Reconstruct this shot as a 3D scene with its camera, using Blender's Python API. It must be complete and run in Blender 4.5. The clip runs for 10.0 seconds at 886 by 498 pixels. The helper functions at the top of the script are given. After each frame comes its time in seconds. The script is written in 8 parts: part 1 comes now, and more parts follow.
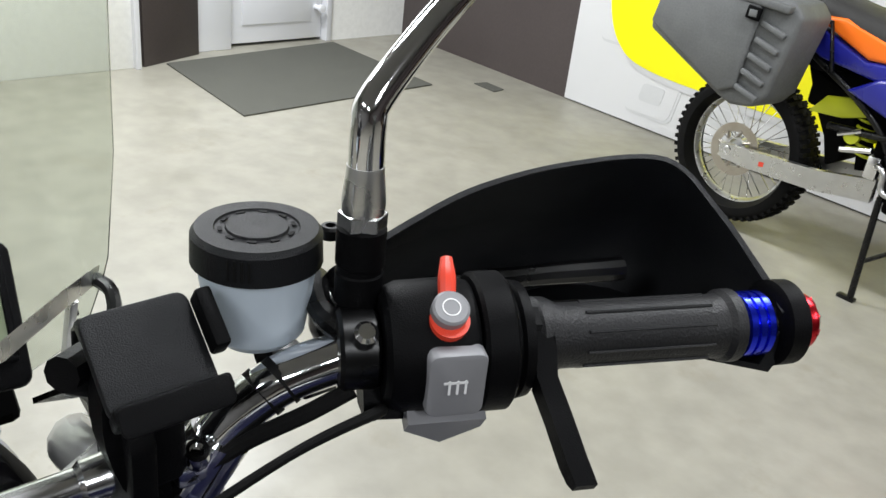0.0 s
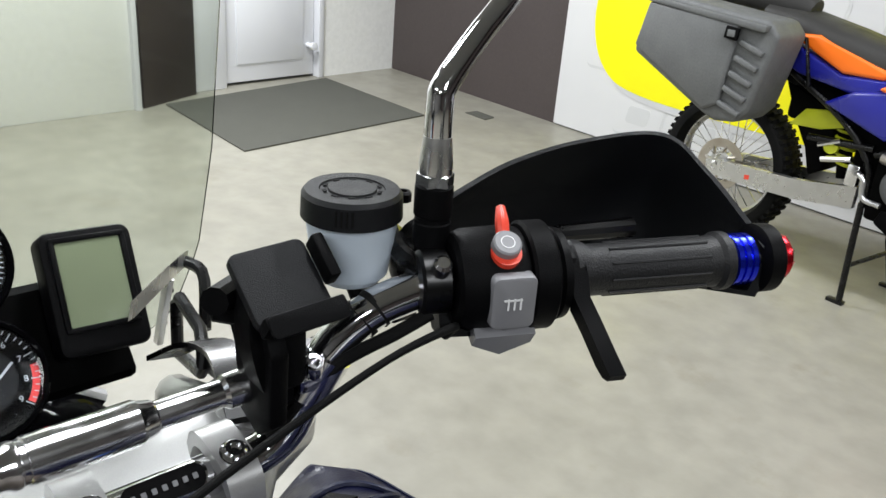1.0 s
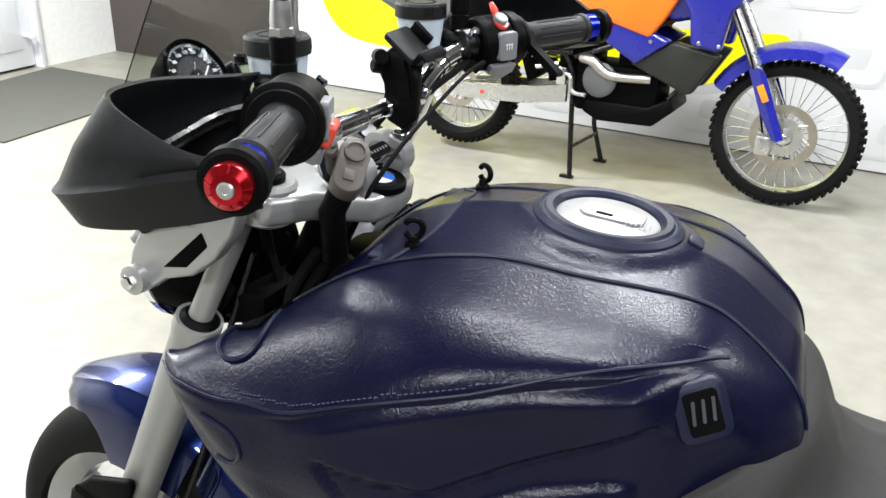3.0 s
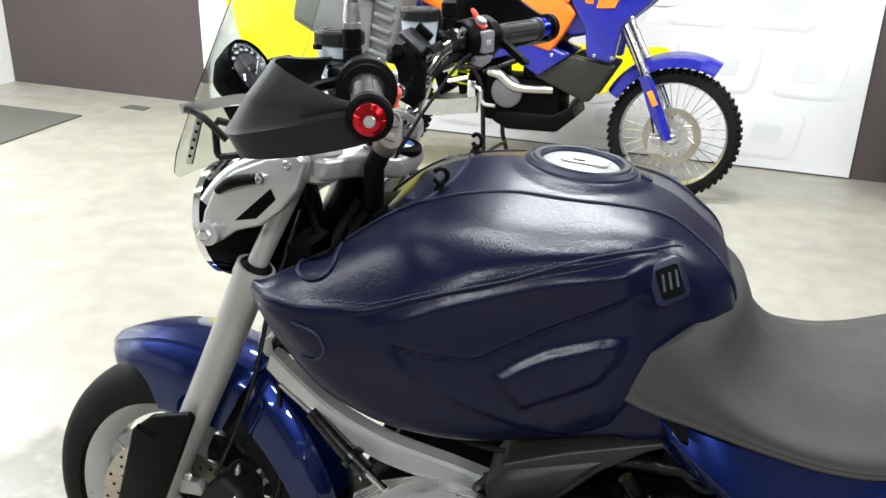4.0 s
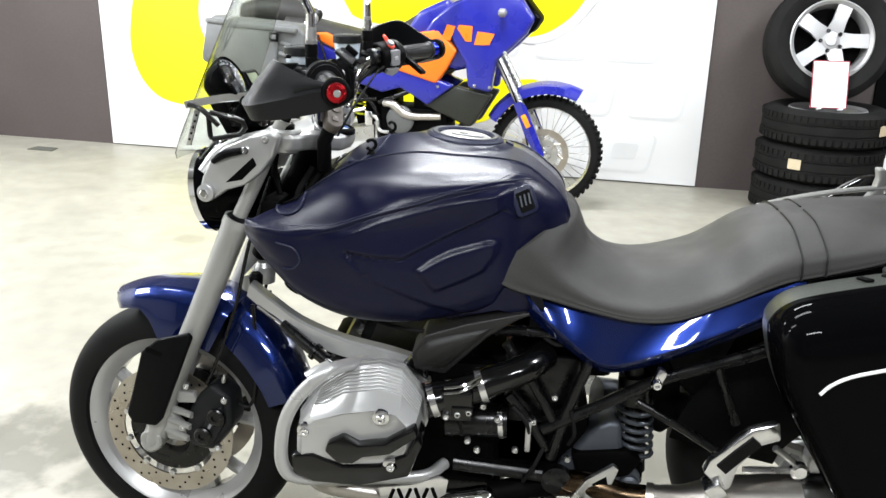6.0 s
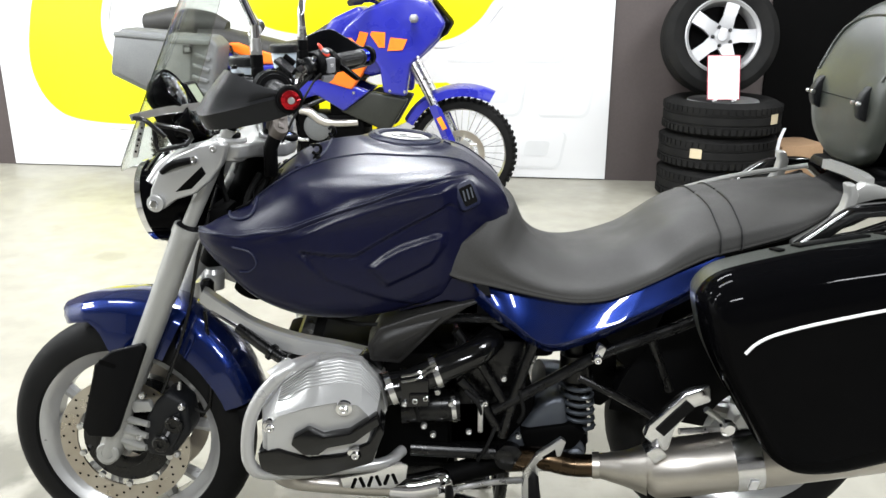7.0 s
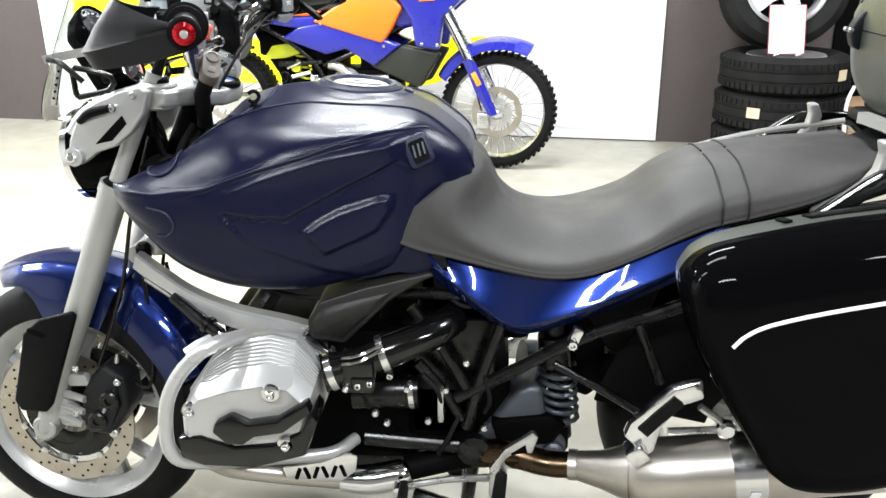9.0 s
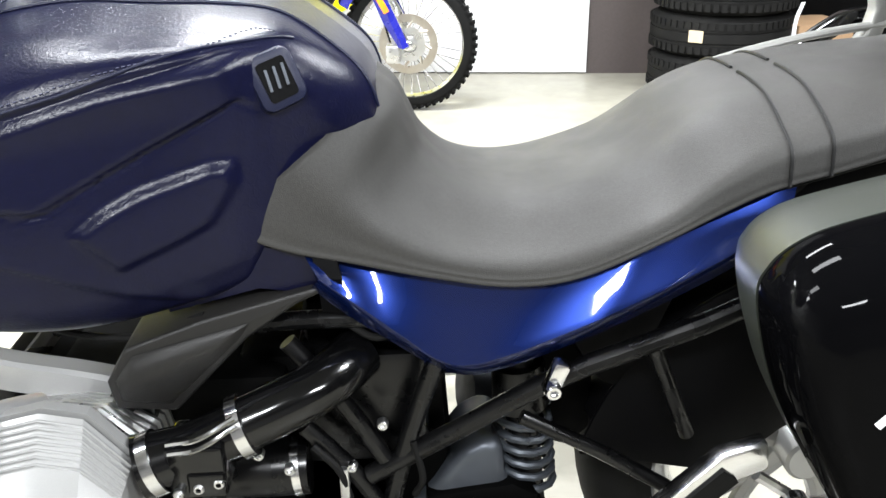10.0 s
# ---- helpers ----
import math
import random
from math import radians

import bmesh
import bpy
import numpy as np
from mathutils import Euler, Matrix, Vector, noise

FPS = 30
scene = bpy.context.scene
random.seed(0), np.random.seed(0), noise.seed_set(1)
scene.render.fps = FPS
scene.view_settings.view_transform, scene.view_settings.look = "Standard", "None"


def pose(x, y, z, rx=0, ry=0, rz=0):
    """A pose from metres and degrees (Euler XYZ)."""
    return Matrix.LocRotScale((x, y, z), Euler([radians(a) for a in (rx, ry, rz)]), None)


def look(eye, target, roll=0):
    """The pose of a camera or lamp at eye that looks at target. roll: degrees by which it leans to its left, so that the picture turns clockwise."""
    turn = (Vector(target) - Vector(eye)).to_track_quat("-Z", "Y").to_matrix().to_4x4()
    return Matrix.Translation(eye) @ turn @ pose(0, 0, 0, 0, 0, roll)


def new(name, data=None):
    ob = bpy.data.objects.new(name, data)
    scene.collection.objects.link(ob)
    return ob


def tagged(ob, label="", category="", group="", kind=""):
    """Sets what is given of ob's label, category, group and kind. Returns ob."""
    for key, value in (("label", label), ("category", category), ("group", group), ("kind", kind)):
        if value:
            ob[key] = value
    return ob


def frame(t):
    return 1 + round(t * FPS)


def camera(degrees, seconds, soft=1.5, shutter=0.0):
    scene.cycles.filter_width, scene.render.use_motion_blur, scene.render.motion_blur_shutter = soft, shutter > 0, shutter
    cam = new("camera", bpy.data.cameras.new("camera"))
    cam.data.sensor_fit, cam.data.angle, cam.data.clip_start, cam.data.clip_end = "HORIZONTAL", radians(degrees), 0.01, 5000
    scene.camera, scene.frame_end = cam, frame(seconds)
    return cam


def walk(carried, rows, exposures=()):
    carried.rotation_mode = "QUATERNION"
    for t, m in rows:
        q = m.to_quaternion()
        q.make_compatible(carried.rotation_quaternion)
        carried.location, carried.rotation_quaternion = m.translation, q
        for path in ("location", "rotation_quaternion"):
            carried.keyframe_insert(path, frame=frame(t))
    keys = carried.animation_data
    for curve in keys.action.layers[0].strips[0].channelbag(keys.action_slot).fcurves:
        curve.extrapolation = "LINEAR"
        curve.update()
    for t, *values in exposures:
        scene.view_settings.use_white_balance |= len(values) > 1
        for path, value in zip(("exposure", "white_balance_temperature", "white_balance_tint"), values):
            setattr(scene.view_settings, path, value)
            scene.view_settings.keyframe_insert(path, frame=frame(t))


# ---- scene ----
cam = camera(56.5, 10.0)
PATH = [
    (0, (0.7, -0.06, 1.388), (-0.495, 1.294, 0.53), 6.9),
    (0.5, (0.695, -0.08, 1.382), (-0.479, 1.308, 0.547), 7.2),
    (1, (0.758, -0.178, 1.388), (-0.451, 1.209, 0.604), 4.8),
    (1.5, (0.807, -0.316, 1.37), (-0.347, 1.14, 0.629), 2.4),
    (2, (0.805, -0.488, 1.332), (-0.051, 1.122, 0.511), 1.2),
    (2.5, (0.762, -0.666, 1.342), (0.059, 0.992, 0.473), 1.4),
    (3, (0.798, -0.832, 1.345), (0.155, 0.884, 0.544), 1.7),
    (4.5, (0.712, -1.299, 1.342), (0.417, 0.539, 0.609), 2.0),
    (5, (0.721, -1.423, 1.34), (0.479, 0.43, 0.629), 2.7),
    (5.5, (0.804, -1.597, 1.343), (0.568, 0.275, 0.68), 2.3),
    (7, (0.71, -1.823, 1.356), (0.759, 0.078, 0.737), 0.1),
    (7.5, (0.724, -1.826, 1.351), (0.8, 0.066, 0.709), 0.3),
    (8, (0.843, -1.824, 1.345), (0.873, 0.066, 0.691), 0.3),
    (8.5, (0.941, -1.779, 1.326), (0.843, 0.109, 0.672), 1.1),
    (9, (0.932, -1.595, 1.286), (0.812, 0.273, 0.582), -0.6),
    (9.5, (0.885, -1.304, 1.239), (0.948, 0.533, 0.449), -0.4),
    (10, (0.928, -1.007, 1.123), (1.002, 0.81, 0.291), -1.2),
]
walk(cam, [(t, look(eye, target, roll)) for t, eye, target, roll in PATH],
     exposures=[(0.0, -0.36), (1.0, -0.40), (1.5, -0.27), (2.2, 0.25), (3.0, 0.39), (5.0, 0.49), (7.0, 0.54), (8.0, 0.59), (9.0, 0.93), (9.5, 1.14), (10.0, 1.2)])

# ---- world and light ----
world = bpy.data.worlds.new("world")
scene.world = world
world.use_nodes = True
world.node_tree.nodes["Background"].inputs[0].default_value = (0.75, 0.8, 0.9, 1)
world.node_tree.nodes["Background"].inputs[1].default_value = 0.05


def area_lamp(x, y, z, sx, sy, watts, colour=(0.935, 0.965, 1.0)):
    lamp = bpy.data.lights.new("ceiling_lamp", "AREA")
    lamp.shape, lamp.size, lamp.size_y, lamp.energy, lamp.color = "RECTANGLE", sx, sy, watts, colour
    ob = new("ceiling_lamp_light", lamp)
    ob.matrix_world = pose(x, y, z, 0, 0, -8)
    return ob


LAMPS = [(-1.3, -0.2, 34), (0.2, -3.0, 112), (3.0, -3.4, 112), (-3.2, -0.2, 72), (0.3, 0.7, 50), (3.4, -0.8, 88), (-3.2, 2.2, 225), (0.7, 2.2, 92), (3.6, 1.9, 92)]
for lx, ly, watts in LAMPS:
    area_lamp(lx, ly, 3.12, 1.15, 0.28, watts)


# ---- materials ----
def material(name, colour, rough=0.5, metal=0.0, grain=0.0, grain_scale=60.0, bump=0.0, bump_scale=200.0, colour2=None, patch_scale=4.0,
             patch=0.0, coat=0.0, spec=0.5, rough_var=0.0, stretch=None, transmission=0.0, alpha=1.0, ior=1.5):
    """Colour varied at two scales, roughness varied, fine relief."""
    m = bpy.data.materials.new(name)
    m.use_nodes = True
    nodes, links = m.node_tree.nodes, m.node_tree.links
    b = nodes["Principled BSDF"]
    b.inputs["Roughness"].default_value, b.inputs["Metallic"].default_value = rough, metal
    b.inputs["Base Color"].default_value = (*colour, 1)
    b.inputs["Coat Weight"].default_value, b.inputs["Coat Roughness"].default_value = coat, 0.04
    b.inputs["Specular IOR Level"].default_value = spec
    b.inputs["Transmission Weight"].default_value = transmission
    b.inputs["Alpha"].default_value = alpha
    b.inputs["IOR"].default_value = ior
    coords = nodes.new("ShaderNodeTexCoord")
    vec = coords.outputs["Object"]
    if stretch:
        mp = nodes.new("ShaderNodeMapping")
        mp.inputs["Scale"].default_value = stretch
        links.new(vec, mp.inputs[0])
        vec = mp.outputs[0]

    def noise_tex(scale, detail=4.0):
        n = nodes.new("ShaderNodeTexNoise")
        n.inputs["Scale"].default_value, n.inputs["Detail"].default_value = scale, detail
        links.new(vec, n.inputs["Vector"])
        return n

    def ramp(n, lo, hi):
        r = nodes.new("ShaderNodeMapRange")
        r.inputs[1].default_value, r.inputs[2].default_value, r.inputs[3].default_value, r.inputs[4].default_value = 0.3, 0.7, lo, hi
        links.new(n.outputs[0], r.inputs[0])
        return r.outputs[0]

    if patch or grain:
        base = nodes.new("ShaderNodeMix")
        base.data_type = "RGBA"
        base.inputs[6].default_value = (*colour, 1)
        c2 = colour2 or tuple(v * 0.6 for v in colour)
        base.inputs[7].default_value = (*c2, 1)
        links.new(ramp(noise_tex(patch_scale, 5), 0, patch), base.inputs[0])
        last = base.outputs[2]
        if grain:
            g = nodes.new("ShaderNodeMix")
            g.data_type = "RGBA"
            g.blend_type = "MULTIPLY"
            g.inputs[0].default_value = 1.0
            links.new(last, g.inputs[6])
            mr = ramp(noise_tex(grain_scale, 3), 1 - grain, 1 + grain)
            links.new(mr, g.inputs[7])
            last = g.outputs[2]
        links.new(last, b.inputs["Base Color"])
    if rough_var:
        links.new(ramp(noise_tex(patch_scale * 2.3, 4), max(0.02, rough - rough_var), min(1, rough + rough_var)), b.inputs["Roughness"])
    if bump:
        bp = nodes.new("ShaderNodeBump")
        bp.inputs["Strength"].default_value, bp.inputs["Distance"].default_value = bump, 0.002
        links.new(noise_tex(bump_scale, 3).outputs[0], bp.inputs["Height"])
        links.new(bp.outputs[0], b.inputs["Normal"])
    return m


def leather_material(name, colour, rough):
    """Grained leather: broken wrinkles under a fine pore, both shallow."""
    m = material(name, colour, rough, spec=0.21, patch=0.3, patch_scale=5, grain=0.1, grain_scale=90)
    nodes, links = m.node_tree.nodes, m.node_tree.links
    b = nodes["Principled BSDF"]
    coords = nodes.new("ShaderNodeTexCoord")
    wrinkle = nodes.new("ShaderNodeTexNoise")
    wrinkle.inputs["Scale"].default_value, wrinkle.inputs["Detail"].default_value, wrinkle.inputs["Distortion"].default_value = 170, 3, 1.2
    links.new(coords.outputs["Object"], wrinkle.inputs["Vector"])
    swell = nodes.new("ShaderNodeTexNoise")
    swell.inputs["Scale"].default_value, swell.inputs["Detail"].default_value = 26, 2
    links.new(coords.outputs["Object"], swell.inputs["Vector"])
    mx = nodes.new("ShaderNodeMath")
    mx.operation = "MULTIPLY_ADD"
    mx.inputs[1].default_value = 0.5
    links.new(swell.outputs[0], mx.inputs[0])
    links.new(wrinkle.outputs[0], mx.inputs[2])
    bp = nodes.new("ShaderNodeBump")
    bp.inputs["Strength"].default_value, bp.inputs["Distance"].default_value = 0.27, 0.0016
    links.new(mx.outputs[0], bp.inputs["Height"])
    links.new(bp.outputs[0], b.inputs["Normal"])
    return m


NAVY = leather_material("navy_leather", (0.0024, 0.0030, 0.0165), 0.28)
NAVY_PIPING = material("navy_piping", (0.006, 0.008, 0.026), 0.4, bump=0.2, bump_scale=700, spec=0.3)
THREAD = material("pale_thread", (0.045, 0.048, 0.085), 0.8)
SEAT_VINYL = material("grey_seat_vinyl", (0.039, 0.038, 0.036), 0.55, patch=0.3, patch_scale=6, bump=0.3, bump_scale=900, rough_var=0.1, grain=0.1, grain_scale=300, spec=0.2)
SEAT_VINYL_SIDE = material("dark_seat_vinyl", (0.012, 0.012, 0.012), 0.5, patch=0.3, patch_scale=6, bump=0.25, bump_scale=800, rough_var=0.08, spec=0.2)
BLUE_PAINT = material("blue_metallic_paint", (0.0040, 0.0115, 0.072), 0.27, 0.65, grain=0.15, grain_scale=2500, coat=0.85, patch=0.15, patch_scale=3, spec=0.05)
DEEP_BLUE = material("deep_blue_plastic", (0.012, 0.015, 0.25), 0.3, patch=0.2, patch_scale=3, rough_var=0.08, coat=0.3)
ORANGE = material("orange_plastic", (0.9, 0.17, 0.01), 0.35, patch=0.15, patch_scale=4, rough_var=0.08)
BLACK_PLASTIC = material("black_textured_plastic", (0.002, 0.002, 0.0023), 0.45, patch=0.4, patch_scale=8, bump=0.2, bump_scale=1200, rough_var=0.1, colour2=(0.004, 0.004, 0.0043), spec=0.06)
GREY_PLASTIC = material("worn_grey_plastic", (0.118, 0.122, 0.122), 0.6, patch=0.4, patch_scale=9, bump=0.25, bump_scale=900, rough_var=0.1, grain=0.1, grain_scale=120)
GUARD_PLASTIC = material("matt_charcoal_plastic", (0.007, 0.0075, 0.0085), 0.42, patch=0.4, patch_scale=7, bump=0.35, bump_scale=1500, rough_var=0.08, spec=0.2)
SHROUD = material("matt_graphite_plastic", (0.012, 0.0115, 0.011), 0.4, patch=0.3, patch_scale=8, bump=0.2, bump_scale=1300, spec=0.3)
GLOSS_BLACK = material("gloss_black_lacquer", (0.0015, 0.0015, 0.0018), 0.08, patch=0.3, patch_scale=6, coat=0.08, rough_var=0.03, spec=0.0)
BLACK_METAL = material("black_powder_coat", (0.002, 0.002, 0.0022), 0.3, patch=0.4, patch_scale=12, rough_var=0.1, spec=0.35)
# near-black for engine parts, and for gaps whose shade is painted in
DARK_VOID = material("engine_and_gap_black", (0.0015, 0.0015, 0.0015), 0.6, patch=0.4, patch_scale=15, spec=0.04)
CHROME = material("chrome", (0.82, 0.82, 0.84), 0.06, 1.0, patch=0.15, patch_scale=20, rough_var=0.03)
ALU = material("satin_aluminium", (0.62, 0.62, 0.62), 0.32, 1.0, patch=0.3, patch_scale=14, rough_var=0.1, bump=0.05, bump_scale=600)
ALU_POLISHED = material("polished_aluminium", (0.75, 0.75, 0.76), 0.16, 1.0, patch=0.2, patch_scale=18, rough_var=0.06)
SILVER_PAINT = material("silver_grey_paint", (0.4, 0.4, 0.395), 0.32, 0.5, patch=0.2, patch_scale=5, grain=0.06, grain_scale=1500, coat=0.4, rough_var=0.06)
FORK_GREY = material("titanium_grey_paint", (0.29, 0.29, 0.275), 0.38, 0.3, patch=0.2, patch_scale=6, grain=0.05, grain_scale=1200, coat=0.2)
STEEL = material("brushed_stainless_steel", (0.5, 0.475, 0.44), 0.36, 1.0, patch=0.3, patch_scale=6, rough_var=0.03, stretch=(1, 30, 30), grain=0.03, grain_scale=40, colour2=(0.4, 0.36, 0.3))
BRONZED = material("heat_tinted_steel", (0.09, 0.06, 0.035), 0.28, 1.0, patch=0.8, patch_scale=9, colour2=(0.04, 0.03, 0.02), rough_var=0.1)
RUBBER = material("black_rubber", (0.005, 0.005, 0.005), 0.62, patch=0.5, patch_scale=10, bump=0.2, bump_scale=500, colour2=(0.011, 0.0108, 0.0105), spec=0.08)
GRIP_RUBBER = material("dark_grip_rubber", (0.008, 0.008, 0.009), 0.45, patch=0.5, patch_scale=14, bump=0.3, bump_scale=700, colour2=(0.018, 0.018, 0.018), spec=0.25)
TYRE_OLD = material("dusty_tyre_rubber", (0.007, 0.007, 0.007), 0.75, patch=0.6, patch_scale=7, colour2=(0.016, 0.0155, 0.0145), bump=0.2, bump_scale=300, spec=0.08)
RED_SWITCH = material("red_switch_plastic", (0.75, 0.06, 0.03), 0.35, patch=0.15, patch_scale=30)
RED_ANOD = material("red_anodised_metal", (0.5, 0.012, 0.02), 0.22, 0.9, patch=0.2, patch_scale=30, rough_var=0.05)
BLUE_ANOD = material("blue_anodised_metal", (0.015, 0.03, 0.65), 0.2, 0.9, patch=0.2, patch_scale=30, rough_var=0.05)
SWITCH_GREY = material("grey_switch_plastic", (0.2, 0.2, 0.21), 0.45, patch=0.2, patch_scale=40)
MARK_WHITE = material("white_marking", (0.75, 0.75, 0.75), 0.5)
MARK_RED = material("red_marking", (0.6, 0.02, 0.02), 0.5)
FLUID_POT = material("milky_plastic", (0.60, 0.68, 0.76), 0.35, transmission=0.25, patch=0.2, patch_scale=20)
GLASS = material("clear_glass", (0.95, 0.97, 0.97), 0.02, transmission=1.0, ior=1.45)
SCREEN_GLASS = material("tinted_windscreen", (0.70, 0.74, 0.68), 0.03, transmission=1.0, ior=1.22)
LCD = material("lcd_panel", (0.17, 0.2, 0.125), 0.15, patch=0.2, patch_scale=10, coat=0.6)
DIAL = material("dial_black", (0.008, 0.008, 0.01), 0.3, coat=0.4, patch=0.2, spec=0.1)
WHITE_CAP = material("pale_cap_metal", (0.38, 0.38, 0.375), 0.35, 0.3, patch=0.3, patch_scale=20, rough_var=0.08)
AMBER = material("amber_reflector", (0.9, 0.25, 0.01), 0.2, patch=0.1, coat=0.6)
SIGN_RED = material("faded_red_frame", (0.36, 0.05, 0.07), 0.45, patch=0.2, patch_scale=30)
LIME = material("lime_yellow_paint", (0.55, 0.6, 0.02), 0.4, patch=0.2, patch_scale=12)
CARBON = material("dark_olive_panel", (0.02, 0.021, 0.017), 0.4, patch=0.5, patch_scale=60, bump=0.3, bump_scale=900, spec=0.25)
ROUNDEL_BLUE = material("badge_blue", (0.02, 0.12, 0.55), 0.25, coat=0.8, patch=0.1)
ROUNDEL_WHITE = material("badge_white", (0.8, 0.8, 0.8), 0.25, coat=0.8, patch=0.1)
DISC_STEEL = material("brake_disc_steel", (0.5, 0.47, 0.42), 0.35, 1.0, patch=0.5, patch_scale=12, colour2=(0.32, 0.26, 0.2), rough_var=0.1)
WALL_WHITE = material("white_wall_paint", (0.82, 0.82, 0.79), 0.6, patch=0.2, patch_scale=1.2, grain=0.04, grain_scale=30, bump=0.15, bump_scale=60, colour2=(0.74, 0.74, 0.71))
DOOR_WHITE = material("white_upvc", (0.78, 0.79, 0.82), 0.35, patch=0.1, patch_scale=2, rough_var=0.05)
WALL_BROWN = material("brown_wall_paint", (0.055, 0.043, 0.041), 0.55, patch=0.35, patch_scale=2, grain=0.07, grain_scale=60, bump=0.2, bump_scale=80, colour2=(0.075, 0.062, 0.058))
CEILING_WHITE = material("grey_ceiling_tile", (0.2, 0.2, 0.197), 0.8, patch=0.15, patch_scale=3, bump=0.2, bump_scale=200)
MAT_GREY = material("grey_door_mat", (0.07, 0.07, 0.058), 0.9, patch=0.5, patch_scale=5, grain=0.3, grain_scale=250, bump=0.6, bump_scale=400, colour2=(0.06, 0.06, 0.05))
BANNER_WHITE = material("white_banner_vinyl", (0.64, 0.64, 0.64), 0.35, patch=0.1, patch_scale=1.5, rough_var=0.05)
BANNER_GREY = material("pale_grey_print", (0.60, 0.605, 0.605), 0.35, patch=0.3, patch_scale=3)
BANNER_SHADOW = material("grey_print_edge", (0.585, 0.585, 0.59), 0.35, patch=0.3, patch_scale=3)
BANNER_YELLOW = material("yellow_print", (0.88, 0.82, 0.0), 0.35, patch=0.1, patch_scale=2)
LABEL_BEIGE = material("beige_paper_label", (0.5, 0.42, 0.28), 0.7, patch=0.2, patch_scale=30)
PAPER = material("white_paper", (0.85, 0.85, 0.85), 0.6, patch=0.05)
DULL_CAST = material("dull_grey_casting", (0.085, 0.094, 0.11), 0.45, 0.6, patch=0.4, patch_scale=14, rough_var=0.1)
SPRING_GREY = material("grey_spring_steel", (0.06, 0.068, 0.08), 0.35, 0.5, patch=0.3, patch_scale=20, rough_var=0.08)
CASE_MATT = material("matt_case_black", (0.031, 0.035, 0.029), 0.33, spec=0.5, patch=0.4, patch_scale=6, bump=0.2, bump_scale=1400)
TAUPE = material("worn_taupe_plastic", (0.085, 0.07, 0.06), 0.5, patch=0.6, patch_scale=25, colour2=(0.14, 0.12, 0.1), bump=0.2, bump_scale=700)
DIAL_GREY = material("dull_white_print", (0.36, 0.37, 0.4), 0.5)
WALL_GREY = material("grey_wall_paint", (0.15, 0.145, 0.14), 0.6, patch=0.3, patch_scale=1.5, grain=0.05, grain_scale=40, bump=0.15, bump_scale=60)
GLOSS_TRIM = material("gloss_black_trim", (0.002, 0.002, 0.0022), 0.14, spec=0.3, coat=0.3, patch=0.2, patch_scale=9, rough_var=0.04)
ALLOY = material("silver_wheel_paint", (0.36, 0.36, 0.365), 0.38, 0.35, patch=0.2, patch_scale=8, rough_var=0.06)
CARDBOARD = material("cardboard", (0.32, 0.2, 0.11), 0.8, patch=0.3, patch_scale=8, grain=0.1, grain_scale=100)


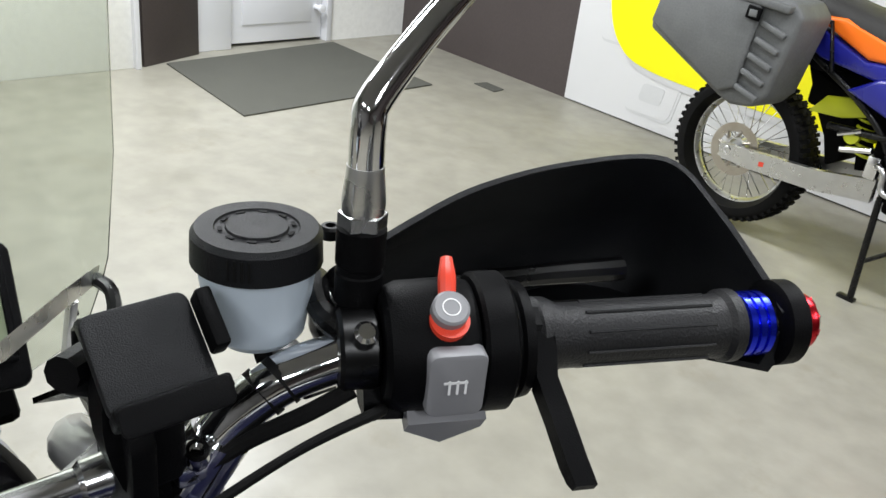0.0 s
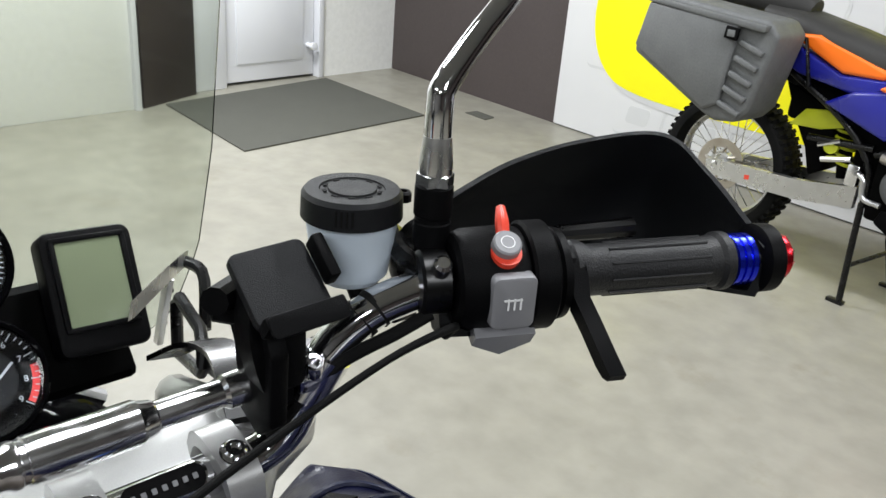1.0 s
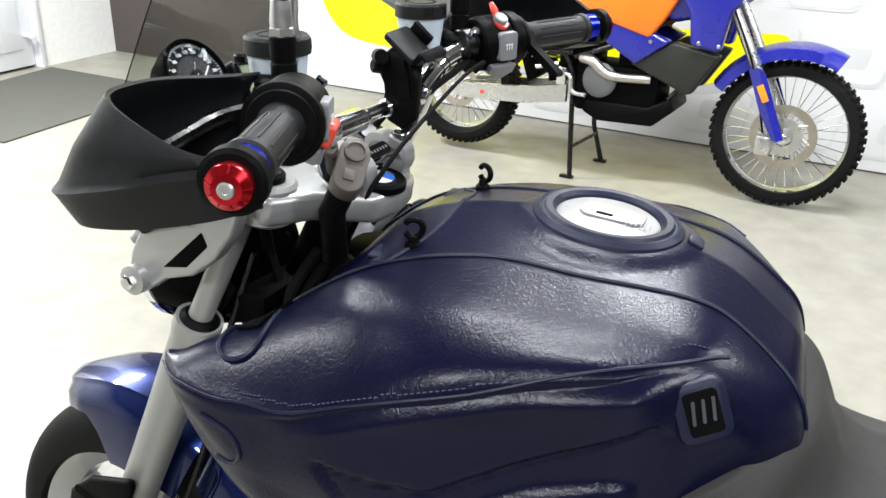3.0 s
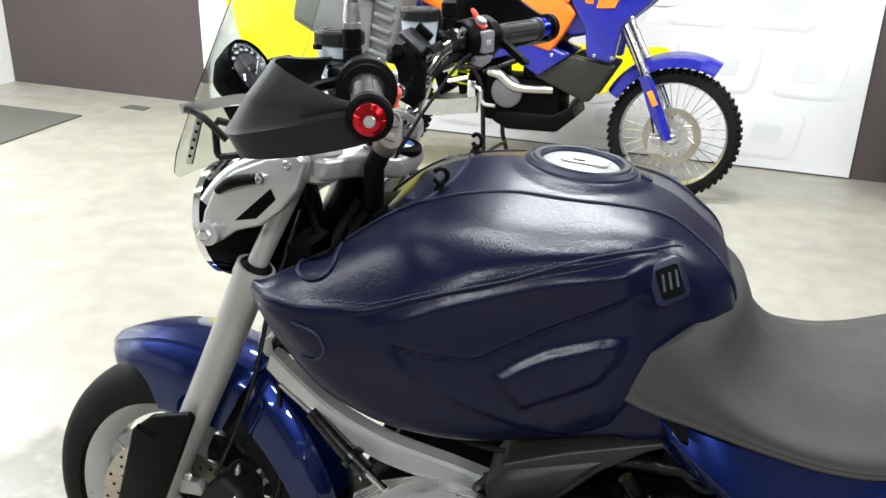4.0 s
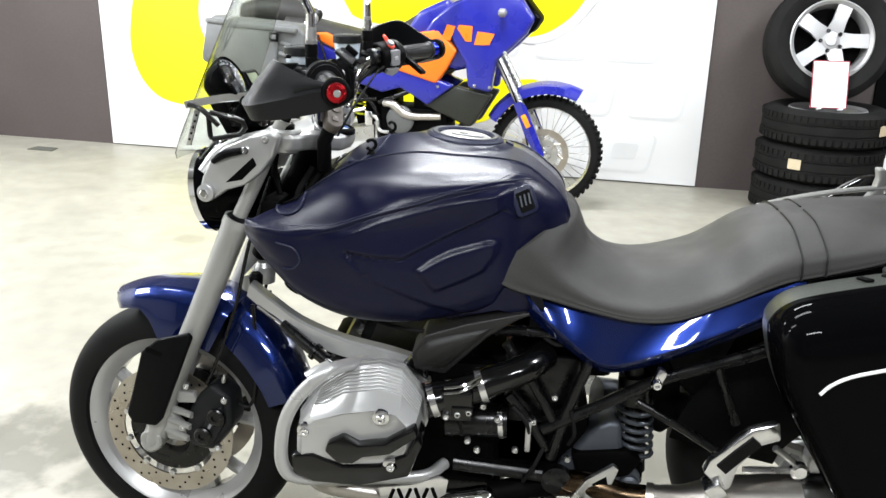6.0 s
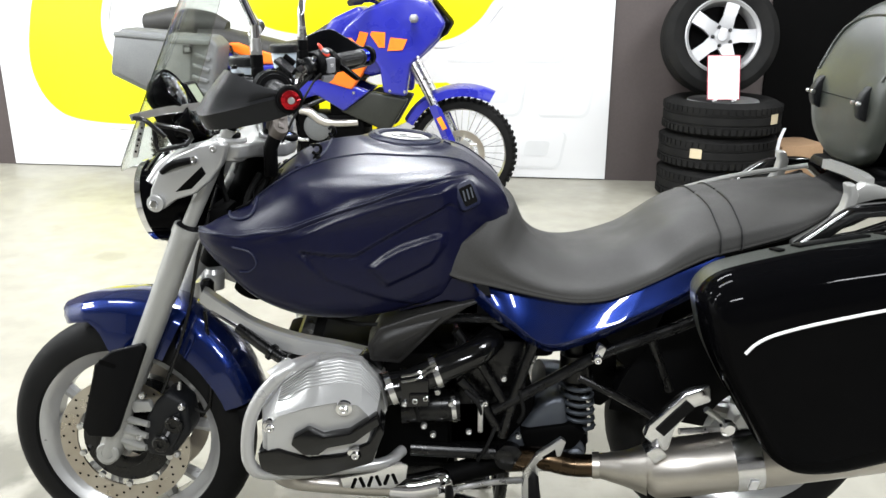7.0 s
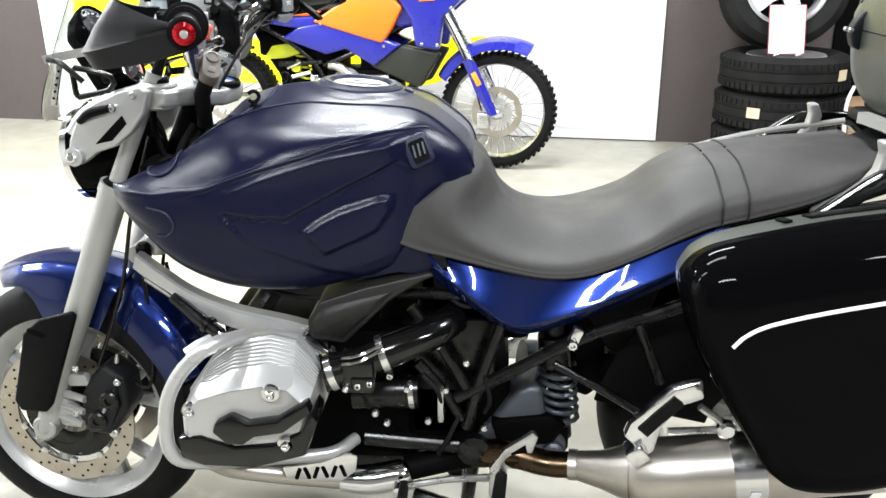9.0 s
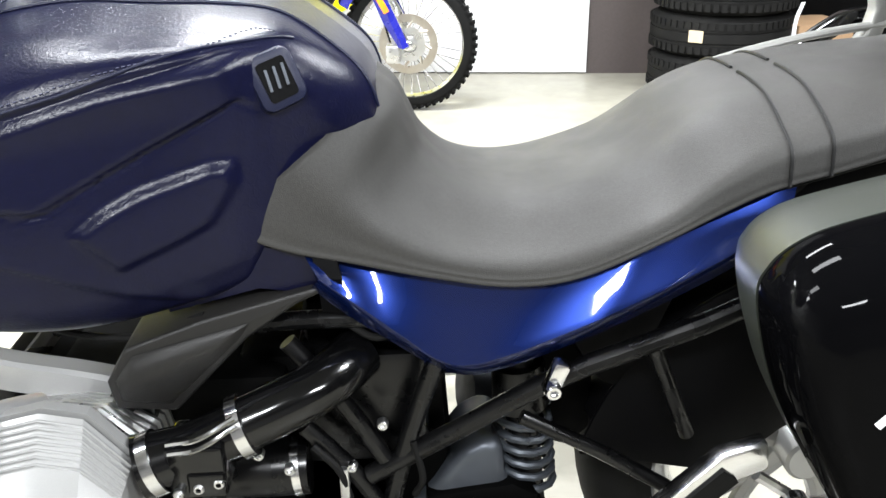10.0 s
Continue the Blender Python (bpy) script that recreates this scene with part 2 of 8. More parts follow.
def floor_material():
    m = material("polished_concrete", (0.238, 0.226, 0.186), 0.42, patch=0.7, patch_scale=1.4, colour2=(0.285, 0.273, 0.228), grain=0.1, grain_scale=9, rough_var=0.12, bump=0.1, bump_scale=70)
    nodes, links = m.node_tree.nodes, m.node_tree.links
    b = nodes["Principled BSDF"]
    old = b.inputs["Base Color"].links[0].from_socket
    coords = nodes.new("ShaderNodeTexCoord")
    n = nodes.new("ShaderNodeTexNoise")
    n.inputs["Scale"].default_value, n.inputs["Detail"].default_value = 3.1, 9
    n.inputs["Roughness"].default_value = 0.7
    links.new(coords.outputs["Object"], n.inputs["Vector"])
    r = nodes.new("ShaderNodeMapRange")
    r.inputs[1].default_value, r.inputs[2].default_value, r.inputs[3].default_value, r.inputs[4].default_value = 0.58, 0.74, 0.0, 0.75
    links.new(n.outputs[0], r.inputs[0])
    mix = nodes.new("ShaderNodeMix")
    mix.data_type = "RGBA"
    mix.inputs[7].default_value = (0.2, 0.18, 0.135, 1)
    links.new(r.outputs[0], mix.inputs[0])
    links.new(old, mix.inputs[6])
    last = mix.outputs[2]
    # dark blots: floor dirt, and shade under the motorcycle put into the colour
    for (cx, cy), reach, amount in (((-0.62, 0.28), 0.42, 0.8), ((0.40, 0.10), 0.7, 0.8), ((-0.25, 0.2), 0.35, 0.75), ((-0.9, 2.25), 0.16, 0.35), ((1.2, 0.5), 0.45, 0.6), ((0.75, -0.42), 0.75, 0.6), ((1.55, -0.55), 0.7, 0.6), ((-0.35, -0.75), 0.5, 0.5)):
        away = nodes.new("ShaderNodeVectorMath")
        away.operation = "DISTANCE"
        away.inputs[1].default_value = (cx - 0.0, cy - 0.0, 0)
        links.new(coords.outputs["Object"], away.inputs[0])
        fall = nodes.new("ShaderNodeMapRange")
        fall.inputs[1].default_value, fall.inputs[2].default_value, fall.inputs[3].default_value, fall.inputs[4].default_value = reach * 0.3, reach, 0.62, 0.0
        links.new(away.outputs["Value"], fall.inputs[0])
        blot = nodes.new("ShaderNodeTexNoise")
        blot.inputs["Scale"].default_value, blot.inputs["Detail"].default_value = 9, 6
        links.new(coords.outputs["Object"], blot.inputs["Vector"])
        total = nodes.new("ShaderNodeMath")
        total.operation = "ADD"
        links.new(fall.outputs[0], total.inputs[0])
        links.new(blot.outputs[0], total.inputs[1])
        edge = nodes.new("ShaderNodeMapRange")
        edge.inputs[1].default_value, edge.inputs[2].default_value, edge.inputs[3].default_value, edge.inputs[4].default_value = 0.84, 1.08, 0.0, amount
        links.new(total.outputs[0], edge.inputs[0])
        stain_shade = nodes.new("ShaderNodeMix")
        stain_shade.data_type = "RGBA"
        stain_shade.inputs[7].default_value = (0.095, 0.09, 0.07, 1)
        links.new(edge.outputs[0], stain_shade.inputs[0])
        links.new(last, stain_shade.inputs[6])
        last = stain_shade.outputs[2]
    links.new(last, b.inputs["Base Color"])
    return m


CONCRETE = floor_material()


# ---- shaping helpers ----
def empty(name, label, category, group="", m=None):
    ob = new(name)
    ob.empty_display_size = 0.1
    if m is not None:
        ob.matrix_world = m
    return tagged(ob, label, category, group)


def part(name, bm, mat, parent=None, label="", m=None, smooth=30):
    """One mesh object from a bmesh (freed), under a thing or a part. m: a matrix put on the vertices."""
    if m is not None:
        bm.transform(m)
    bmesh.ops.recalc_face_normals(bm, faces=bm.faces)
    me = bpy.data.meshes.new(name)
    bm.to_mesh(me)
    bm.free()
    for p in me.polygons:
        p.use_smooth = True
    if smooth < 180:
        me.set_sharp_from_angle(angle=radians(smooth))
    for one in mat if isinstance(mat, (list, tuple)) else (mat,):
        me.materials.append(one)
    ob = new(name, me)
    if parent is not None:
        ob.parent = parent
    if label:
        ob["label"] = label
    return ob


def smooth_path(points, n):
    """Catmull-Rom through the points, n samples."""
    p = np.array(points, float)
    p = np.vstack([2 * p[0] - p[1], p, 2 * p[-1] - p[-2]])
    out = []
    for u in np.linspace(0, len(p) - 3 - 1e-9, n):
        i = int(u)
        f = u - i
        a, b, c, d = p[i:i + 4]
        out.append(0.5 * (2 * b + (c - a) * f + (2 * a - 5 * b + 4 * c - d) * f * f + (3 * b - a - 3 * c + d) * f ** 3))
    return np.array(out)


def skin(rings, closed=True, caps=True):
    """A bmesh over rings of equal count."""
    bm = bmesh.new()
    rows = [[bm.verts.new(p) for p in ring] for ring in rings]
    n = len(rows[0])
    for a, b in zip(rows, rows[1:]):
        for i in range(n if closed else n - 1):
            j = (i + 1) % n
            bm.faces.new((a[i], a[j], b[j], b[i]))
    if caps and closed:
        bm.faces.new(rows[0])
        bm.faces.new(rows[-1][::-1])
    return bm


def tube(points, radius, segs=12, smooth=0, flat=None):
    """A tube along points; radius: one or one a point. flat: (height factor) squashes the section."""
    p = np.array(points, float)
    r = np.full(len(p), radius, float) if np.isscalar(radius) else np.array(radius, float)
    if smooth:
        r = np.interp(np.linspace(0, len(p) - 1, smooth), range(len(p)), r)
        p = smooth_path(p, smooth)
    t = np.gradient(p, axis=0)
    t /= np.linalg.norm(t, axis=1)[:, None] + 1e-12
    up = np.array([0, 0, 1.0]) if abs(t[0][2]) < 0.9 else np.array([1.0, 0, 0])
    rings = []
    for q, d, k in zip(p, t, r):
        side = np.cross(d, up)
        side /= np.linalg.norm(side)
        up = np.cross(side, d)
        f = flat or 1.0
        rings.append([q + k * (math.cos(a) * side + f * math.sin(a) * up) for a in np.linspace(0, 2 * math.pi, segs, endpoint=False)])
    return skin(rings)


def lathe(profile, origin, axis, segs=32):
    """Turns (along, radius) pairs round an axis through origin."""
    m = Vector(axis).normalized().to_track_quat("Z", "Y").to_matrix()
    rings = []
    for h, r in profile:
        rings.append([Vector(origin) + m @ Vector((max(r, 1e-4) * math.cos(a), max(r, 1e-4) * math.sin(a), h)) for a in np.linspace(0, 2 * math.pi, segs, endpoint=False)])
    return skin(rings)


def ring(profile, origin, axis, segs=32):
    """As lathe, but the profile is a closed loop."""
    m = Vector(axis).normalized().to_track_quat("Z", "Y").to_matrix()
    rings = []
    for a in np.linspace(0, 2 * math.pi, segs, endpoint=False):
        rings.append([Vector(origin) + m @ Vector((r * math.cos(a), r * math.sin(a), h)) for h, r in profile])
    rings.append(rings[0])
    bm = skin(rings, caps=False)
    bmesh.ops.remove_doubles(bm, verts=bm.verts, dist=1e-6)
    return bm


def bevelled(bm, width, segments=2, angle=25):
    edges = [e for e in bm.edges if len(e.link_faces) == 2 and e.calc_face_angle(0) > radians(angle)]
    bmesh.ops.bevel(bm, geom=edges, offset=width, segments=segments, affect="EDGES", profile=0.5, clamp_overlap=True)
    return bm


def box(x, y, z, sx, sy, sz, bevel=0.0, m=None, segments=2):
    bm = bmesh.new()
    bmesh.ops.create_cube(bm, size=1)
    bmesh.ops.scale(bm, vec=(sx, sy, sz), verts=bm.verts)
    if bevel:
        bevelled(bm, bevel, segments)
    if m is not None:
        bm.transform(m)
    bmesh.ops.translate(bm, vec=(x, y, z), verts=bm.verts)
    return bm


def plate(outline, y0, y1, bevel=0.0, segments=2, rounded=0):
    """A plate with an (x, z) outline between y0 and y1."""
    pts = np.array(outline, float)
    if rounded:
        closed = np.vstack([pts[-1:], pts, pts[:2]])
        pts = smooth_path(closed, rounded * len(outline))
        keep = slice(rounded, rounded * (len(outline) - 0) - 1)
        pts = pts[keep]
    bm = bmesh.new()
    face = bm.faces.new([bm.verts.new((x, y0, z)) for x, z in pts])
    out = bmesh.ops.extrude_face_region(bm, geom=[face])
    bmesh.ops.translate(bm, vec=(0, y1 - y0, 0), verts=[v for v in out["geom"] if isinstance(v, bmesh.types.BMVert)])
    if bevel:
        bevelled(bm, bevel, segments, 40)
    return bm


def join(*meshes):
    """One bmesh of several."""
    out = bmesh.new()
    for one in meshes:
        me = bpy.data.meshes.new("joined")
        one.to_mesh(me)
        one.free()
        out.from_mesh(me)
        bpy.data.meshes.remove(me)
    return out


def bolt(x, y, z, axis, r=0.007, h=0.006):
    return lathe([(-0.002, r), (h * 0.7, r), (h, r * 0.8), (h, r * 0.5), (h * 0.5, r * 0.45), (h * 0.5, 0)], (x, y, z), axis, 12)


def rounded_rect(w, h, r, n=4):
    pts = []
    for cx, cy, a0 in ((w / 2 - r, h / 2 - r, 0), (-w / 2 + r, h / 2 - r, 90), (-w / 2 + r, -h / 2 + r, 180), (w / 2 - r, -h / 2 + r, 270)):
        for k in range(n + 1):
            a = radians(a0 + 90 * k / n)
            pts.append((cx + r * math.cos(a), cy + r * math.sin(a)))
    return pts


def slab(outline, thickness, m, bevel=0.0):
    """A plate of (x, y) outline, its top at z = 0 of m, thickness down."""
    bm = bmesh.new()
    face = bm.faces.new([bm.verts.new((x, y, 0)) for x, y in outline])
    out = bmesh.ops.extrude_face_region(bm, geom=[face])
    bmesh.ops.translate(bm, vec=(0, 0, -thickness), verts=[v for v in out["geom"] if isinstance(v, bmesh.types.BMVert)])
    if bevel:
        bevelled(bm, bevel, 2, 40)
    bm.transform(m)
    return bm


def frame_on(origin, normal, up=(0, 0, 1)):
    """A matrix whose z looks along normal and whose y lies nearest up."""
    z = Vector(normal).normalized()
    x = Vector(up).cross(z).normalized()
    y = z.cross(x)
    return Matrix(((x.x, y.x, z.x, origin[0]), (x.y, y.y, z.y, origin[1]), (x.z, y.z, z.z, origin[2]), (0, 0, 0, 1)))


# ---- room ----
TURN = radians(-8)
WN = Vector((math.sin(TURN), -math.cos(TURN), 0))
WALL_ORIGIN = Vector((2.01, 3.90, 0))


WALL_M = frame_on(WALL_ORIGIN, WN)


def wall_box(name, u0, u1, z0, z1, out0, out1, mat, parent=None, bevel=0.0, label=""):
    bm = box((u0 + u1) / 2, (z0 + z1) / 2, (out0 + out1) / 2, u1 - u0, z1 - z0, out1 - out0, bevel)
    return part(name, bm, mat, parent, label, m=WALL_M)


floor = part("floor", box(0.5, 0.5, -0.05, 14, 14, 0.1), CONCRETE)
tagged(floor, "pale beige polished concrete floor with stains and painted-in shade", "floor", kind="structure")
ceiling = part("ceiling", box(0.5, 0.5, 3.25, 14, 14, 0.1), CEILING_WHITE)
tagged(ceiling, "plain grey ceiling", "ceiling", kind="structure")
wall_far = wall_box("wall_north", -6.6, 5.5, 0, 3.2, -0.2, -0.02, WALL_BROWN)
tagged(wall_far, "dark brown painted wall behind the banner", "wall", kind="structure")
wall_left = part("wall_west", box(-4.2, -2.1, 1.6, 0.2, 8.85, 3.2, 0.004), WALL_WHITE)
tagged(wall_left, "white painted wall beside the door", "wall", kind="structure")
pilaster = part("wall_pilaster", box(0, 0, 1.6, 0.2, 0.52, 3.2, 0.004, m=pose(0, 0, 0, 0, 0, 20.6)), WALL_BROWN)
pilaster.location = (-4.285, 2.60, 0)
tagged(pilaster, "dark brown painted wall strip beside the door", "wall", kind="structure")
wall_door = part("wall_door_side", join(box(-4.45, 4.55, 1.6, 0.2, 1.1, 3.2), box(-4.45, 3.4, 2.65, 0.2, 1.2, 1.1)), WALL_WHITE)
tagged(wall_door, "white painted wall round the door", "wall", kind="structure")
wall_south = part("wall_south", box(0.5, -6.4, 1.6, 14, 0.2, 3.2), WALL_GREY)
tagged(wall_south, "plain grey painted wall", "wall", kind="structure")
wall_east = part("wall_east", box(7.4, 0.5, 1.6, 0.2, 14, 3.2), WALL_BROWN)
tagged(wall_east, "plain brown painted wall", "wall", kind="structure")

trim = part("trim", box(-4.085, 2.338, 1.6, 0.05, 0.035, 3.2, 0.004), DOOR_WHITE)
tagged(trim, "white plastic corner strip on the wall edge", "trim", kind="structure")

# the white door
door = empty("door_1", "closed white plastic door with a white handle", "door")
door["kind"] = "structure"
part("door_frame", box(-4.40, 2.98, 1.05, 0.14, 0.36, 2.1, 0.006), DOOR_WHITE, door)
part("door_frame", box(-4.40, 4.02, 1.05, 0.14, 0.05, 2.1, 0.006), DOOR_WHITE, door)
part("door_leaf", join(box(-4.42, 3.58, 1.05, 0.06, 0.82, 2.06, 0.008), box(-4.385, 3.58, 0.55, 0.012, 0.6, 0.8, 0.004), box(-4.385, 3.58, 1.5, 0.012, 0.6, 0.8, 0.004)), DOOR_WHITE, door)
part("door_handle", join(lathe([(0, 0.02), (0.03, 0.02), (0.05, 0.012), (0.06, 0.03), (0.09, 0.03), (0.095, 0.0)], (-4.39, 3.93, 0.25), (1, 0, 0), 16)), DOOR_WHITE, door)

mat = part("door_mat", slab([(-2.99, 2.38), (-3.04, 3.87), (-4.27, 4.02), (-4.12, 2.55)], 0.008, pose(0, 0, 0.009)), MAT_GREY)
tagged(mat, "dark grey ribbed mat lying before the door", "mat")
drain = part("floor_drain", slab([(-2.93, 4.30), (-2.75, 4.27), (-2.74, 4.16), (-2.95, 4.19)], 0.006, pose(0, 0, 0.006)), MAT_GREY)
tagged(drain, "small grey floor plate set in the concrete", "floor plate")

# the banner: white sheet, pale grey rounded plates, yellow figures
banner = empty("banner", "large white banner with pale grey and yellow print", "banner", m=None)
wall_box("sheet", -4.48, 0.0, 0.01, 2.6, -0.02, 0.0, BANNER_WHITE, banner)


for row in range(7):
    for col in range(10):
        u, z = -4.25 + col * 0.47 + (row % 2) * 0.18, 0.22 + row * 0.37
        if -4.4 < u - 0.17 and u + 0.17 < -0.06:
            skew = Matrix(((1, 0.18, 0, 0), (0, 1, 0, 0), (0, 0, 1, 0), (0, 0, 0, 1)))
            shade = slab(rounded_rect(0.36, 0.27, 0.05), 0.002, WALL_M @ pose(u + 0.012, z - 0.012, 0.003) @ skew)
            face = slab(rounded_rect(0.35, 0.26, 0.05), 0.002, WALL_M @ pose(u, z, 0.0045) @ skew)
            hole = slab(rounded_rect(0.17, 0.11, 0.025), 0.002, WALL_M @ pose(u, z, 0.006) @ skew)
            part("printed_plate", shade, BANNER_GREY, banner)
            part("printed_plate", face, BANNER_WHITE, banner)
            part("printed_plate", hole, BANNER_GREY, banner)


def blob(pts, n=10):
    p = np.array(pts + pts[:3], float)
    q = smooth_path(p, n * (len(p) - 1) + 1)
    return [tuple(v) for v in q[n:-(2 * n)]]


YELLOW_LEFT = [(-4.02, 1.6), (-4.17, 1.15), (-4.23, 0.75), (-4.1, 0.46), (-3.8, 0.35), (-3.0, 0.33), (-2.2, 0.34), (-1.6, 0.34), (-1.36, 0.43), (-1.14, 0.58), (-1.12, 0.67), (-1.4, 0.66), (-2.3, 0.64), (-3.2, 0.66), (-3.5, 0.74), (-3.64, 0.95), (-3.6, 1.25), (-3.4, 1.55), (-3.5, 1.95), (-3.8, 1.9)]
YELLOW_RIGHT = [(-2.6, 1.3), (-2.45, 1.06), (-2.0, 0.98), (-1.37, 0.965), (-1.17, 0.96), (-1.0, 1.03), (-0.85, 1.18), (-0.7, 1.5), (-1.0, 1.9), (-2.2, 1.9)]
for outline in (YELLOW_LEFT, YELLOW_RIGHT):
    part("printed_figure", slab(blob([(u + 0.05, z - 0.045) for u, z in outline]), 0.002, WALL_M @ pose(0, 0, 0.008)), BANNER_SHADOW, banner)
    part("printed_figure", slab(blob(outline), 0.002, WALL_M @ pose(0, 0, 0.0105)), BANNER_YELLOW, banner)

# the opening past the tyres: a near-black sheet, its unlit depth painted in
opening = wall_box("opening_sheet", 1.02, 2.6, 0.02, 2.6, -0.02, 0.0, DARK_VOID)
tagged(opening, "near-black sheet standing for the unlit doorway in the brown wall", "doorway", kind="structure")


# ---- spare wheels ----
def tyre_profile(r_in, r_out, w, sag=0.02):
    h = w / 2
    return [(-h * 0.72, r_in), (-h * 0.95, r_in + (r_out - r_in) * 0.35), (-h, r_in + (r_out - r_in) * 0.62), (-h * 0.9, r_out - sag), (-h * 0.72, r_out - sag * 0.2),
            (-h * 0.3, r_out), (-h * 0.28, r_out - 0.006), (-h * 0.22, r_out - 0.006), (-h * 0.2, r_out), (h * 0.2, r_out), (h * 0.22, r_out - 0.006), (h * 0.28, r_out - 0.006),
            (h * 0.3, r_out), (h * 0.72, r_out - sag * 0.2), (h * 0.9, r_out - sag), (h, r_in + (r_out - r_in) * 0.62), (h * 0.95, r_in + (r_out - r_in) * 0.35), (h * 0.72, r_in),
            (h * 0.6, r_in - 0.004), (-h * 0.6, r_in - 0.004)]


def car_tyre(label, m):
    thing = empty("car_tyre", label, "tyre", "stacked car tyres", m)
    part("tyre", ring(tyre_profile(0.215, 0.365, 0.215, 0.03), (0, 0, 0), (0, 0, 1), 48), TYRE_OLD, thing)
    blocks = bmesh.new()
    for k in range(56):
        for s in (-1, 1):
            a = 2 * math.pi * (k + 0.25 * s) / 56
            b = box(0, 0, 0, 0.008, 0.026, 0.036, 0, m=pose(0.365 * math.cos(a), 0.365 * math.sin(a), s * 0.062, 0, 0, math.degrees(a)))
            me = bpy.data.meshes.new("t")
            b.to_mesh(me)
            b.free()
            blocks.from_mesh(me)
            bpy.data.meshes.remove(me)
    part("tread", blocks, TYRE_OLD, thing)["kind"] = "stuff"
    return thing


STACK = (2.635, 3.47)
for k, (dx, dy, turn) in enumerate([(0.0, 0.0, 0), (0.0, 0.01, 50), (0.01, 0.0, 110)]):
    t = car_tyre("black used car tyre lying in a stack", pose(STACK[0] + dx, STACK[1] + dy, 0.11 + 0.215 * k, 0, 0, turn))
    ang = radians((-95, -128, -52)[k])
    lab = slab(rounded_rect(0.075, 0.06, 0.004), 0.002, frame_on((0.369 * math.cos(ang - radians(turn)), 0.369 * math.sin(ang - radians(turn)), 0.01), (math.cos(ang - radians(turn)), math.sin(ang - radians(turn)), 0)))
    part("paper_label", lab, LABEL_BEIGE, t, "beige paper label")

part("steel_rim", ring([(0.06, 0.212), (0.085, 0.224), (0.095, 0.218), (0.08, 0.2), (0.03, 0.185), (-0.02, 0.06), (-0.03, 0.06), (0.02, 0.19)], (0, 0, 0), (0, 0, 1), 48), ALLOY, t, "pale metal rim inside the tyre")
alloy = empty("alloy_wheel", "silver five-spoke alloy car wheel with black tyre on the stack", "car wheel", m=pose(2.60, 3.53, 1.012, 0, 0, -4) @ pose(0, 0, 0, -12, 0, 0))
part("tyre", ring(tyre_profile(0.225, 0.36, 0.22, 0.03), (0, 0, 0), (0, 1, 0), 56), TYRE_OLD, alloy)
part("rim", ring([(-0.085, 0.228), (-0.095, 0.236), (-0.1, 0.228), (-0.085, 0.212), (0.02, 0.195), (0.09, 0.205), (0.09, 0.226)], (0, 0, 0), (0, 1, 0), 56), ALLOY, alloy)
for k in range(5):
    a = 2 * math.pi * k / 5 + 0.3
    m = pose(0, 0, 0, 0, math.degrees(a), 0)
    sp = skin([[(-0.05, -0.07, 0.04), (0.05, -0.07, 0.04), (0.045, -0.04, 0.04), (-0.045, -0.04, 0.04)], [(-0.038, -0.085, 0.12), (0.038, -0.085, 0.12), (0.034, -0.05, 0.12), (-0.034, -0.05, 0.12)],
               [(-0.042, -0.08, 0.212), (0.042, -0.08, 0.212), (0.04, -0.05, 0.212), (-0.04, -0.05, 0.212)]])
    part("spoke", bevelled(sp, 0.006), ALLOY, alloy, m=m)
    part("wheel_nut", bolt(0.06 * math.sin(a + 0.6), -0.072, 0.06 * math.cos(a + 0.6), (0, -1, 0), 0.012, 0.012), BLACK_METAL, alloy)
part("hub_cap", lathe([(0.04, 0.07), (0.066, 0.068), (0.07, 0.06), (0.075, 0.035), (0.08, 0.03), (0.082, 0.0)], (0, 0, 0), (0, -1, 0), 28), ALLOY, alloy)
part("brake_side_disc", lathe([(-0.02, 0.2), (0.0, 0.2), (0.0, 0.0)], (0, 0.03, 0), (0, 1, 0), 40), DARK_VOID, alloy)
sign = empty("price_sign", "white paper sign in a thin red frame leaning on the wheel", "sign", m=pose(2.585, 3.30, 0.655, -14, 0, 0))
part("sheet", box(0, 0, 0.135, 0.195, 0.004, 0.27), PAPER, sign)
part("frame", join(box(0, -0.001, 0.0, 0.205, 0.007, 0.005, 0.001), box(0, -0.001, 0.27, 0.205, 0.007, 0.005, 0.001), box(-0.1, -0.001, 0.135, 0.005, 0.007, 0.27, 0.001), box(0.1, -0.001, 0.135, 0.005, 0.007, 0.27, 0.001)), SIGN_RED, sign, "thin red frame")
for fx in (-0.06, 0.06):
    part("foot", box(fx, -0.02, -0.008, 0.012, 0.06, 0.012, 0.002), MARK_WHITE, sign)
carton = part("carton", box(3.17, 3.56, 0.17, 0.35, 0.3, 0.34, 0.004, m=pose(0, 0, 0, 0, 0, 12)), CARDBOARD)
tagged(carton, "brown cardboard carton on the floor by the tyres", "carton")
strip = part("plastic_strip", skin([[(x - 0.012, y, z), (x + 0.012, y + 0.004, z), (x + 0.012, y + 0.008, z), (x - 0.012, y + 0.004, z)] for x, y, z in smooth_path([(3.04, 3.34, 0.0), (2.995, 3.32, 0.16), (2.975, 3.31, 0.30), (2.982, 3.32, 0.39), (3.015, 3.34, 0.468)], 16)]), DOOR_WHITE)
tagged(strip, "bent white plastic strip standing by the carton", "strip")


# ---- blue and orange enduro motorcycle by the banner ----
ENDURO_M = pose(-0.60, 3.46, 0, 0, 0, -8.7)
enduro = empty("enduro_motorcycle", "blue and orange travel enduro motorcycle with grey pannier, on its stand", "motorcycle", m=ENDURO_M)


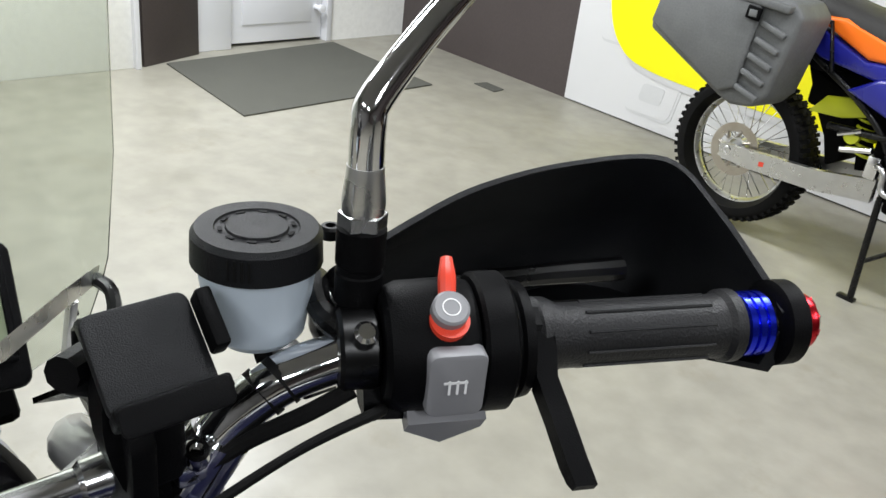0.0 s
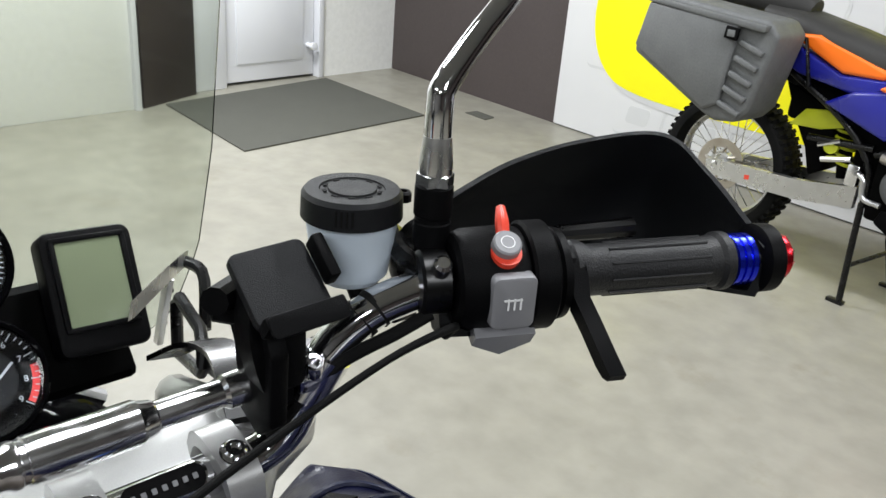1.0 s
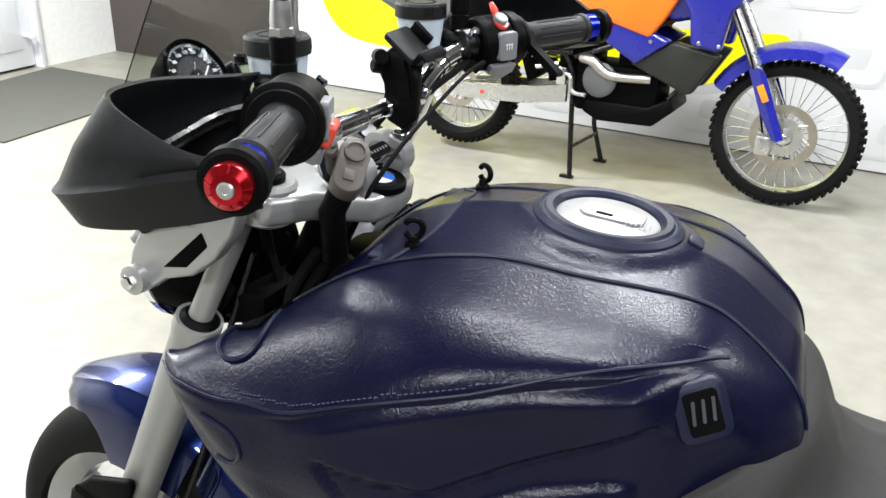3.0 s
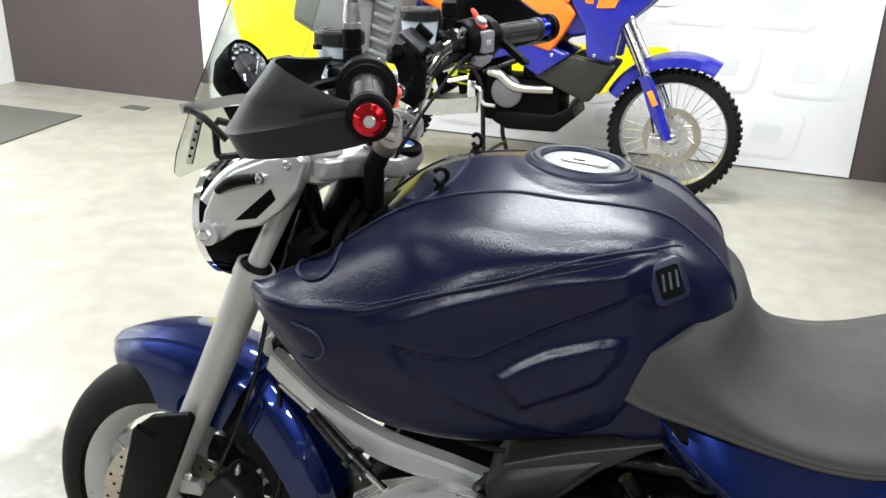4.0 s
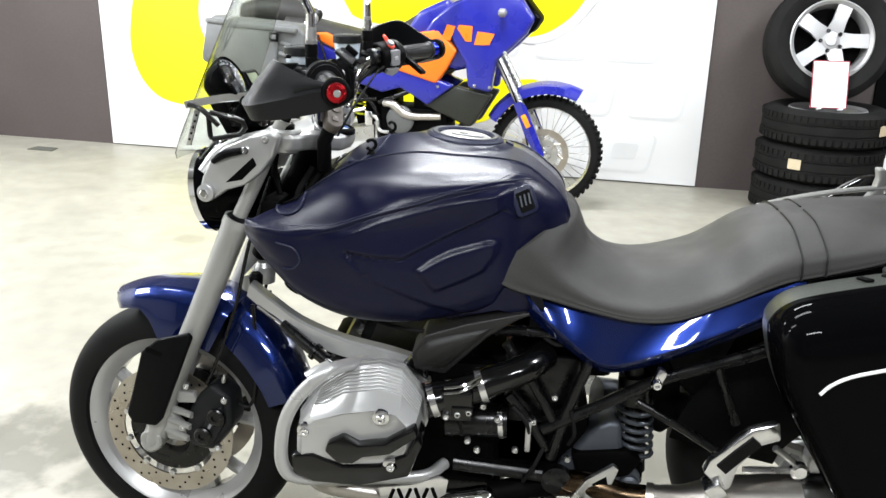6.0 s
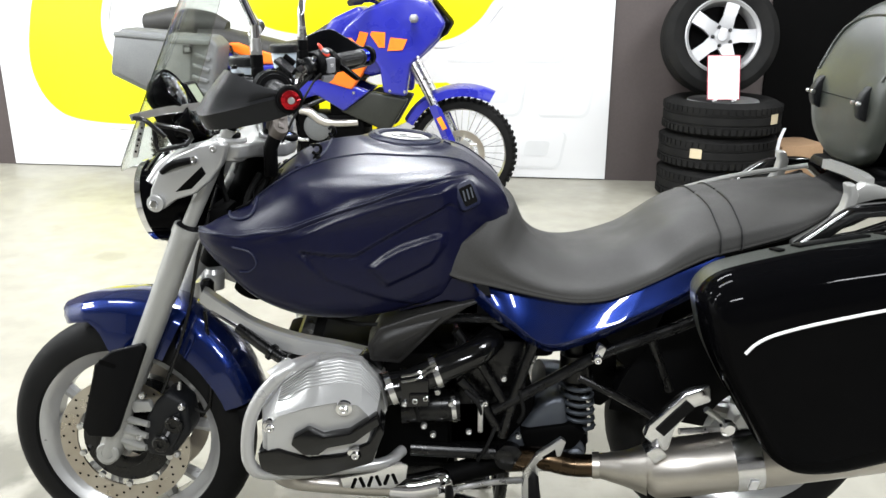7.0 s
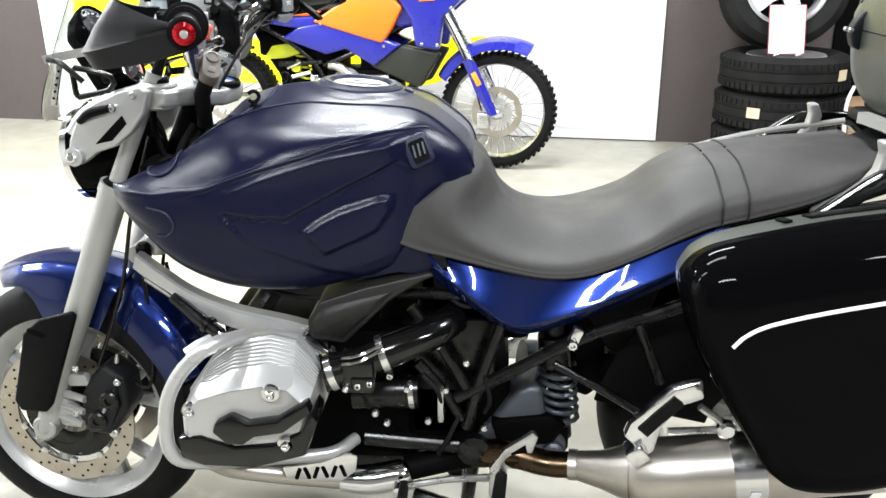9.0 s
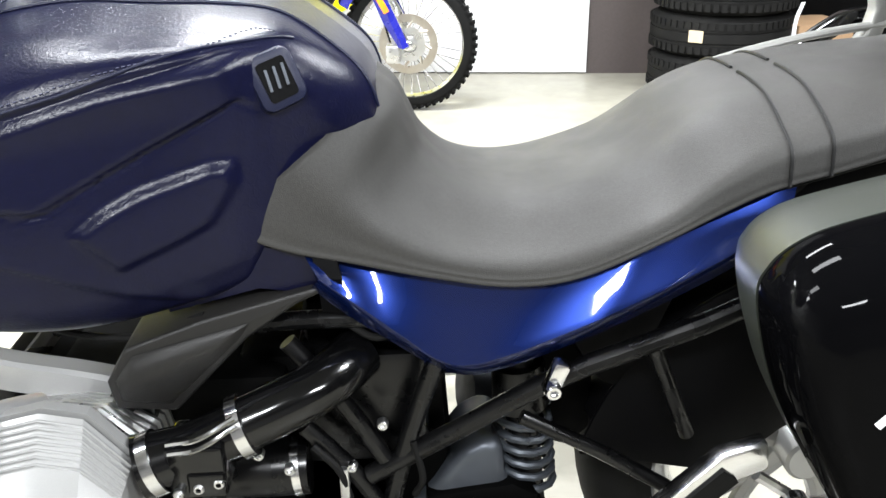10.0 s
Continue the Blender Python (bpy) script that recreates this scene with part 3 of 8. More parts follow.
def kpart(name, bm, mat, label="", parent=enduro, smooth=40):
    return part(name, bm, mat, parent, label, smooth=smooth)


def knobby_wheel(name, x, r, w, r_rim, label, lift=0.0):
    c = (x, 0, r + lift)
    wheel = kpart(name, lathe([(-0.06, 0.03), (-0.055, 0.045), (-0.03, 0.04), (0.03, 0.04), (0.055, 0.045), (0.06, 0.03)], c, (0, 1, 0), 24), ALU, label)
    prof = [(w / 2 * math.sin(radians(a)), r - 0.05 + 0.038 * max(0, math.cos(radians(a))) ** 0.7 - (0.02 if abs(a) >= 90 else 0)) for a in np.linspace(-100, 100, 13)]
    prof += [(0.02, r_rim), (-0.02, r_rim)]
    kpart("tyre", ring(prof, c, (0, 1, 0), 64), RUBBER, parent=wheel)
    knobs = bmesh.new()
    n = 54
    for k in range(n):
        for y, tilt, off in ((-w * 0.36, -38, 0.5), (-w * 0.12, -8, 0.0), (w * 0.12, 8, 0.0), (w * 0.36, 38, 0.5)):
            a = 2 * math.pi * (k + off) / n
            rr = r - 0.010 if abs(tilt) < 20 else r - 0.021
            b = box(0, 0, 0, 0.017, w * 0.21, 0.014, 0, m=pose(rr * math.sin(a), y, rr * math.cos(a), 0, math.degrees(a), 0))
            me = bpy.data.meshes.new("t")
            b.to_mesh(me)
            b.free()
            knobs.from_mesh(me)
            bpy.data.meshes.remove(me)
    knobs.transform(Matrix.Translation(c))
    kpart("tread", knobs, RUBBER, parent=wheel)["kind"] = "stuff"
    kpart("rim", ring([(-0.025, r_rim), (-0.028, r_rim + 0.012), (-0.022, r_rim + 0.016), (0.022, r_rim + 0.016), (0.028, r_rim + 0.012), (0.025, r_rim), (0.008, r_rim - 0.012), (-0.008, r_rim - 0.012)], c, (0, 1, 0), 64), ALU, parent=wheel)
    for k in range(36):
        a0 = 2 * math.pi * k / 36
        a1 = a0 + (0.28 if k % 2 else -0.28)
        s = -1 if (k // 2) % 2 else 1
        kpart("spoke", tube([(c[0] + 0.04 * math.sin(a1), 0.045 * s, c[2] + 0.04 * math.cos(a1)), (c[0] + (r_rim - 0.006) * math.sin(a0), 0.006 * s, c[2] + (r_rim - 0.006) * math.cos(a0))], 0.0022, 5), ALU_POLISHED, parent=wheel)
    return wheel, c


fw, fc = knobby_wheel("front_wheel", 1.575, 0.345, 0.10, 0.275, "spoked front wheel with knobby tyre")
rw, rc = knobby_wheel("rear_wheel", -0.12, 0.335, 0.15, 0.240, "spoked rear wheel with knobby tyre, held off the floor", 0.025)
for wheel, c, y, r in ((fw, fc, -0.065, 0.148), (rw, rc, -0.07, 0.118)):
    kpart("brake_disc", ring([(-0.002, r - 0.04), (0.002, r - 0.04), (0.002, r), (-0.002, r)], (c[0], y, c[2]), (0, 1, 0), 48), DISC_STEEL, "steel brake disc", wheel)
    kpart("disc_carrier", ring([(-0.002, 0.045), (0.002, 0.045), (0.002, r - 0.06), (-0.002, r - 0.06)], (c[0], y, c[2]), (0, 1, 0), 32), ALU, "", wheel)
    for k in range(8):
        a = 2 * math.pi * k / 8
        kpart("disc_arm", tube([(c[0] + (r - 0.065) * math.sin(a), y, c[2] + (r - 0.065) * math.cos(a)), (c[0] + (r - 0.032) * math.sin(a + 0.2), y, c[2] + (r - 0.032) * math.cos(a + 0.2))], 0.007, 6), DISC_STEEL, "", wheel)
    kpart("axle_nut", lathe([(0, 0.024), (0.03, 0.024), (0.034, 0.018), (0.034, 0.011), (0.01, 0.01), (0.01, 0)], (c[0], y - 0.02, c[2]), (0, -1, 0), 20), ALU_POLISHED, "", wheel)

for s in (-1, 1):
    y = 0.10 * s
    kpart("fork_tube", tube([(1.245, y, 0.95), (1.43, y, 0.62)], 0.024, 16), ALU, "grey metal fork tube")
    leg = kpart("fork_leg", tube([(1.41, y, 0.64), (1.50, y, 0.47), (1.56, y, 0.36), (1.575, y, 0.33)], [0.026, 0.026, 0.024, 0.02], 16), ALU)
    kpart("fork_shield", bevelled(skin([[(1.385, y + s * 0.02, 0.64), (1.43, y + s * 0.045, 0.655), (1.46, y + s * 0.02, 0.63), (1.42, y + s * 0.012, 0.63)], [(1.46, y + s * 0.02, 0.46), (1.50, y + s * 0.05, 0.47), (1.54, y + s * 0.02, 0.45), (1.5, y + s * 0.012, 0.45)], [(1.535, y + s * 0.02, 0.335), (1.56, y + s * 0.045, 0.335), (1.585, y + s * 0.02, 0.345), (1.56, y + s * 0.012, 0.34)]]), 0.006), DEEP_BLUE, "blue plastic fork shield", leg)
    part("reflector", box(0, 0, 0, 0.03, 0.01, 0.08, 0.003), AMBER, leg, "amber side reflector", m=pose(1.468, y + s * 0.05, 0.545, 0, -28, 0))
kpart("front_caliper", bevelled(box(1.50, -0.085, 0.30, 0.07, 0.05, 0.09), 0.01), ALU, "", fw)
kpart("brake_hose", tube([(1.28, -0.13, 0.9), (1.36, -0.135, 0.75), (1.43, -0.12, 0.58), (1.49, -0.1, 0.36)], 0.005, 8, 20), RUBBER)
fend = []
for a in np.linspace(150, 62, 20):
    k = (150 - a) / 88
    c, d = math.cos(radians(a)), math.sin(radians(a))
    w = 0.055 + 0.035 * math.sin(math.pi * min(1, 0.25 + 0.6 * k))
    rr = 0.385 + 0.02 * k
    fend.append([(1.575 + (rr + dr) * c, y, 0.345 + (rr + dr) * d) for dr, y in ((-0.045, -w), (0.0, -w * 0.95), (0.02, -w * 0.4), (0.024, 0), (0.02, w * 0.4), (0.0, w * 0.95), (-0.045, w), (-0.04, w * 0.9), (0.014, 0), (-0.04, -w * 0.9))])
kpart("front_mudguard", skin(fend), DEEP_BLUE, "glossy blue front mudguard", smooth=60)
# swingarm
kpart("swingarm", bevelled(skin([[(x, y0, z0), (x, y0 - 0.03, z0), (x, y0 - 0.03, z1), (x, y0, z1)] for x, y0, z0, z1 in ((-0.16, -0.09, 0.325, 0.385), (-0.03, -0.095, 0.315, 0.395), (0.3, -0.11, 0.335, 0.42), (0.53, -0.10, 0.37, 0.46))]), 0.008), ALU, "silver alloy swingarm")
kpart("swingarm_far", bevelled(skin([[(x, y0, z0), (x, y0 + 0.03, z0), (x, y0 + 0.03, z1), (x, y0, z1)] for x, y0, z0, z1 in ((-0.16, 0.09, 0.325, 0.385), (0.3, 0.11, 0.335, 0.42), (0.53, 0.10, 0.37, 0.46))]), 0.008), ALU)
for q, ww in enumerate((0.03, 0.02, 0.03)):
    kpart("swingarm_mark", slab(rounded_rect(ww, 0.02, 0.002), 0.001, frame_on((0.06 + 0.034 * q, -0.1295, 0.358 + 0.004 * q), (0, -1, 0), (-0.15, 0, 1))), RED_SWITCH, "orange-red printed bars")
# frame, engine, pipe
for ln in ([(0.10, -0.11, 0.86), (0.40, -0.12, 0.70), (0.54, -0.11, 0.55), (0.56, -0.1, 0.38)], [(0.28, -0.12, 0.60), (0.55, -0.12, 0.62)], [(0.56, -0.12, 0.60), (0.80, -0.14, 0.70), (1.15, -0.08, 0.90)], [(0.62, -0.1, 0.36), (0.95, -0.1, 0.36), (1.08, -0.08, 0.5)]):
    for s in (1, -1):
        kpart("frame_tube", tube([(x, y * s, z) for x, y, z in ln], 0.015, 10, 12), BLACK_METAL)
eng = kpart("engine", bevelled(join(box(0.78, 0, 0.46, 0.42, 0.24, 0.24), box(0.90, 0, 0.60, 0.26, 0.2, 0.2)), 0.02), DARK_VOID, "black engine with round side cover")
kpart("clutch_cover", lathe([(0, 0.085), (0.02, 0.085), (0.026, 0.075), (0.03, 0.07), (0.03, 0)], (0.70, -0.12, 0.505), (0, -1, 0), 32), GREY_PLASTIC, "round grey clutch cover", eng)
kpart("exhaust_pipe", tube([(0.60, -0.13, 0.60), (0.66, -0.15, 0.595), (0.73, -0.15, 0.545), (0.80, -0.14, 0.53), (0.95, -0.12, 0.535)], [0.024, 0.026, 0.025, 0.022, 0.022], 16, 24), STEEL, "bright exhaust pipe")
kpart("rear_hugger", bevelled(plate([(0.10, 0.80), (0.36, 0.70), (0.35, 0.47), (0.29, 0.43), (0.25, 0.54), (0.17, 0.66)], -0.075, 0.075), 0.012), DARK_VOID, "black inner mudguard")
kpart("bash_plate", bevelled(plate([(0.62, 0.34), (0.70, 0.30), (0.98, 0.31), (1.08, 0.40), (1.06, 0.46), (0.95, 0.40), (0.64, 0.40)], -0.13, 0.13), 0.012), BLACK_PLASTIC, "black plastic bash plate")
kpart("inner_box", bevelled(join(box(0.30, 0, 0.74, 0.34, 0.13, 0.2), box(0.56, 0, 0.62, 0.2, 0.18, 0.3)), 0.02), DARK_VOID)
shockk = kpart("rear_shock", tube([(0.36, -0.02, 0.72), (0.42, -0.02, 0.45)], 0.03, 14), DARK_VOID, "rear shock with lime spring")
kpart("coil_spring", tube([(0.365 + 0.05 * k / 70 + 0.04 * math.cos(k * 0.55), -0.02 + 0.04 * math.sin(k * 0.55), 0.70 - 0.2 * k / 70) for k in range(71)], 0.007, 6), LIME, "", shockk)
kpart("lime_guard", bevelled(plate([(0.16, 0.62), (0.22, 0.70), (0.34, 0.72), (0.40, 0.66), (0.30, 0.63)], -0.08, -0.05), 0.006), LIME, "lime yellow inner guard")
kpart("lime_hub", lathe([(0, 0.03), (0.02, 0.03), (0.02, 0)], (0.38, -0.1, 0.585), (0, -1, 0), 18), LIME)
kpart("link_bracket", join(tube([(0.33, -0.12, 0.58), (0.42, -0.13, 0.62)], 0.011, 8), tube([(0.36, -0.13, 0.53), (0.48, -0.13, 0.56)], 0.013, 8), box(0.50, -0.12, 0.50, 0.05, 0.04, 0.09, 0.008)), ALU_POLISHED, "bright metal linkage")
kpart("foot_bracket", tube([(0.52, -0.15, 0.515), (0.545, -0.19, 0.53), (0.575, -0.20, 0.51), (0.58, -0.20, 0.465), (0.60, -0.20, 0.44), (0.66, -0.20, 0.435)], 0.011, 10, 24), ALU, "bent alloy foot brake bracket")
for s in (-1, 1):
    kpart("stand_leg", tube([(0.585, 0.16 * s - 0.02, 0.42), (0.60, 0.17 * s - 0.02, 0.2), (0.615 + (0.04 if s > 0 else 0), 0.18 * s - 0.02, 0.01)], 0.013, 10), BLACK_METAL, "black centre stand leg")
kpart("stand_cross", join(tube([(0.60, -0.19, 0.16), (0.62, 0.15, 0.16)], 0.01, 8), box(0.60, -0.2, 0.008, 0.07, 0.03, 0.016, 0.003), box(0.65, 0.16, 0.008, 0.07, 0.03, 0.016, 0.003)), BLACK_METAL)
# bodywork
def panel(name, outline, y0, y1, mat, label, bevel=0.015):
    """A body panel on each flank."""
    for s in (-1, 1):
        kpart(name, plate(outline, s * y0, s * y1, bevel, 3), mat, label, smooth=50)


panel("tank_flank", [(0.52, 0.85), (0.70, 0.96), (0.80, 1.02), (0.94, 1.05), (1.05, 0.93), (0.99, 0.82), (0.93, 0.735), (0.73, 0.79)], 0.11, 0.178, ORANGE, "orange tank flank")
panel("lower_flank", [(0.32, 0.755), (0.43, 0.82), (0.575, 0.85), (0.74, 0.835), (1.03, 0.725), (0.874, 0.605), (0.71, 0.70), (0.59, 0.665)], 0.10, 0.168, DEEP_BLUE, "blue lower side panel")
panel("radiator_guard", [(0.845, 0.605), (1.04, 0.725), (1.262, 0.683), (1.15, 0.495), (1.12, 0.49)], 0.08, 0.15, CARBON, "dark olive radiator guard")
panel("fairing", [(0.82, 0.98), (0.90, 1.10), (1.02, 1.20), (1.25, 1.28), (1.40, 1.25), (1.49, 1.12), (1.45, 1.04), (1.36, 0.95), (1.28, 0.88), (1.255, 0.70), (1.12, 0.72), (1.10, 0.86), (1.0, 1.02)], 0.09, 0.172, DEEP_BLUE, "glossy blue front fairing", 0.02)
kpart("fairing_core", bevelled(plate([(0.86, 0.98), (1.0, 1.2), (1.3, 1.32), (1.46, 1.16), (1.40, 1.0), (1.2, 0.85), (1.0, 0.8)], -0.13, 0.13), 0.04, 3), DEEP_BLUE, "", smooth=60)
kpart("head_lamp", bevelled(plate([(1.40, 1.26), (1.52, 1.12), (1.47, 1.04), (1.40, 1.02)], -0.10, 0.10), 0.02, 3), GLOSS_BLACK, "dark headlamp face")
kpart("mini_screen", bevelled(plate([(1.16, 1.30), (1.20, 1.5), (1.24, 1.5), (1.36, 1.28)], -0.10, 0.10), 0.01), GLOSS_BLACK)
kpart("tank_top", bevelled(plate([(0.72, 1.02), (0.80, 1.14), (0.98, 1.22), (1.05, 1.1), (0.9, 0.98)], -0.12, 0.12), 0.03, 3), DEEP_BLUE, "", smooth=60)
panel("tail_orange", [(0.10, 0.99), (0.24, 1.005), (0.56, 0.905), (0.52, 0.88), (0.36, 0.875)], 0.08, 0.15, ORANGE, "orange tail panel")
panel("tail_blue", [(0.08, 0.98), (0.36, 0.872), (0.55, 0.885), (0.60, 0.86), (0.45, 0.80), (0.18, 0.84), (0.05, 0.9)], 0.07, 0.145, DEEP_BLUE, "blue tail panel")
SE = [(-0.05, 0.10, 1.03, 1.09), (0.10, 0.13, 1.01, 1.08), (0.30, 0.145, 0.965, 1.04), (0.48, 0.14, 0.915, 1.0), (0.60, 0.125, 0.92, 1.02), (0.72, 0.10, 0.97, 1.09), (0.80, 0.08, 1.03, 1.14)]
srk = [[(x, -w, lo), (x, -w * 1.02, lo + 0.5 * (hi - lo)), (x, -w * 0.75, hi - 0.01), (x, 0, hi), (x, w * 0.75, hi - 0.01), (x, w * 1.02, lo + 0.5 * (hi - lo)), (x, w, lo)] for x, w, lo, hi in SE]
kpart("seat", skin(srk), SEAT_VINYL, "long black-grey saddle", smooth=60)
# plain coloured shapes where the maker's name stands
for s in (-1, 1):
    for pts, mat in (([(0, 0), (0.055, 0.0), (0.08, 0.09), (0.025, 0.09)], DEEP_BLUE), ([(0.06, 0.01), (0.11, 0.0), (0.14, 0.085), (0.09, 0.095)], ORANGE), ([(0.15, 0.075), (0.20, 0.0), (0.235, 0.0), (0.24, 0.09), (0.16, 0.095)], ORANGE), ([(0.25, -0.02), (0.34, -0.015), (0.37, 0.05), (0.27, 0.06)], ORANGE)):
        kpart("side_graphic", slab([(x * 1.0, z * 0.95) for x, z in pts], 0.002, frame_on((0.90, s * 0.1765, 0.985), (0, s, 0)) if s < 0 else frame_on((1.25, s * 0.1765, 0.985), (0, s, 0))), mat, "plain coloured graphic shape")
for bx, bz in ((0.57, 0.84), (1.16, 0.735), (1.25, 0.73), (0.94, 0.72), (1.33, 0.93)):
    kpart("panel_screw", bolt(bx, -0.172, bz, (0, -1, 0), 0.009, 0.005), ALU)
# handlebar, mirror, guard
kpart("handlebar", tube([(1.0, -0.42, 1.24), (1.06, -0.2, 1.25), (1.09, 0, 1.22), (1.06, 0.2, 1.25), (1.0, 0.42, 1.24)], 0.013, 12, 30), BLACK_METAL)
for s in (-1, 1):
    kpart("grip", tube([(0.995, 0.42 * s, 1.24), (1.03, 0.30 * s, 1.245)], 0.019, 14), GRIP_RUBBER)
    kpart("mirror_stem", tube([(1.05, 0.24 * s, 1.25), (1.04, 0.27 * s, 1.36), (1.02, 0.30 * s, 1.42)], 0.006, 8), BLACK_METAL)
    kpart("mirror_head", bevelled(box(1.03, 0.31 * s, 1.46, 0.03, 0.14, 0.09), 0.015, 3), BLACK_PLASTIC)
kpart("indicator", join(tube([(1.30, -0.15, 1.15), (1.31, -0.2, 1.15)], 0.008, 8), lathe([(0, 0.01), (0.01, 0.024), (0.04, 0.024), (0.05, 0.01), (0.05, 0)], (1.29, -0.215, 1.15), (1, 0, 0), 16)), SWITCH_GREY, "small pale indicator")
# pannier frame
kpart("rack", join(tube([(-0.30, -0.17, 1.02), (0.20, -0.17, 0.98), (0.25, -0.16, 0.80)], 0.009, 8), tube([(-0.30, -0.17, 0.75), (0.15, -0.17, 0.70)], 0.009, 8), tube([(-0.30, 0.17, 1.02), (0.20, 0.17, 0.98)], 0.009, 8), tube([(-0.3, -0.17, 1.04), (-0.3, 0.17, 1.04)], 0.009, 8), tube([(-0.1, -0.1, 1.05), (0.1, -0.1, 0.9)], 0.012, 8)), BLACK_METAL)
kpart("rear_mudguard", bevelled(plate([(-0.42, 0.86), (-0.35, 0.92), (0.1, 0.93), (0.25, 0.80), (0.15, 0.78), (-0.1, 0.86)], -0.09, 0.09), 0.012), BLACK_PLASTIC)

pannier = empty("pannier", "worn grey plastic pannier hung on the enduro motorcycle", "pannier", m=ENDURO_M @ pose(0, 0, 0))
body = [(-0.46, 0.83), (-0.41, 1.06), (-0.36, 1.09), (0.16, 1.05), (0.21, 1.0), (0.15, 0.70), (0.10, 0.64), (0.0, 0.625), (-0.06, 0.645)]
part("shell", plate(body, -0.40, -0.185, 0.02, 3), GREY_PLASTIC, pannier, smooth=50)
part("lid", bevelled(plate([(-0.44, 0.86), (-0.395, 1.05), (0.05, 1.02), (0.02, 0.70), (-0.05, 0.665)], -0.425, -0.395), 0.012, 2), GREY_PLASTIC, pannier, "flat grey outer lid", smooth=50)
for q in range(5):
    part("corner_rib", bevelled(box(0.115 - 0.012 * q, -0.41, 0.94 - 0.062 * q, 0.11, 0.022, 0.022, m=pose(0, 0, 0, 0, 18, 0)), 0.006), GREY_PLASTIC, pannier)
part("rim", bevelled(plate([(-0.40, 1.05), (-0.395, 1.075), (0.17, 1.035), (0.165, 1.005)], -0.43, -0.19), 0.008), GREY_PLASTIC, pannier)
latch = part("latch", bevelled(box(0.03, -0.432, 0.985, 0.06, 0.014, 0.048, m=pose(0, 0, 0, 0, 6, 0)), 0.004), BLACK_PLASTIC, pannier, "black lock latch")
part("latch_key", bevelled(box(0.03, -0.438, 0.985, 0.034, 0.006, 0.026), 0.002), GREY_PLASTIC, latch)
part("seat_roll", tube([(-0.42, 0.06, 1.10), (-0.2, 0.03, 1.12), (0.0, 0, 1.10), (0.12, 0, 1.07)], [0.06, 0.085, 0.08, 0.05], 16, 14), SEAT_VINYL, enduro, "grey luggage pad behind the saddle")


# ---- blue roadster motorcycle: frame of its own, front axle over x = 0 ----
bike = empty("motorcycle", "dark blue naked roadster motorcycle with leather tank cover, parked upright", "motorcycle")
STEER_AXIS = Vector((0.456, 0, 0.89))
STEER = Matrix.Translation((-0.119, 0, 0)) @ Matrix.Rotation(radians(-6.5), 4, STEER_AXIS) @ Matrix.Translation((0.119, 0, 0))
# the bar turns about the upright through the yoke and sits a little higher on its right
STEERB = Matrix.Translation((0.44, 0.004, 1.165)) @ Matrix.Rotation(radians(-6.5), 4, 'Z') @ Matrix.Rotation(radians(0.64), 4, 'X') @ Matrix.Translation((-0.44, 0, -1.165))
MIRROR = Matrix.Diagonal((1, -1, 1, 1))


def steered(name, bm, mat, parent=bike, label="", smooth=30):
    return part(name, bm, mat, parent, label, m=STEER, smooth=smooth)


def barred(name, bm, mat, parent=bike, label="", smooth=30):
    return part(name, bm, mat, parent, label, m=STEERB, smooth=smooth)


def both(maker):
    """The same for the left (y < 0) and the right."""
    for side in (-1, 1):
        maker(side)


def flip(bm, side):
    """A bmesh made for the left side, mirrored for the right."""
    if side > 0:
        bm.transform(MIRROR)
        bmesh.ops.reverse_faces(bm, faces=bm.faces)
    return bm


# wheels
def bike_wheel(name, centre, r_tyre, r_rim, w_tyre, w_rim, m, rim_mat, label):
    wheel = part(name, lathe([(-w_rim / 2, 0.03), (-w_rim / 2 + 0.004, 0.035), (w_rim / 2 - 0.004, 0.035), (w_rim / 2, 0.03)], centre, (0, 1, 0), 32), rim_mat, bike, label, m=m)
    h = w_tyre / 2
    prof = []
    for a in np.linspace(-100, 100, 21):
        prof.append((h * math.sin(radians(a)), r_tyre - 0.064 + 0.064 * math.cos(radians(a)) ** 0.8 if abs(a) < 90 else r_tyre - 0.064 - 0.008 * (abs(a) - 90) / 10))
    prof += [(w_rim * 0.45, r_rim - 0.002), (-w_rim * 0.45, r_rim - 0.002)]
    part("tyre", ring(prof, centre, (0, 1, 0), 72), RUBBER, wheel, m=m)
    hw = w_rim / 2
    rim = [(-hw, r_rim + 0.008), (-hw - 0.004, r_rim + 0.004), (-hw, r_rim - 0.004), (-hw + 0.012, r_rim - 0.016), (-0.018, r_rim - 0.034), (0.018, r_rim - 0.034), (hw - 0.012, r_rim - 0.016), (hw, r_rim - 0.004),
           (hw + 0.004, r_rim + 0.004), (hw, r_rim + 0.008), (hw - 0.02, r_rim - 0.006), (0, r_rim - 0.02), (-hw + 0.02, r_rim - 0.006)]
    part("rim", ring(rim, centre, (0, 1, 0), 72), rim_mat, wheel, m=m)
    for k in range(5):
        for d in (-1, 1):
            a0, a1 = 2 * math.pi * k / 5 + d * 0.10, 2 * math.pi * k / 5 + d * 0.24
            c = Vector(centre)
            pts = [c + Vector((r * math.sin(a), y, r * math.cos(a))) for r, a, y in ((0.03, a0, d * 0.008), (0.11, a0 + d * 0.01, 0), (r_rim - 0.028, a1, 0))]
            part("spoke", tube(pts, [0.020, 0.014, 0.017], 8, 8), rim_mat, wheel, m=m)
    return wheel


front_wheel = bike_wheel("front_wheel", (0, 0, 0.30), 0.30, 0.226, 0.118, 0.09, STEER, SILVER_PAINT, "front wheel with silver spokes and black tyre")
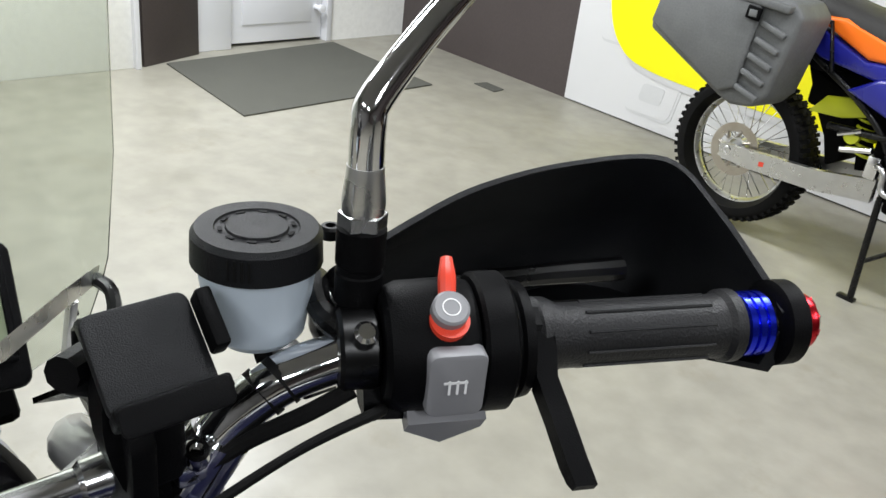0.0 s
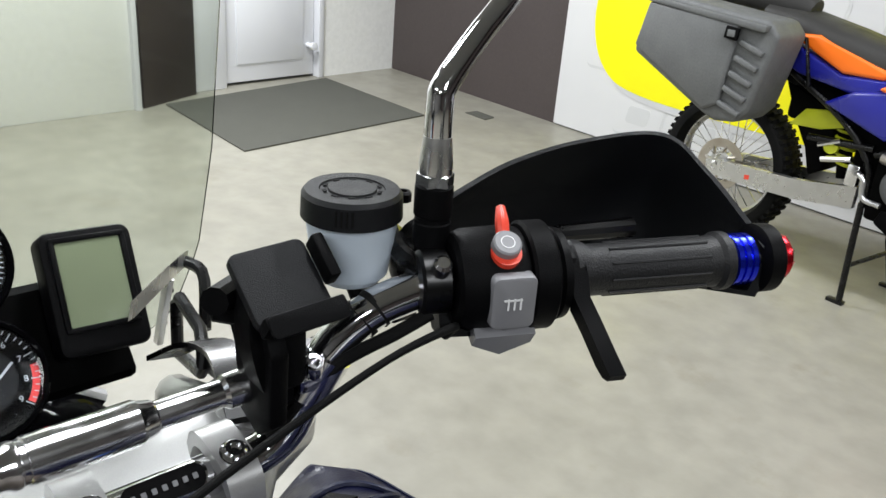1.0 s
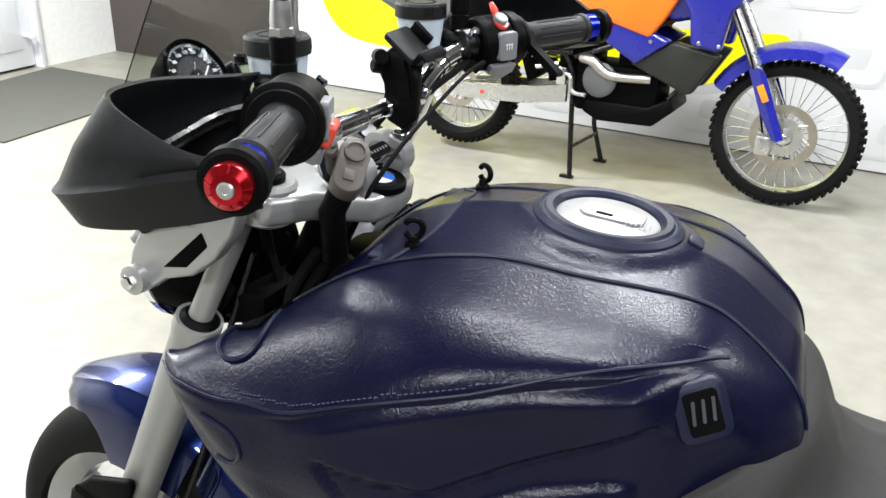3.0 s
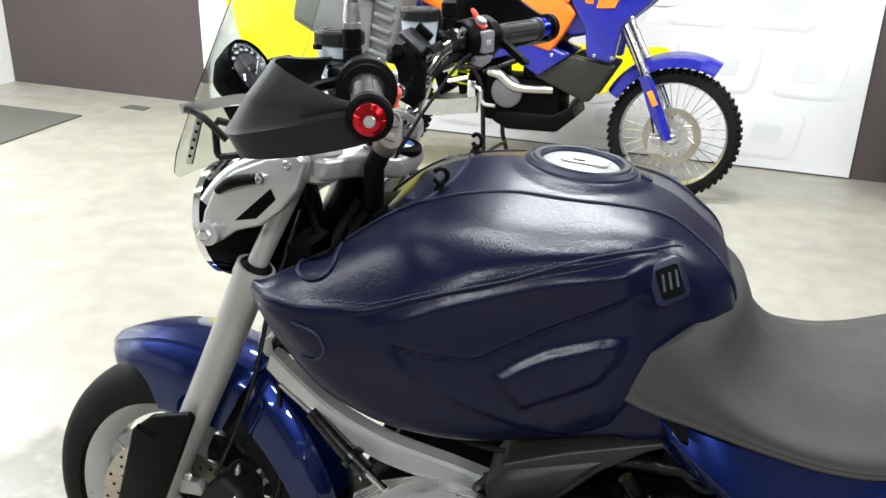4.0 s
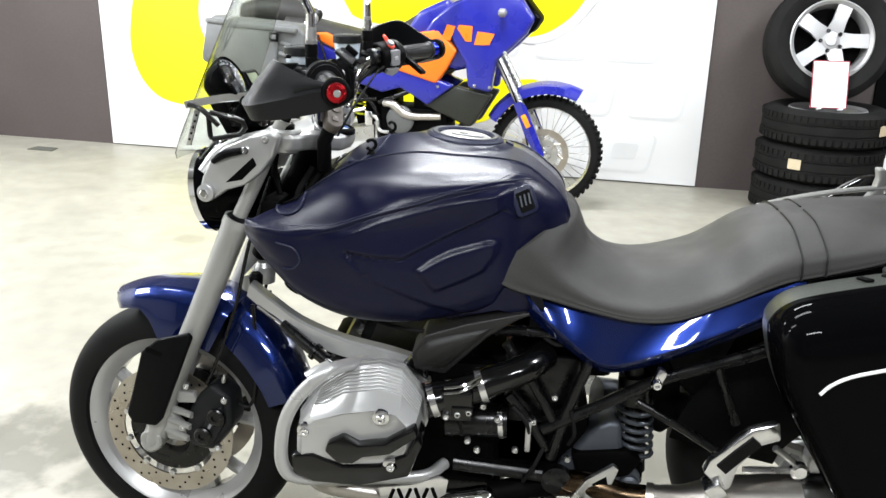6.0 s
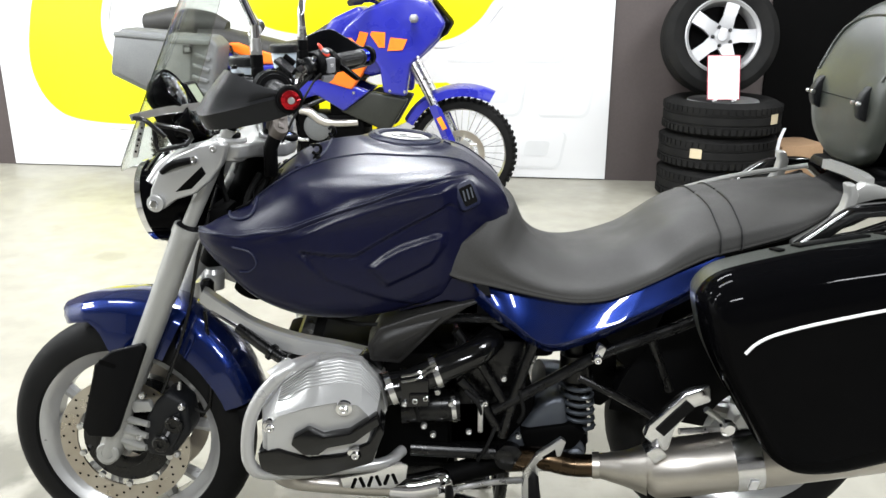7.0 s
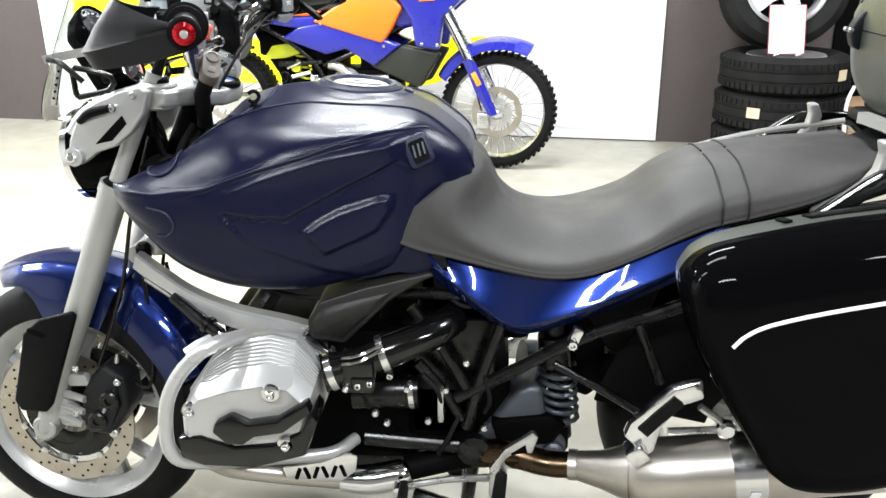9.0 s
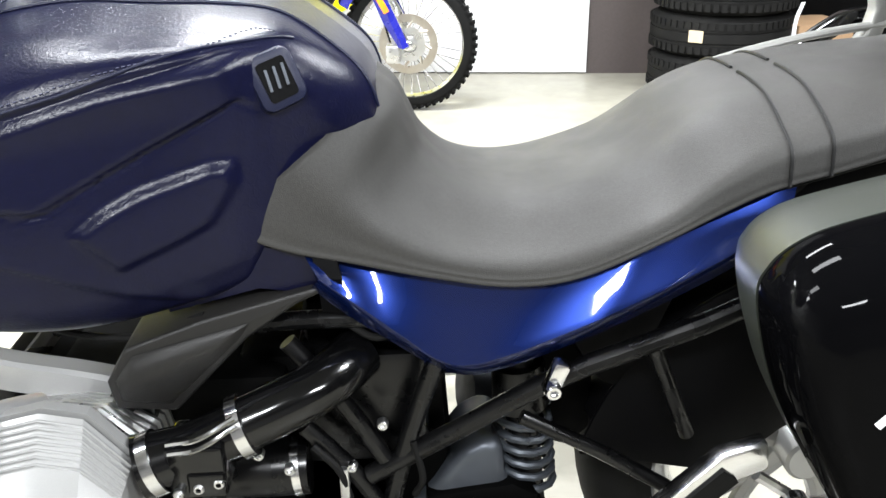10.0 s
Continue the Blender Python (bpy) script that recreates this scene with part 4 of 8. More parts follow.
rear_wheel = bike_wheel("rear_wheel", (1.495, 0, 0.33), 0.33, 0.226, 0.178, 0.14, None, SILVER_PAINT, "rear wheel with silver spokes and black tyre")


def brake_disc(side):
    y = 0.068 * side
    d = part("brake_disc", ring([(-0.0025, 0.118), (0.0025, 0.118), (0.0025, 0.160), (-0.0025, 0.160)], (0, y, 0.30), (0, 1, 0), 64), DISC_STEEL, front_wheel, "drilled steel brake disc", m=STEER)
    part("disc_carrier", ring([(-0.003, 0.05), (0.003, 0.05), (0.003, 0.108), (-0.003, 0.108)], (0, y - 0.012 * side, 0.30), (0, 1, 0), 40), BLACK_METAL, front_wheel, m=STEER)
    for k in range(54):
        a = 2 * math.pi * k / 54
        r = (0.127, 0.139, 0.151)[k % 3]
        hole = bmesh.new()
        bmesh.ops.create_circle(hole, cap_ends=True, segments=8, radius=0.0032, matrix=pose(r * math.sin(a), y + 0.0032 * side, 0.30 + r * math.cos(a), 90, 0, 0))
        part("disc_hole", hole, DARK_VOID, front_wheel, m=STEER)
    for k in range(10):
        a = 2 * math.pi * k / 10
        part("rivet", lathe([(-0.004, 0.008), (0.005, 0.008), (0.006, 0.005), (0.006, 0)], (0.113 * math.sin(a), y, 0.30 + 0.113 * math.cos(a)), (0, side, 0), 10), ALU, front_wheel, m=STEER)
    part("sensor_ring", ring([(-0.001, 0.062), (0.001, 0.062), (0.001, 0.076), (-0.001, 0.076)], (0, y + 0.016 * side, 0.30), (0, 1, 0), 48), BLACK_METAL, front_wheel, m=STEER)


both(brake_disc)


# fork legs, calipers, guards
CALIPER_M = STEER @ Matrix.Translation((0.022, 0, 0.030))


def fork(side):
    y = -0.105
    leg = steered("fork_slider", flip(tube([(-0.035, y, 0.275), (-0.015, y, 0.305), (0.03, y, 0.43), (0.13, y, 0.655), (0.207, y, 0.832)], [0.022, 0.028, 0.027, 0.028, 0.029], 20, 14), side), FORK_GREY, label="grey painted fork slider")
    part("axle_clamp", flip(lathe([(-0.03, 0.027), (0.022, 0.027), (0.026, 0.023), (0.026, 0.014), (0.016, 0.012), (0.016, 0)], (-0.016, y, 0.300), (0, -1, 0), 24), side), FORK_GREY, leg, m=STEER)
    part("axle_bolt", flip(lathe([(0.0, 0.011), (0.012, 0.011), (0.012, 0)], (-0.016, y - 0.010, 0.300), (0, -1, 0), 12), side), DARK_VOID, leg, m=STEER)
    part("dust_seal", flip(tube([(0.204, y, 0.825), (0.212, y, 0.843)], [0.0312, 0.0302], 20), side), FORK_GREY, leg, m=STEER)
    part("seal_lip", flip(tube([(0.2115, y, 0.842), (0.2145, y, 0.849)], [0.027, 0.019], 20), side), BLACK_PLASTIC, leg, m=STEER)
    steered("fork_tube", flip(tube([(0.21, y, 0.84), (0.318, y, 1.055)], 0.0155, 20), side), FORK_GREY, label="slim grey fork tube")
    guard = plate([(-0.058, 0.375), (-0.045, 0.352), (0.012, 0.352), (0.028, 0.37), (0.112, 0.575), (0.104, 0.586), (0.03, 0.565), (-0.012, 0.53), (-0.02, 0.5)], -0.152, -0.137, 0.006, 3)
    g = steered("fork_guard", flip(guard, side), BLACK_PLASTIC, label="black plastic guard on the fork")
    part("guard_slot", flip(slab(rounded_rect(0.04, 0.012, 0.005), 0.003, frame_on((0.02, -0.1525, 0.535), (0, -1, 0), (0.3, 0, 1))), side), DARK_VOID, g, m=STEER)
    cal = join(plate([(0.045, 0.30), (0.06, 0.265), (0.115, 0.262), (0.165, 0.33), (0.16, 0.40), (0.115, 0.43), (0.085, 0.40), (0.06, 0.36)], -0.125, -0.052, 0.012, 3),
               plate([(0.085, 0.29), (0.12, 0.285), (0.15, 0.34), (0.145, 0.385), (0.11, 0.36)], -0.135, -0.12, 0.005, 2))
    c = part("brake_caliper", flip(cal, side), GUARD_PLASTIC, bike, "black four-piston brake caliper", m=CALIPER_M)
    bracket = part("caliper_bracket", flip(join(plate([(-0.012, 0.315), (0.0, 0.275), (0.045, 0.272), (0.055, 0.30), (0.012, 0.345)], -0.12, -0.1, 0.005), plate([(0.02, 0.40), (0.03, 0.37), (0.08, 0.375), (0.07, 0.40)], -0.12, -0.1, 0.005)), side), FORK_GREY, c, "grey cast caliper lugs", m=CALIPER_M)
    for q in range(3):
        part("lug", flip(tube([(-0.012 + 0.010 * q, -0.112, 0.300 + 0.026 * q), (0.058 + 0.006 * q, -0.128, 0.288 + 0.030 * q)], [0.009, 0.0075], 12), side), FORK_GREY, bracket, m=CALIPER_M)
    part("caliper_mark", flip(slab(rounded_rect(0.026, 0.006, 0.001), 0.001, frame_on((0.118, -0.1365, 0.335), (0, -1, 0), (-0.85, 0, 0.5))), side), SWITCH_GREY, c, "pale printed marking", m=CALIPER_M)
    for px, pz in ((0.098, 0.305), (0.132, 0.355)):
        part("piston_cap", flip(lathe([(0, 0.021), (0.006, 0.021), (0.009, 0.017), (0.009, 0.009), (0.005, 0.008), (0.005, 0)], (px, -0.134, pz), (0, -1, 0), 22), side), BLACK_METAL, c, m=CALIPER_M)
    part("bleed_nipple", flip(lathe([(0, 0.005), (0.012, 0.005), (0.012, 0.003), (0.02, 0.003), (0.02, 0)], (0.135, -0.10, 0.425), (0.2, 0, 1), 10), side), ALU, c, m=CALIPER_M)
    for px, pz in ((0.045, 0.315), (0.06, 0.42), (0.13, 0.275), (0.15, 0.395)):
        part("caliper_bolt", flip(bolt(px, -0.126, pz, (0, -1, 0), 0.008, 0.008), side), ALU, c, m=CALIPER_M)
    for hose in ([(0.10, -0.11, 0.42), (0.14, -0.10, 0.52), (0.17, -0.085, 0.62), (0.20, -0.08, 0.75), (0.25, -0.07, 0.9)], [(0.14, -0.09, 0.39), (0.185, -0.07, 0.36), (0.2, -0.06, 0.46), (0.19, -0.05, 0.6)]):
        part("brake_hose", flip(tube(hose, 0.0042, 8, 24), side), BLACK_METAL, c, m=CALIPER_M)


both(fork)


# front mudguard
def mudguard(a0, a1, r0, r1, half, skirts):
    """An arched guard from angle a0 to a1; skirts: (share along, depth of the cheek) pairs."""
    rings = []
    for a in np.linspace(a0, a1, 40):
        k = (a - a0) / (a1 - a0)
        s = float(np.interp(k, *zip(*skirts)))
        base = r0 + (r1 - r0) * k
        c, d = math.cos(radians(a)), math.sin(radians(a))
        w = half * float(np.interp(k, [0, 0.06, 0.2, 0.6, 1], [0.55, 0.74, 0.9, 1.0, 0.96]))
        row = []
        for y, dr in ((-w * 1.0, -s), (-w, -0.010), (-w * 0.9, 0.008), (-w * 0.72, 0.016), (-w * 0.66, 0.023), (-w * 0.3, 0.029), (0, 0.032), (w * 0.3, 0.029), (w * 0.66, 0.023), (w * 0.72, 0.016), (w * 0.9, 0.008), (w, -0.010), (w, -s),
                      (w * 0.94, -s), (w * 0.93, -0.012), (w * 0.78, 0.006), (0, 0.024), (-w * 0.78, 0.006), (-w * 0.93, -0.012), (-w * 0.94, -s)):
            r = base + dr
            row.append((r * c, y, 0.30 + r * d))
        rings.append(row)
    return skin(rings)


steered("front_mudguard", mudguard(113, 62, 0.325, 0.345, 0.085, [(0, 0.012), (0.25, 0.02), (0.33, 0.05), (0.4, 0.1), (1, 0.1)]), BLUE_PAINT, label="gloss blue front mudguard", smooth=40)
steered("mudguard_tail", mudguard(62, 20, 0.345, 0.315, 0.078, [(0, 0.07), (1, 0.045)]), BLUE_PAINT, label="gloss blue rear part of the mudguard", smooth=40)
steered("mudguard_flap", mudguard(20, 10, 0.313, 0.31, 0.07, [(0, 0.02), (1, 0.02)]), BLACK_PLASTIC)


# wishbone and damper
def wishbone(side):
    pts = smooth_path([(0.217, -0.085, 0.688), (0.274, -0.105, 0.654), (0.333, -0.12, 0.62), (0.42, -0.137, 0.592), (0.52, -0.145, 0.573), (0.585, -0.148, 0.557)], 30)
    hs = np.interp(np.linspace(0, 1, 30), [0, 0.2, 0.6, 1], [0.015, 0.0165, 0.0195, 0.0205])
    rows = []
    for (x, y, z), h in zip(pts, hs):
        rows.append([(x + dx * 0.35, y + dy, z + dx) for dx, dy in ((-h, -0.014), (-h * 0.86, -0.0175), (h * 0.80, -0.0175), (h, -0.012), (h, 0.012), (h * 0.8, 0.0165), (-h * 0.8, 0.0165), (-h, 0.012))])
    w = part("wishbone_arm", flip(skin(rows), side), SILVER_PAINT, bike, "silver front wishbone arm", smooth=28)
    part("pivot_cap", flip(lathe([(0, 0.03), (0.03, 0.03), (0.036, 0.026), (0.036, 0)], (0.592, -0.15, 0.555), (0, -1, 0), 24), side), BLACK_METAL, w)


both(wishbone)
part("ball_joint", join(tube([(0.2, -0.05, 0.682), (0.2, 0.05, 0.682)], 0.02, 16), lathe([(-0.02, 0.02), (0.02, 0.024), (0.03, 0.018), (0.03, 0)], (0.225, 0, 0.69), (0, 0, 1), 18)), SILVER_PAINT, bike)
part("ball_joint_cap", lathe([(0, 0.014), (0.022, 0.016), (0.03, 0.01), (0.03, 0)], (0.222, -0.062, 0.684), (0, 0, 1), 14), BLACK_PLASTIC, bike)
damper = part("steering_damper", tube([(0.30, -0.13, 0.625), (0.36, -0.16, 0.592), (0.405, -0.18, 0.57)], [0.012, 0.0135, 0.0135], 14), BLACK_METAL, bike, "black steering damper with chrome rod")
part("damper_rod", tube([(0.24, -0.11, 0.655), (0.30, -0.13, 0.625)], 0.006, 10), CHROME, damper)
part("damper_end", tube([(0.405, -0.18, 0.57), (0.45, -0.2, 0.548)], 0.006, 10), CHROME, damper)
part("damper_collar", tube([(0.375, -0.167, 0.585), (0.382, -0.17, 0.581)], 0.019, 14), BLACK_METAL, damper)
front_shock = part("front_shock", tube([(0.30, 0, 0.66), (0.40, 0, 0.86)], 0.035, 16), DARK_VOID, bike)

# engine
part("engine_block", bevelled(box(0.62, 0, 0.42, 0.30, 0.30, 0.30), 0.02), DARK_VOID, bike, "blackened boxer engine block")
part("engine_rear", bevelled(box(0.80, 0, 0.43, 0.2, 0.24, 0.3), 0.02), DARK_VOID, bike)
part("engine_front", bevelled(box(0.46, 0, 0.46, 0.16, 0.2, 0.2), 0.02), DARK_VOID, bike)
part("front_cover", bevelled(plate([(0.36, 0.40), (0.37, 0.52), (0.42, 0.57), (0.46, 0.56), (0.46, 0.36), (0.40, 0.34)], -0.12, 0.12), 0.02), BLACK_METAL, bike)
part("engine_sump", bevelled(box(0.62, 0, 0.24, 0.34, 0.24, 0.08), 0.02), BLACK_METAL, bike)


def cylinder(side):
    face = [(0.386, 0.462), (0.388, 0.508), (0.414, 0.541), (0.474, 0.560), (0.548, 0.573), (0.588, 0.563), (0.615, 0.532), (0.612, 0.488), (0.590, 0.435), (0.501, 0.413), (0.416, 0.415), (0.388, 0.43)]
    root = [(0.372, 0.45), (0.376, 0.508), (0.42, 0.569), (0.475, 0.612), (0.538, 0.626), (0.582, 0.616), (0.624, 0.56), (0.63, 0.50), (0.602, 0.428), (0.50, 0.400), (0.41, 0.400), (0.375, 0.42)]
    cx, cz = 0.505, 0.515

    def loop(pts, scale, y, dy=0.0):
        return [(cx + (x - cx) * scale, y + dy * (x - cx), cz + (z - cz) * scale) for x, z in pts]

    def low_loop(scale, y):
        k = float(np.interp(-y, [0.15, 0.2, 0.28], [0.45, 0.62, 1.0]))
        return [(x, yy, cz + (z - cz) * (k if z > cz else 1.0)) for x, yy, z in loop(root, scale, y)]

    head = part("cylinder_head", flip(bevelled(skin([low_loop(0.93, -0.15), low_loop(0.95, -0.268)]), 0.008), side), ALU, bike, "silver finned boxer cylinder")
    for k in range(7):
        part("cooling_fin", flip(bevelled(skin([low_loop(1.0, -0.156 - 0.0165 * k), low_loop(1.0, -0.161 - 0.0165 * k)]), 0.0015, 1), side), ALU, head)
    part("head_flange", flip(bevelled(skin([loop(root, 1.02, -0.268), loop(root, 1.02, -0.282)]), 0.003), side), SILVER_PAINT, head)
    inner, outer = loop(root, 0.985, -0.286), loop(face, 1.0, -0.358, 0.03)

    def stack(f, scale=1.0, dy=0.0):
        return [(cx + (p[0] * (1 - f) + q[0] * f - cx) * scale, p[1] * (1 - f) + q[1] * f + dy, cz + (p[2] * (1 - f) + q[2] * f - cz) * scale) for p, q in zip(inner, outer)]

    shell = skin([stack(0), stack(0.12, 1.004), stack(0.5, 1.008), loop(face, 1.0, -0.358, 0.03), loop(face, 0.9, -0.370, 0.03), loop(face, 0.84, -0.368, 0.03), loop(face, 0.3, -0.368, 0.03)])
    cover = part("valve_cover", flip(bevelled(shell, 0.003, 2, 14), side), SILVER_PAINT, head, "silver valve cover", smooth=30)
    for k in range(7):
        upper = [Vector(p) + Vector((0, -0.001, 0.001)) for p in stack(0.10 + 0.085 * k, 1.006)[2:7]]
        part("cover_rib", flip(tube(upper, 0.0017, 6), side), SILVER_PAINT, cover)
    for bx, by, bz in ((0.405, -0.363, 0.513), (0.553, -0.371, 0.556), (0.572, -0.368, 0.452)):
        part("cover_bolt", flip(join(lathe([(0, 0.017), (0.006, 0.016), (0.008, 0.012), (0.008, 0)], (bx, by, bz), (0, -1, 0), 20), bolt(bx, by - 0.006, bz, (0, -1, 0), 0.009, 0.009)), side), ALU_POLISHED, cover)
    strip = plate([(0.446, 0.482), (0.452, 0.500), (0.482, 0.517), (0.511, 0.500), (0.562, 0.508), (0.618, 0.546), (0.624, 0.525), (0.572, 0.484), (0.52, 0.474), (0.50, 0.458), (0.47, 0.458)], -0.388, -0.36, 0.005)
    part("plug_cover", flip(strip, side), GLOSS_TRIM, cover, "black spark plug cover strip")
    part("lower_trim", flip(plate([(0.377, 0.461), (0.42, 0.468), (0.48, 0.445), (0.55, 0.452), (0.60, 0.478), (0.622, 0.52), (0.632, 0.50), (0.606, 0.43), (0.51, 0.402), (0.42, 0.404), (0.380, 0.42)], -0.376, -0.30, 0.006), side), GLOSS_TRIM, cover, "black lower head trim")
    # intake
    intake = part("intake_tube", flip(tube([(0.625, -0.28, 0.545), (0.68, -0.265, 0.555), (0.75, -0.25, 0.58), (0.82, -0.22, 0.60), (0.86, -0.17, 0.61)], [0.036, 0.03, 0.031, 0.031, 0.032], 18, 20), side), GLOSS_TRIM, bike, "glossy black intake tube")
    for cxx, cy, czz in ((0.642, -0.277, 0.548), (0.735, -0.254, 0.574)):
        part("hose_clamp", flip(tube([(cxx - 0.006, cy - 0.001, czz - 0.002), (cxx + 0.006, cy + 0.001, czz + 0.002)], 0.0365, 24), side), ALU_POLISHED, intake)
    throttle = part("throttle_body", flip(join(box(0.69, -0.272, 0.548, 0.062, 0.058, 0.066, 0.006), box(0.70, -0.295, 0.535, 0.04, 0.02, 0.03, 0.004)), side), GLOSS_TRIM, intake)
    for q in range(3):
        part("throttle_screw", flip(bolt(0.67 + 0.022 * q, -0.302, 0.526 + 0.006 * q, (0, -1, 0), 0.006, 0.006), side), ALU, throttle)
    for q in range(2):
        part("throttle_cable", flip(tube([(0.665, -0.30, 0.575 + 0.012 * q), (0.70, -0.305, 0.585 + 0.012 * q), (0.735, -0.29, 0.60 + 0.01 * q)], 0.003, 6, 10), side), CHROME, throttle)
    # crash bar
    bar = [(0.50, -0.21, 0.585), (0.488, -0.26, 0.61), (0.47, -0.31, 0.626), (0.449, -0.35, 0.634), (0.426, -0.366, 0.620), (0.393, -0.372, 0.584), (0.368, -0.374, 0.533), (0.358, -0.374, 0.472), (0.361, -0.372, 0.432), (0.378, -0.362, 0.405), (0.43, -0.335, 0.385), (0.52, -0.29, 0.365), (0.62, -0.24, 0.345), (0.66, -0.18, 0.34)]
    cb = part("crash_bar", flip(tube(bar, 0.013, 16, 60), side), SILVER_PAINT, bike, "silver tubular crash bar round the cylinder")
    part("bar_joint", flip(tube([(0.45, -0.343, 0.634), (0.434, -0.358, 0.631), (0.416, -0.367, 0.62)], 0.0175, 16), side), SILVER_PAINT, cb)
    # exhaust header and its heat plate
    hdr = part("exhaust_header", flip(tube([(0.44, -0.30, 0.42), (0.40, -0.28, 0.36), (0.42, -0.25, 0.315), (0.50, -0.225, 0.285), (0.62, -0.205, 0.262), (0.68, -0.20, 0.258)], [0.02, 0.02, 0.021, 0.021, 0.022, 0.022], 16, 40), side), STEEL, bike, "stainless exhaust header pipe")
    part("header_sleeve", flip(tube([(0.63, -0.205, 0.262), (0.69, -0.20, 0.257), (0.75, -0.195, 0.268), (0.765, -0.19, 0.27)], [0.026, 0.031, 0.031, 0.024], 20, 14), side), CHROME, hdr)
    shield = part("heat_plate", flip(plate([(0.525, 0.315), (0.53, 0.29), (0.64, 0.285), (0.67, 0.31), (0.675, 0.345), (0.655, 0.355), (0.60, 0.33)], -0.25, -0.244, 0.003), side), ALU_POLISHED, hdr, "slotted bright heat plate")
    for q in range(6):
        part("slot", flip(slab(rounded_rect(0.008, 0.028, 0.003), 0.001, frame_on((0.555 + 0.018 * q, -0.2508, 0.302 + 0.002 * q), (0, -1, 0), (0.35 * (-1) ** q, 0, 1))), side), DARK_VOID, shield)


both(cylinder)

# dark side shroud under the tank
def shroud(side):
    lean = Matrix(((1, 0, 0, 0), (0.16, 1, 0, -0.096), (0, 0, 1, 0), (0, 0, 0, 1)))
    a = plate([(0.598, 0.595), (0.594, 0.630), (0.617, 0.668), (0.70, 0.692), (0.82, 0.716), (0.86, 0.722), (0.80, 0.698), (0.745, 0.664), (0.660, 0.582)], -0.243, -0.16, 0.006, 3)
    part("side_shroud", flip(a, side), SHROUD, bike, "matt graphite plastic side shroud", m=lean if side < 0 else MIRROR @ lean @ MIRROR, smooth=50)
    b = skin([[(0.606, -0.244, 0.605), (0.604, -0.244, 0.632), (0.625, -0.244, 0.660), (0.75, -0.244, 0.684), (0.735, -0.244, 0.665), (0.656, -0.244, 0.594)],
              [(0.616, -0.256, 0.614), (0.614, -0.256, 0.634), (0.632, -0.256, 0.652), (0.722, -0.252, 0.672), (0.705, -0.252, 0.655), (0.654, -0.256, 0.606)]])
    part("shroud_step", flip(bevelled(b, 0.004, 3), side), SHROUD, bike, m=lean if side < 0 else MIRROR @ lean @ MIRROR, smooth=60)


both(shroud)

# tank under its leather cover
TX = [0.262, 0.30, 0.36, 0.43, 0.50, 0.58, 0.66, 0.733, 0.797, 0.850, 0.886, 0.902]
TANK = [  # half section from the top centre down to the bottom centre: (y, z) a point, one list a station
    [(0, 0.80), (0.12, 0.82), (0.19, 0.868), (0.226, 0.888), (0.232, 0.872), (0.226, 0.855), (0.21, 0.845), (0.1, 0.80), (0, 0.79)],
    [(0, 0.82), (0.115, 0.86), (0.195, 0.898), (0.252, 0.888), (0.262, 0.866), (0.252, 0.835), (0.23, 0.805), (0.12, 0.77), (0, 0.76)],
    [(0, 0.90), (0.115, 0.918), (0.205, 0.922), (0.266, 0.884), (0.276, 0.860), (0.272, 0.81), (0.248, 0.752), (0.16, 0.72), (0, 0.71)],
    [(0, 0.985), (0.118, 0.972), (0.21, 0.952), (0.274, 0.896), (0.280, 0.868), (0.278, 0.80), (0.262, 0.728), (0.18, 0.69), (0, 0.69)],
    [(0, 1.018), (0.122, 0.995), (0.213, 0.972), (0.272, 0.922), (0.274, 0.885), (0.276, 0.80), (0.262, 0.718), (0.19, 0.68), (0, 0.68)],
    [(0, 1.030), (0.128, 1.004), (0.212, 0.984), (0.262, 0.947), (0.255, 0.895), (0.262, 0.80), (0.250, 0.715), (0.19, 0.68), (0, 0.68)],
    [(0, 1.028), (0.130, 1.001), (0.199, 0.984), (0.238, 0.962), (0.232, 0.905), (0.238, 0.81), (0.230, 0.725), (0.18, 0.69), (0, 0.69)],
    [(0, 1.016), (0.128, 0.998), (0.185, 0.985), (0.220, 0.967), (0.222, 0.91), (0.221, 0.82), (0.210, 0.745), (0.17, 0.71), (0, 0.71)],
    [(0, 0.998), (0.115, 0.988), (0.166, 0.978), (0.194, 0.955), (0.198, 0.91), (0.190, 0.83), (0.180, 0.76), (0.15, 0.74), (0, 0.74)],
    [(0, 0.962), (0.100, 0.955), (0.141, 0.946), (0.166, 0.924), (0.168, 0.888), (0.150, 0.84), (0.140, 0.79), (0.11, 0.77), (0, 0.77)],
    [(0, 0.926), (0.085, 0.919), (0.115, 0.911), (0.130, 0.893), (0.126, 0.868), (0.116, 0.84), (0.11, 0.81), (0.09, 0.79), (0, 0.79)],
    [(0, 0.87), (0.06, 0.866), (0.085, 0.861), (0.095, 0.852), (0.097, 0.84), (0.097, 0.83), (0.09, 0.815), (0.07, 0.80), (0, 0.80)],
]
NS, NT = 170, 177
TANK_GRID = np.array([smooth_path(np.array([(x, y, z) for y, z in half]), NT) for x, half in zip(TX, TANK)])
TANK_GRID = np.stack([smooth_path(TANK_GRID[:, i], NS) for i in range(NT)], 1)


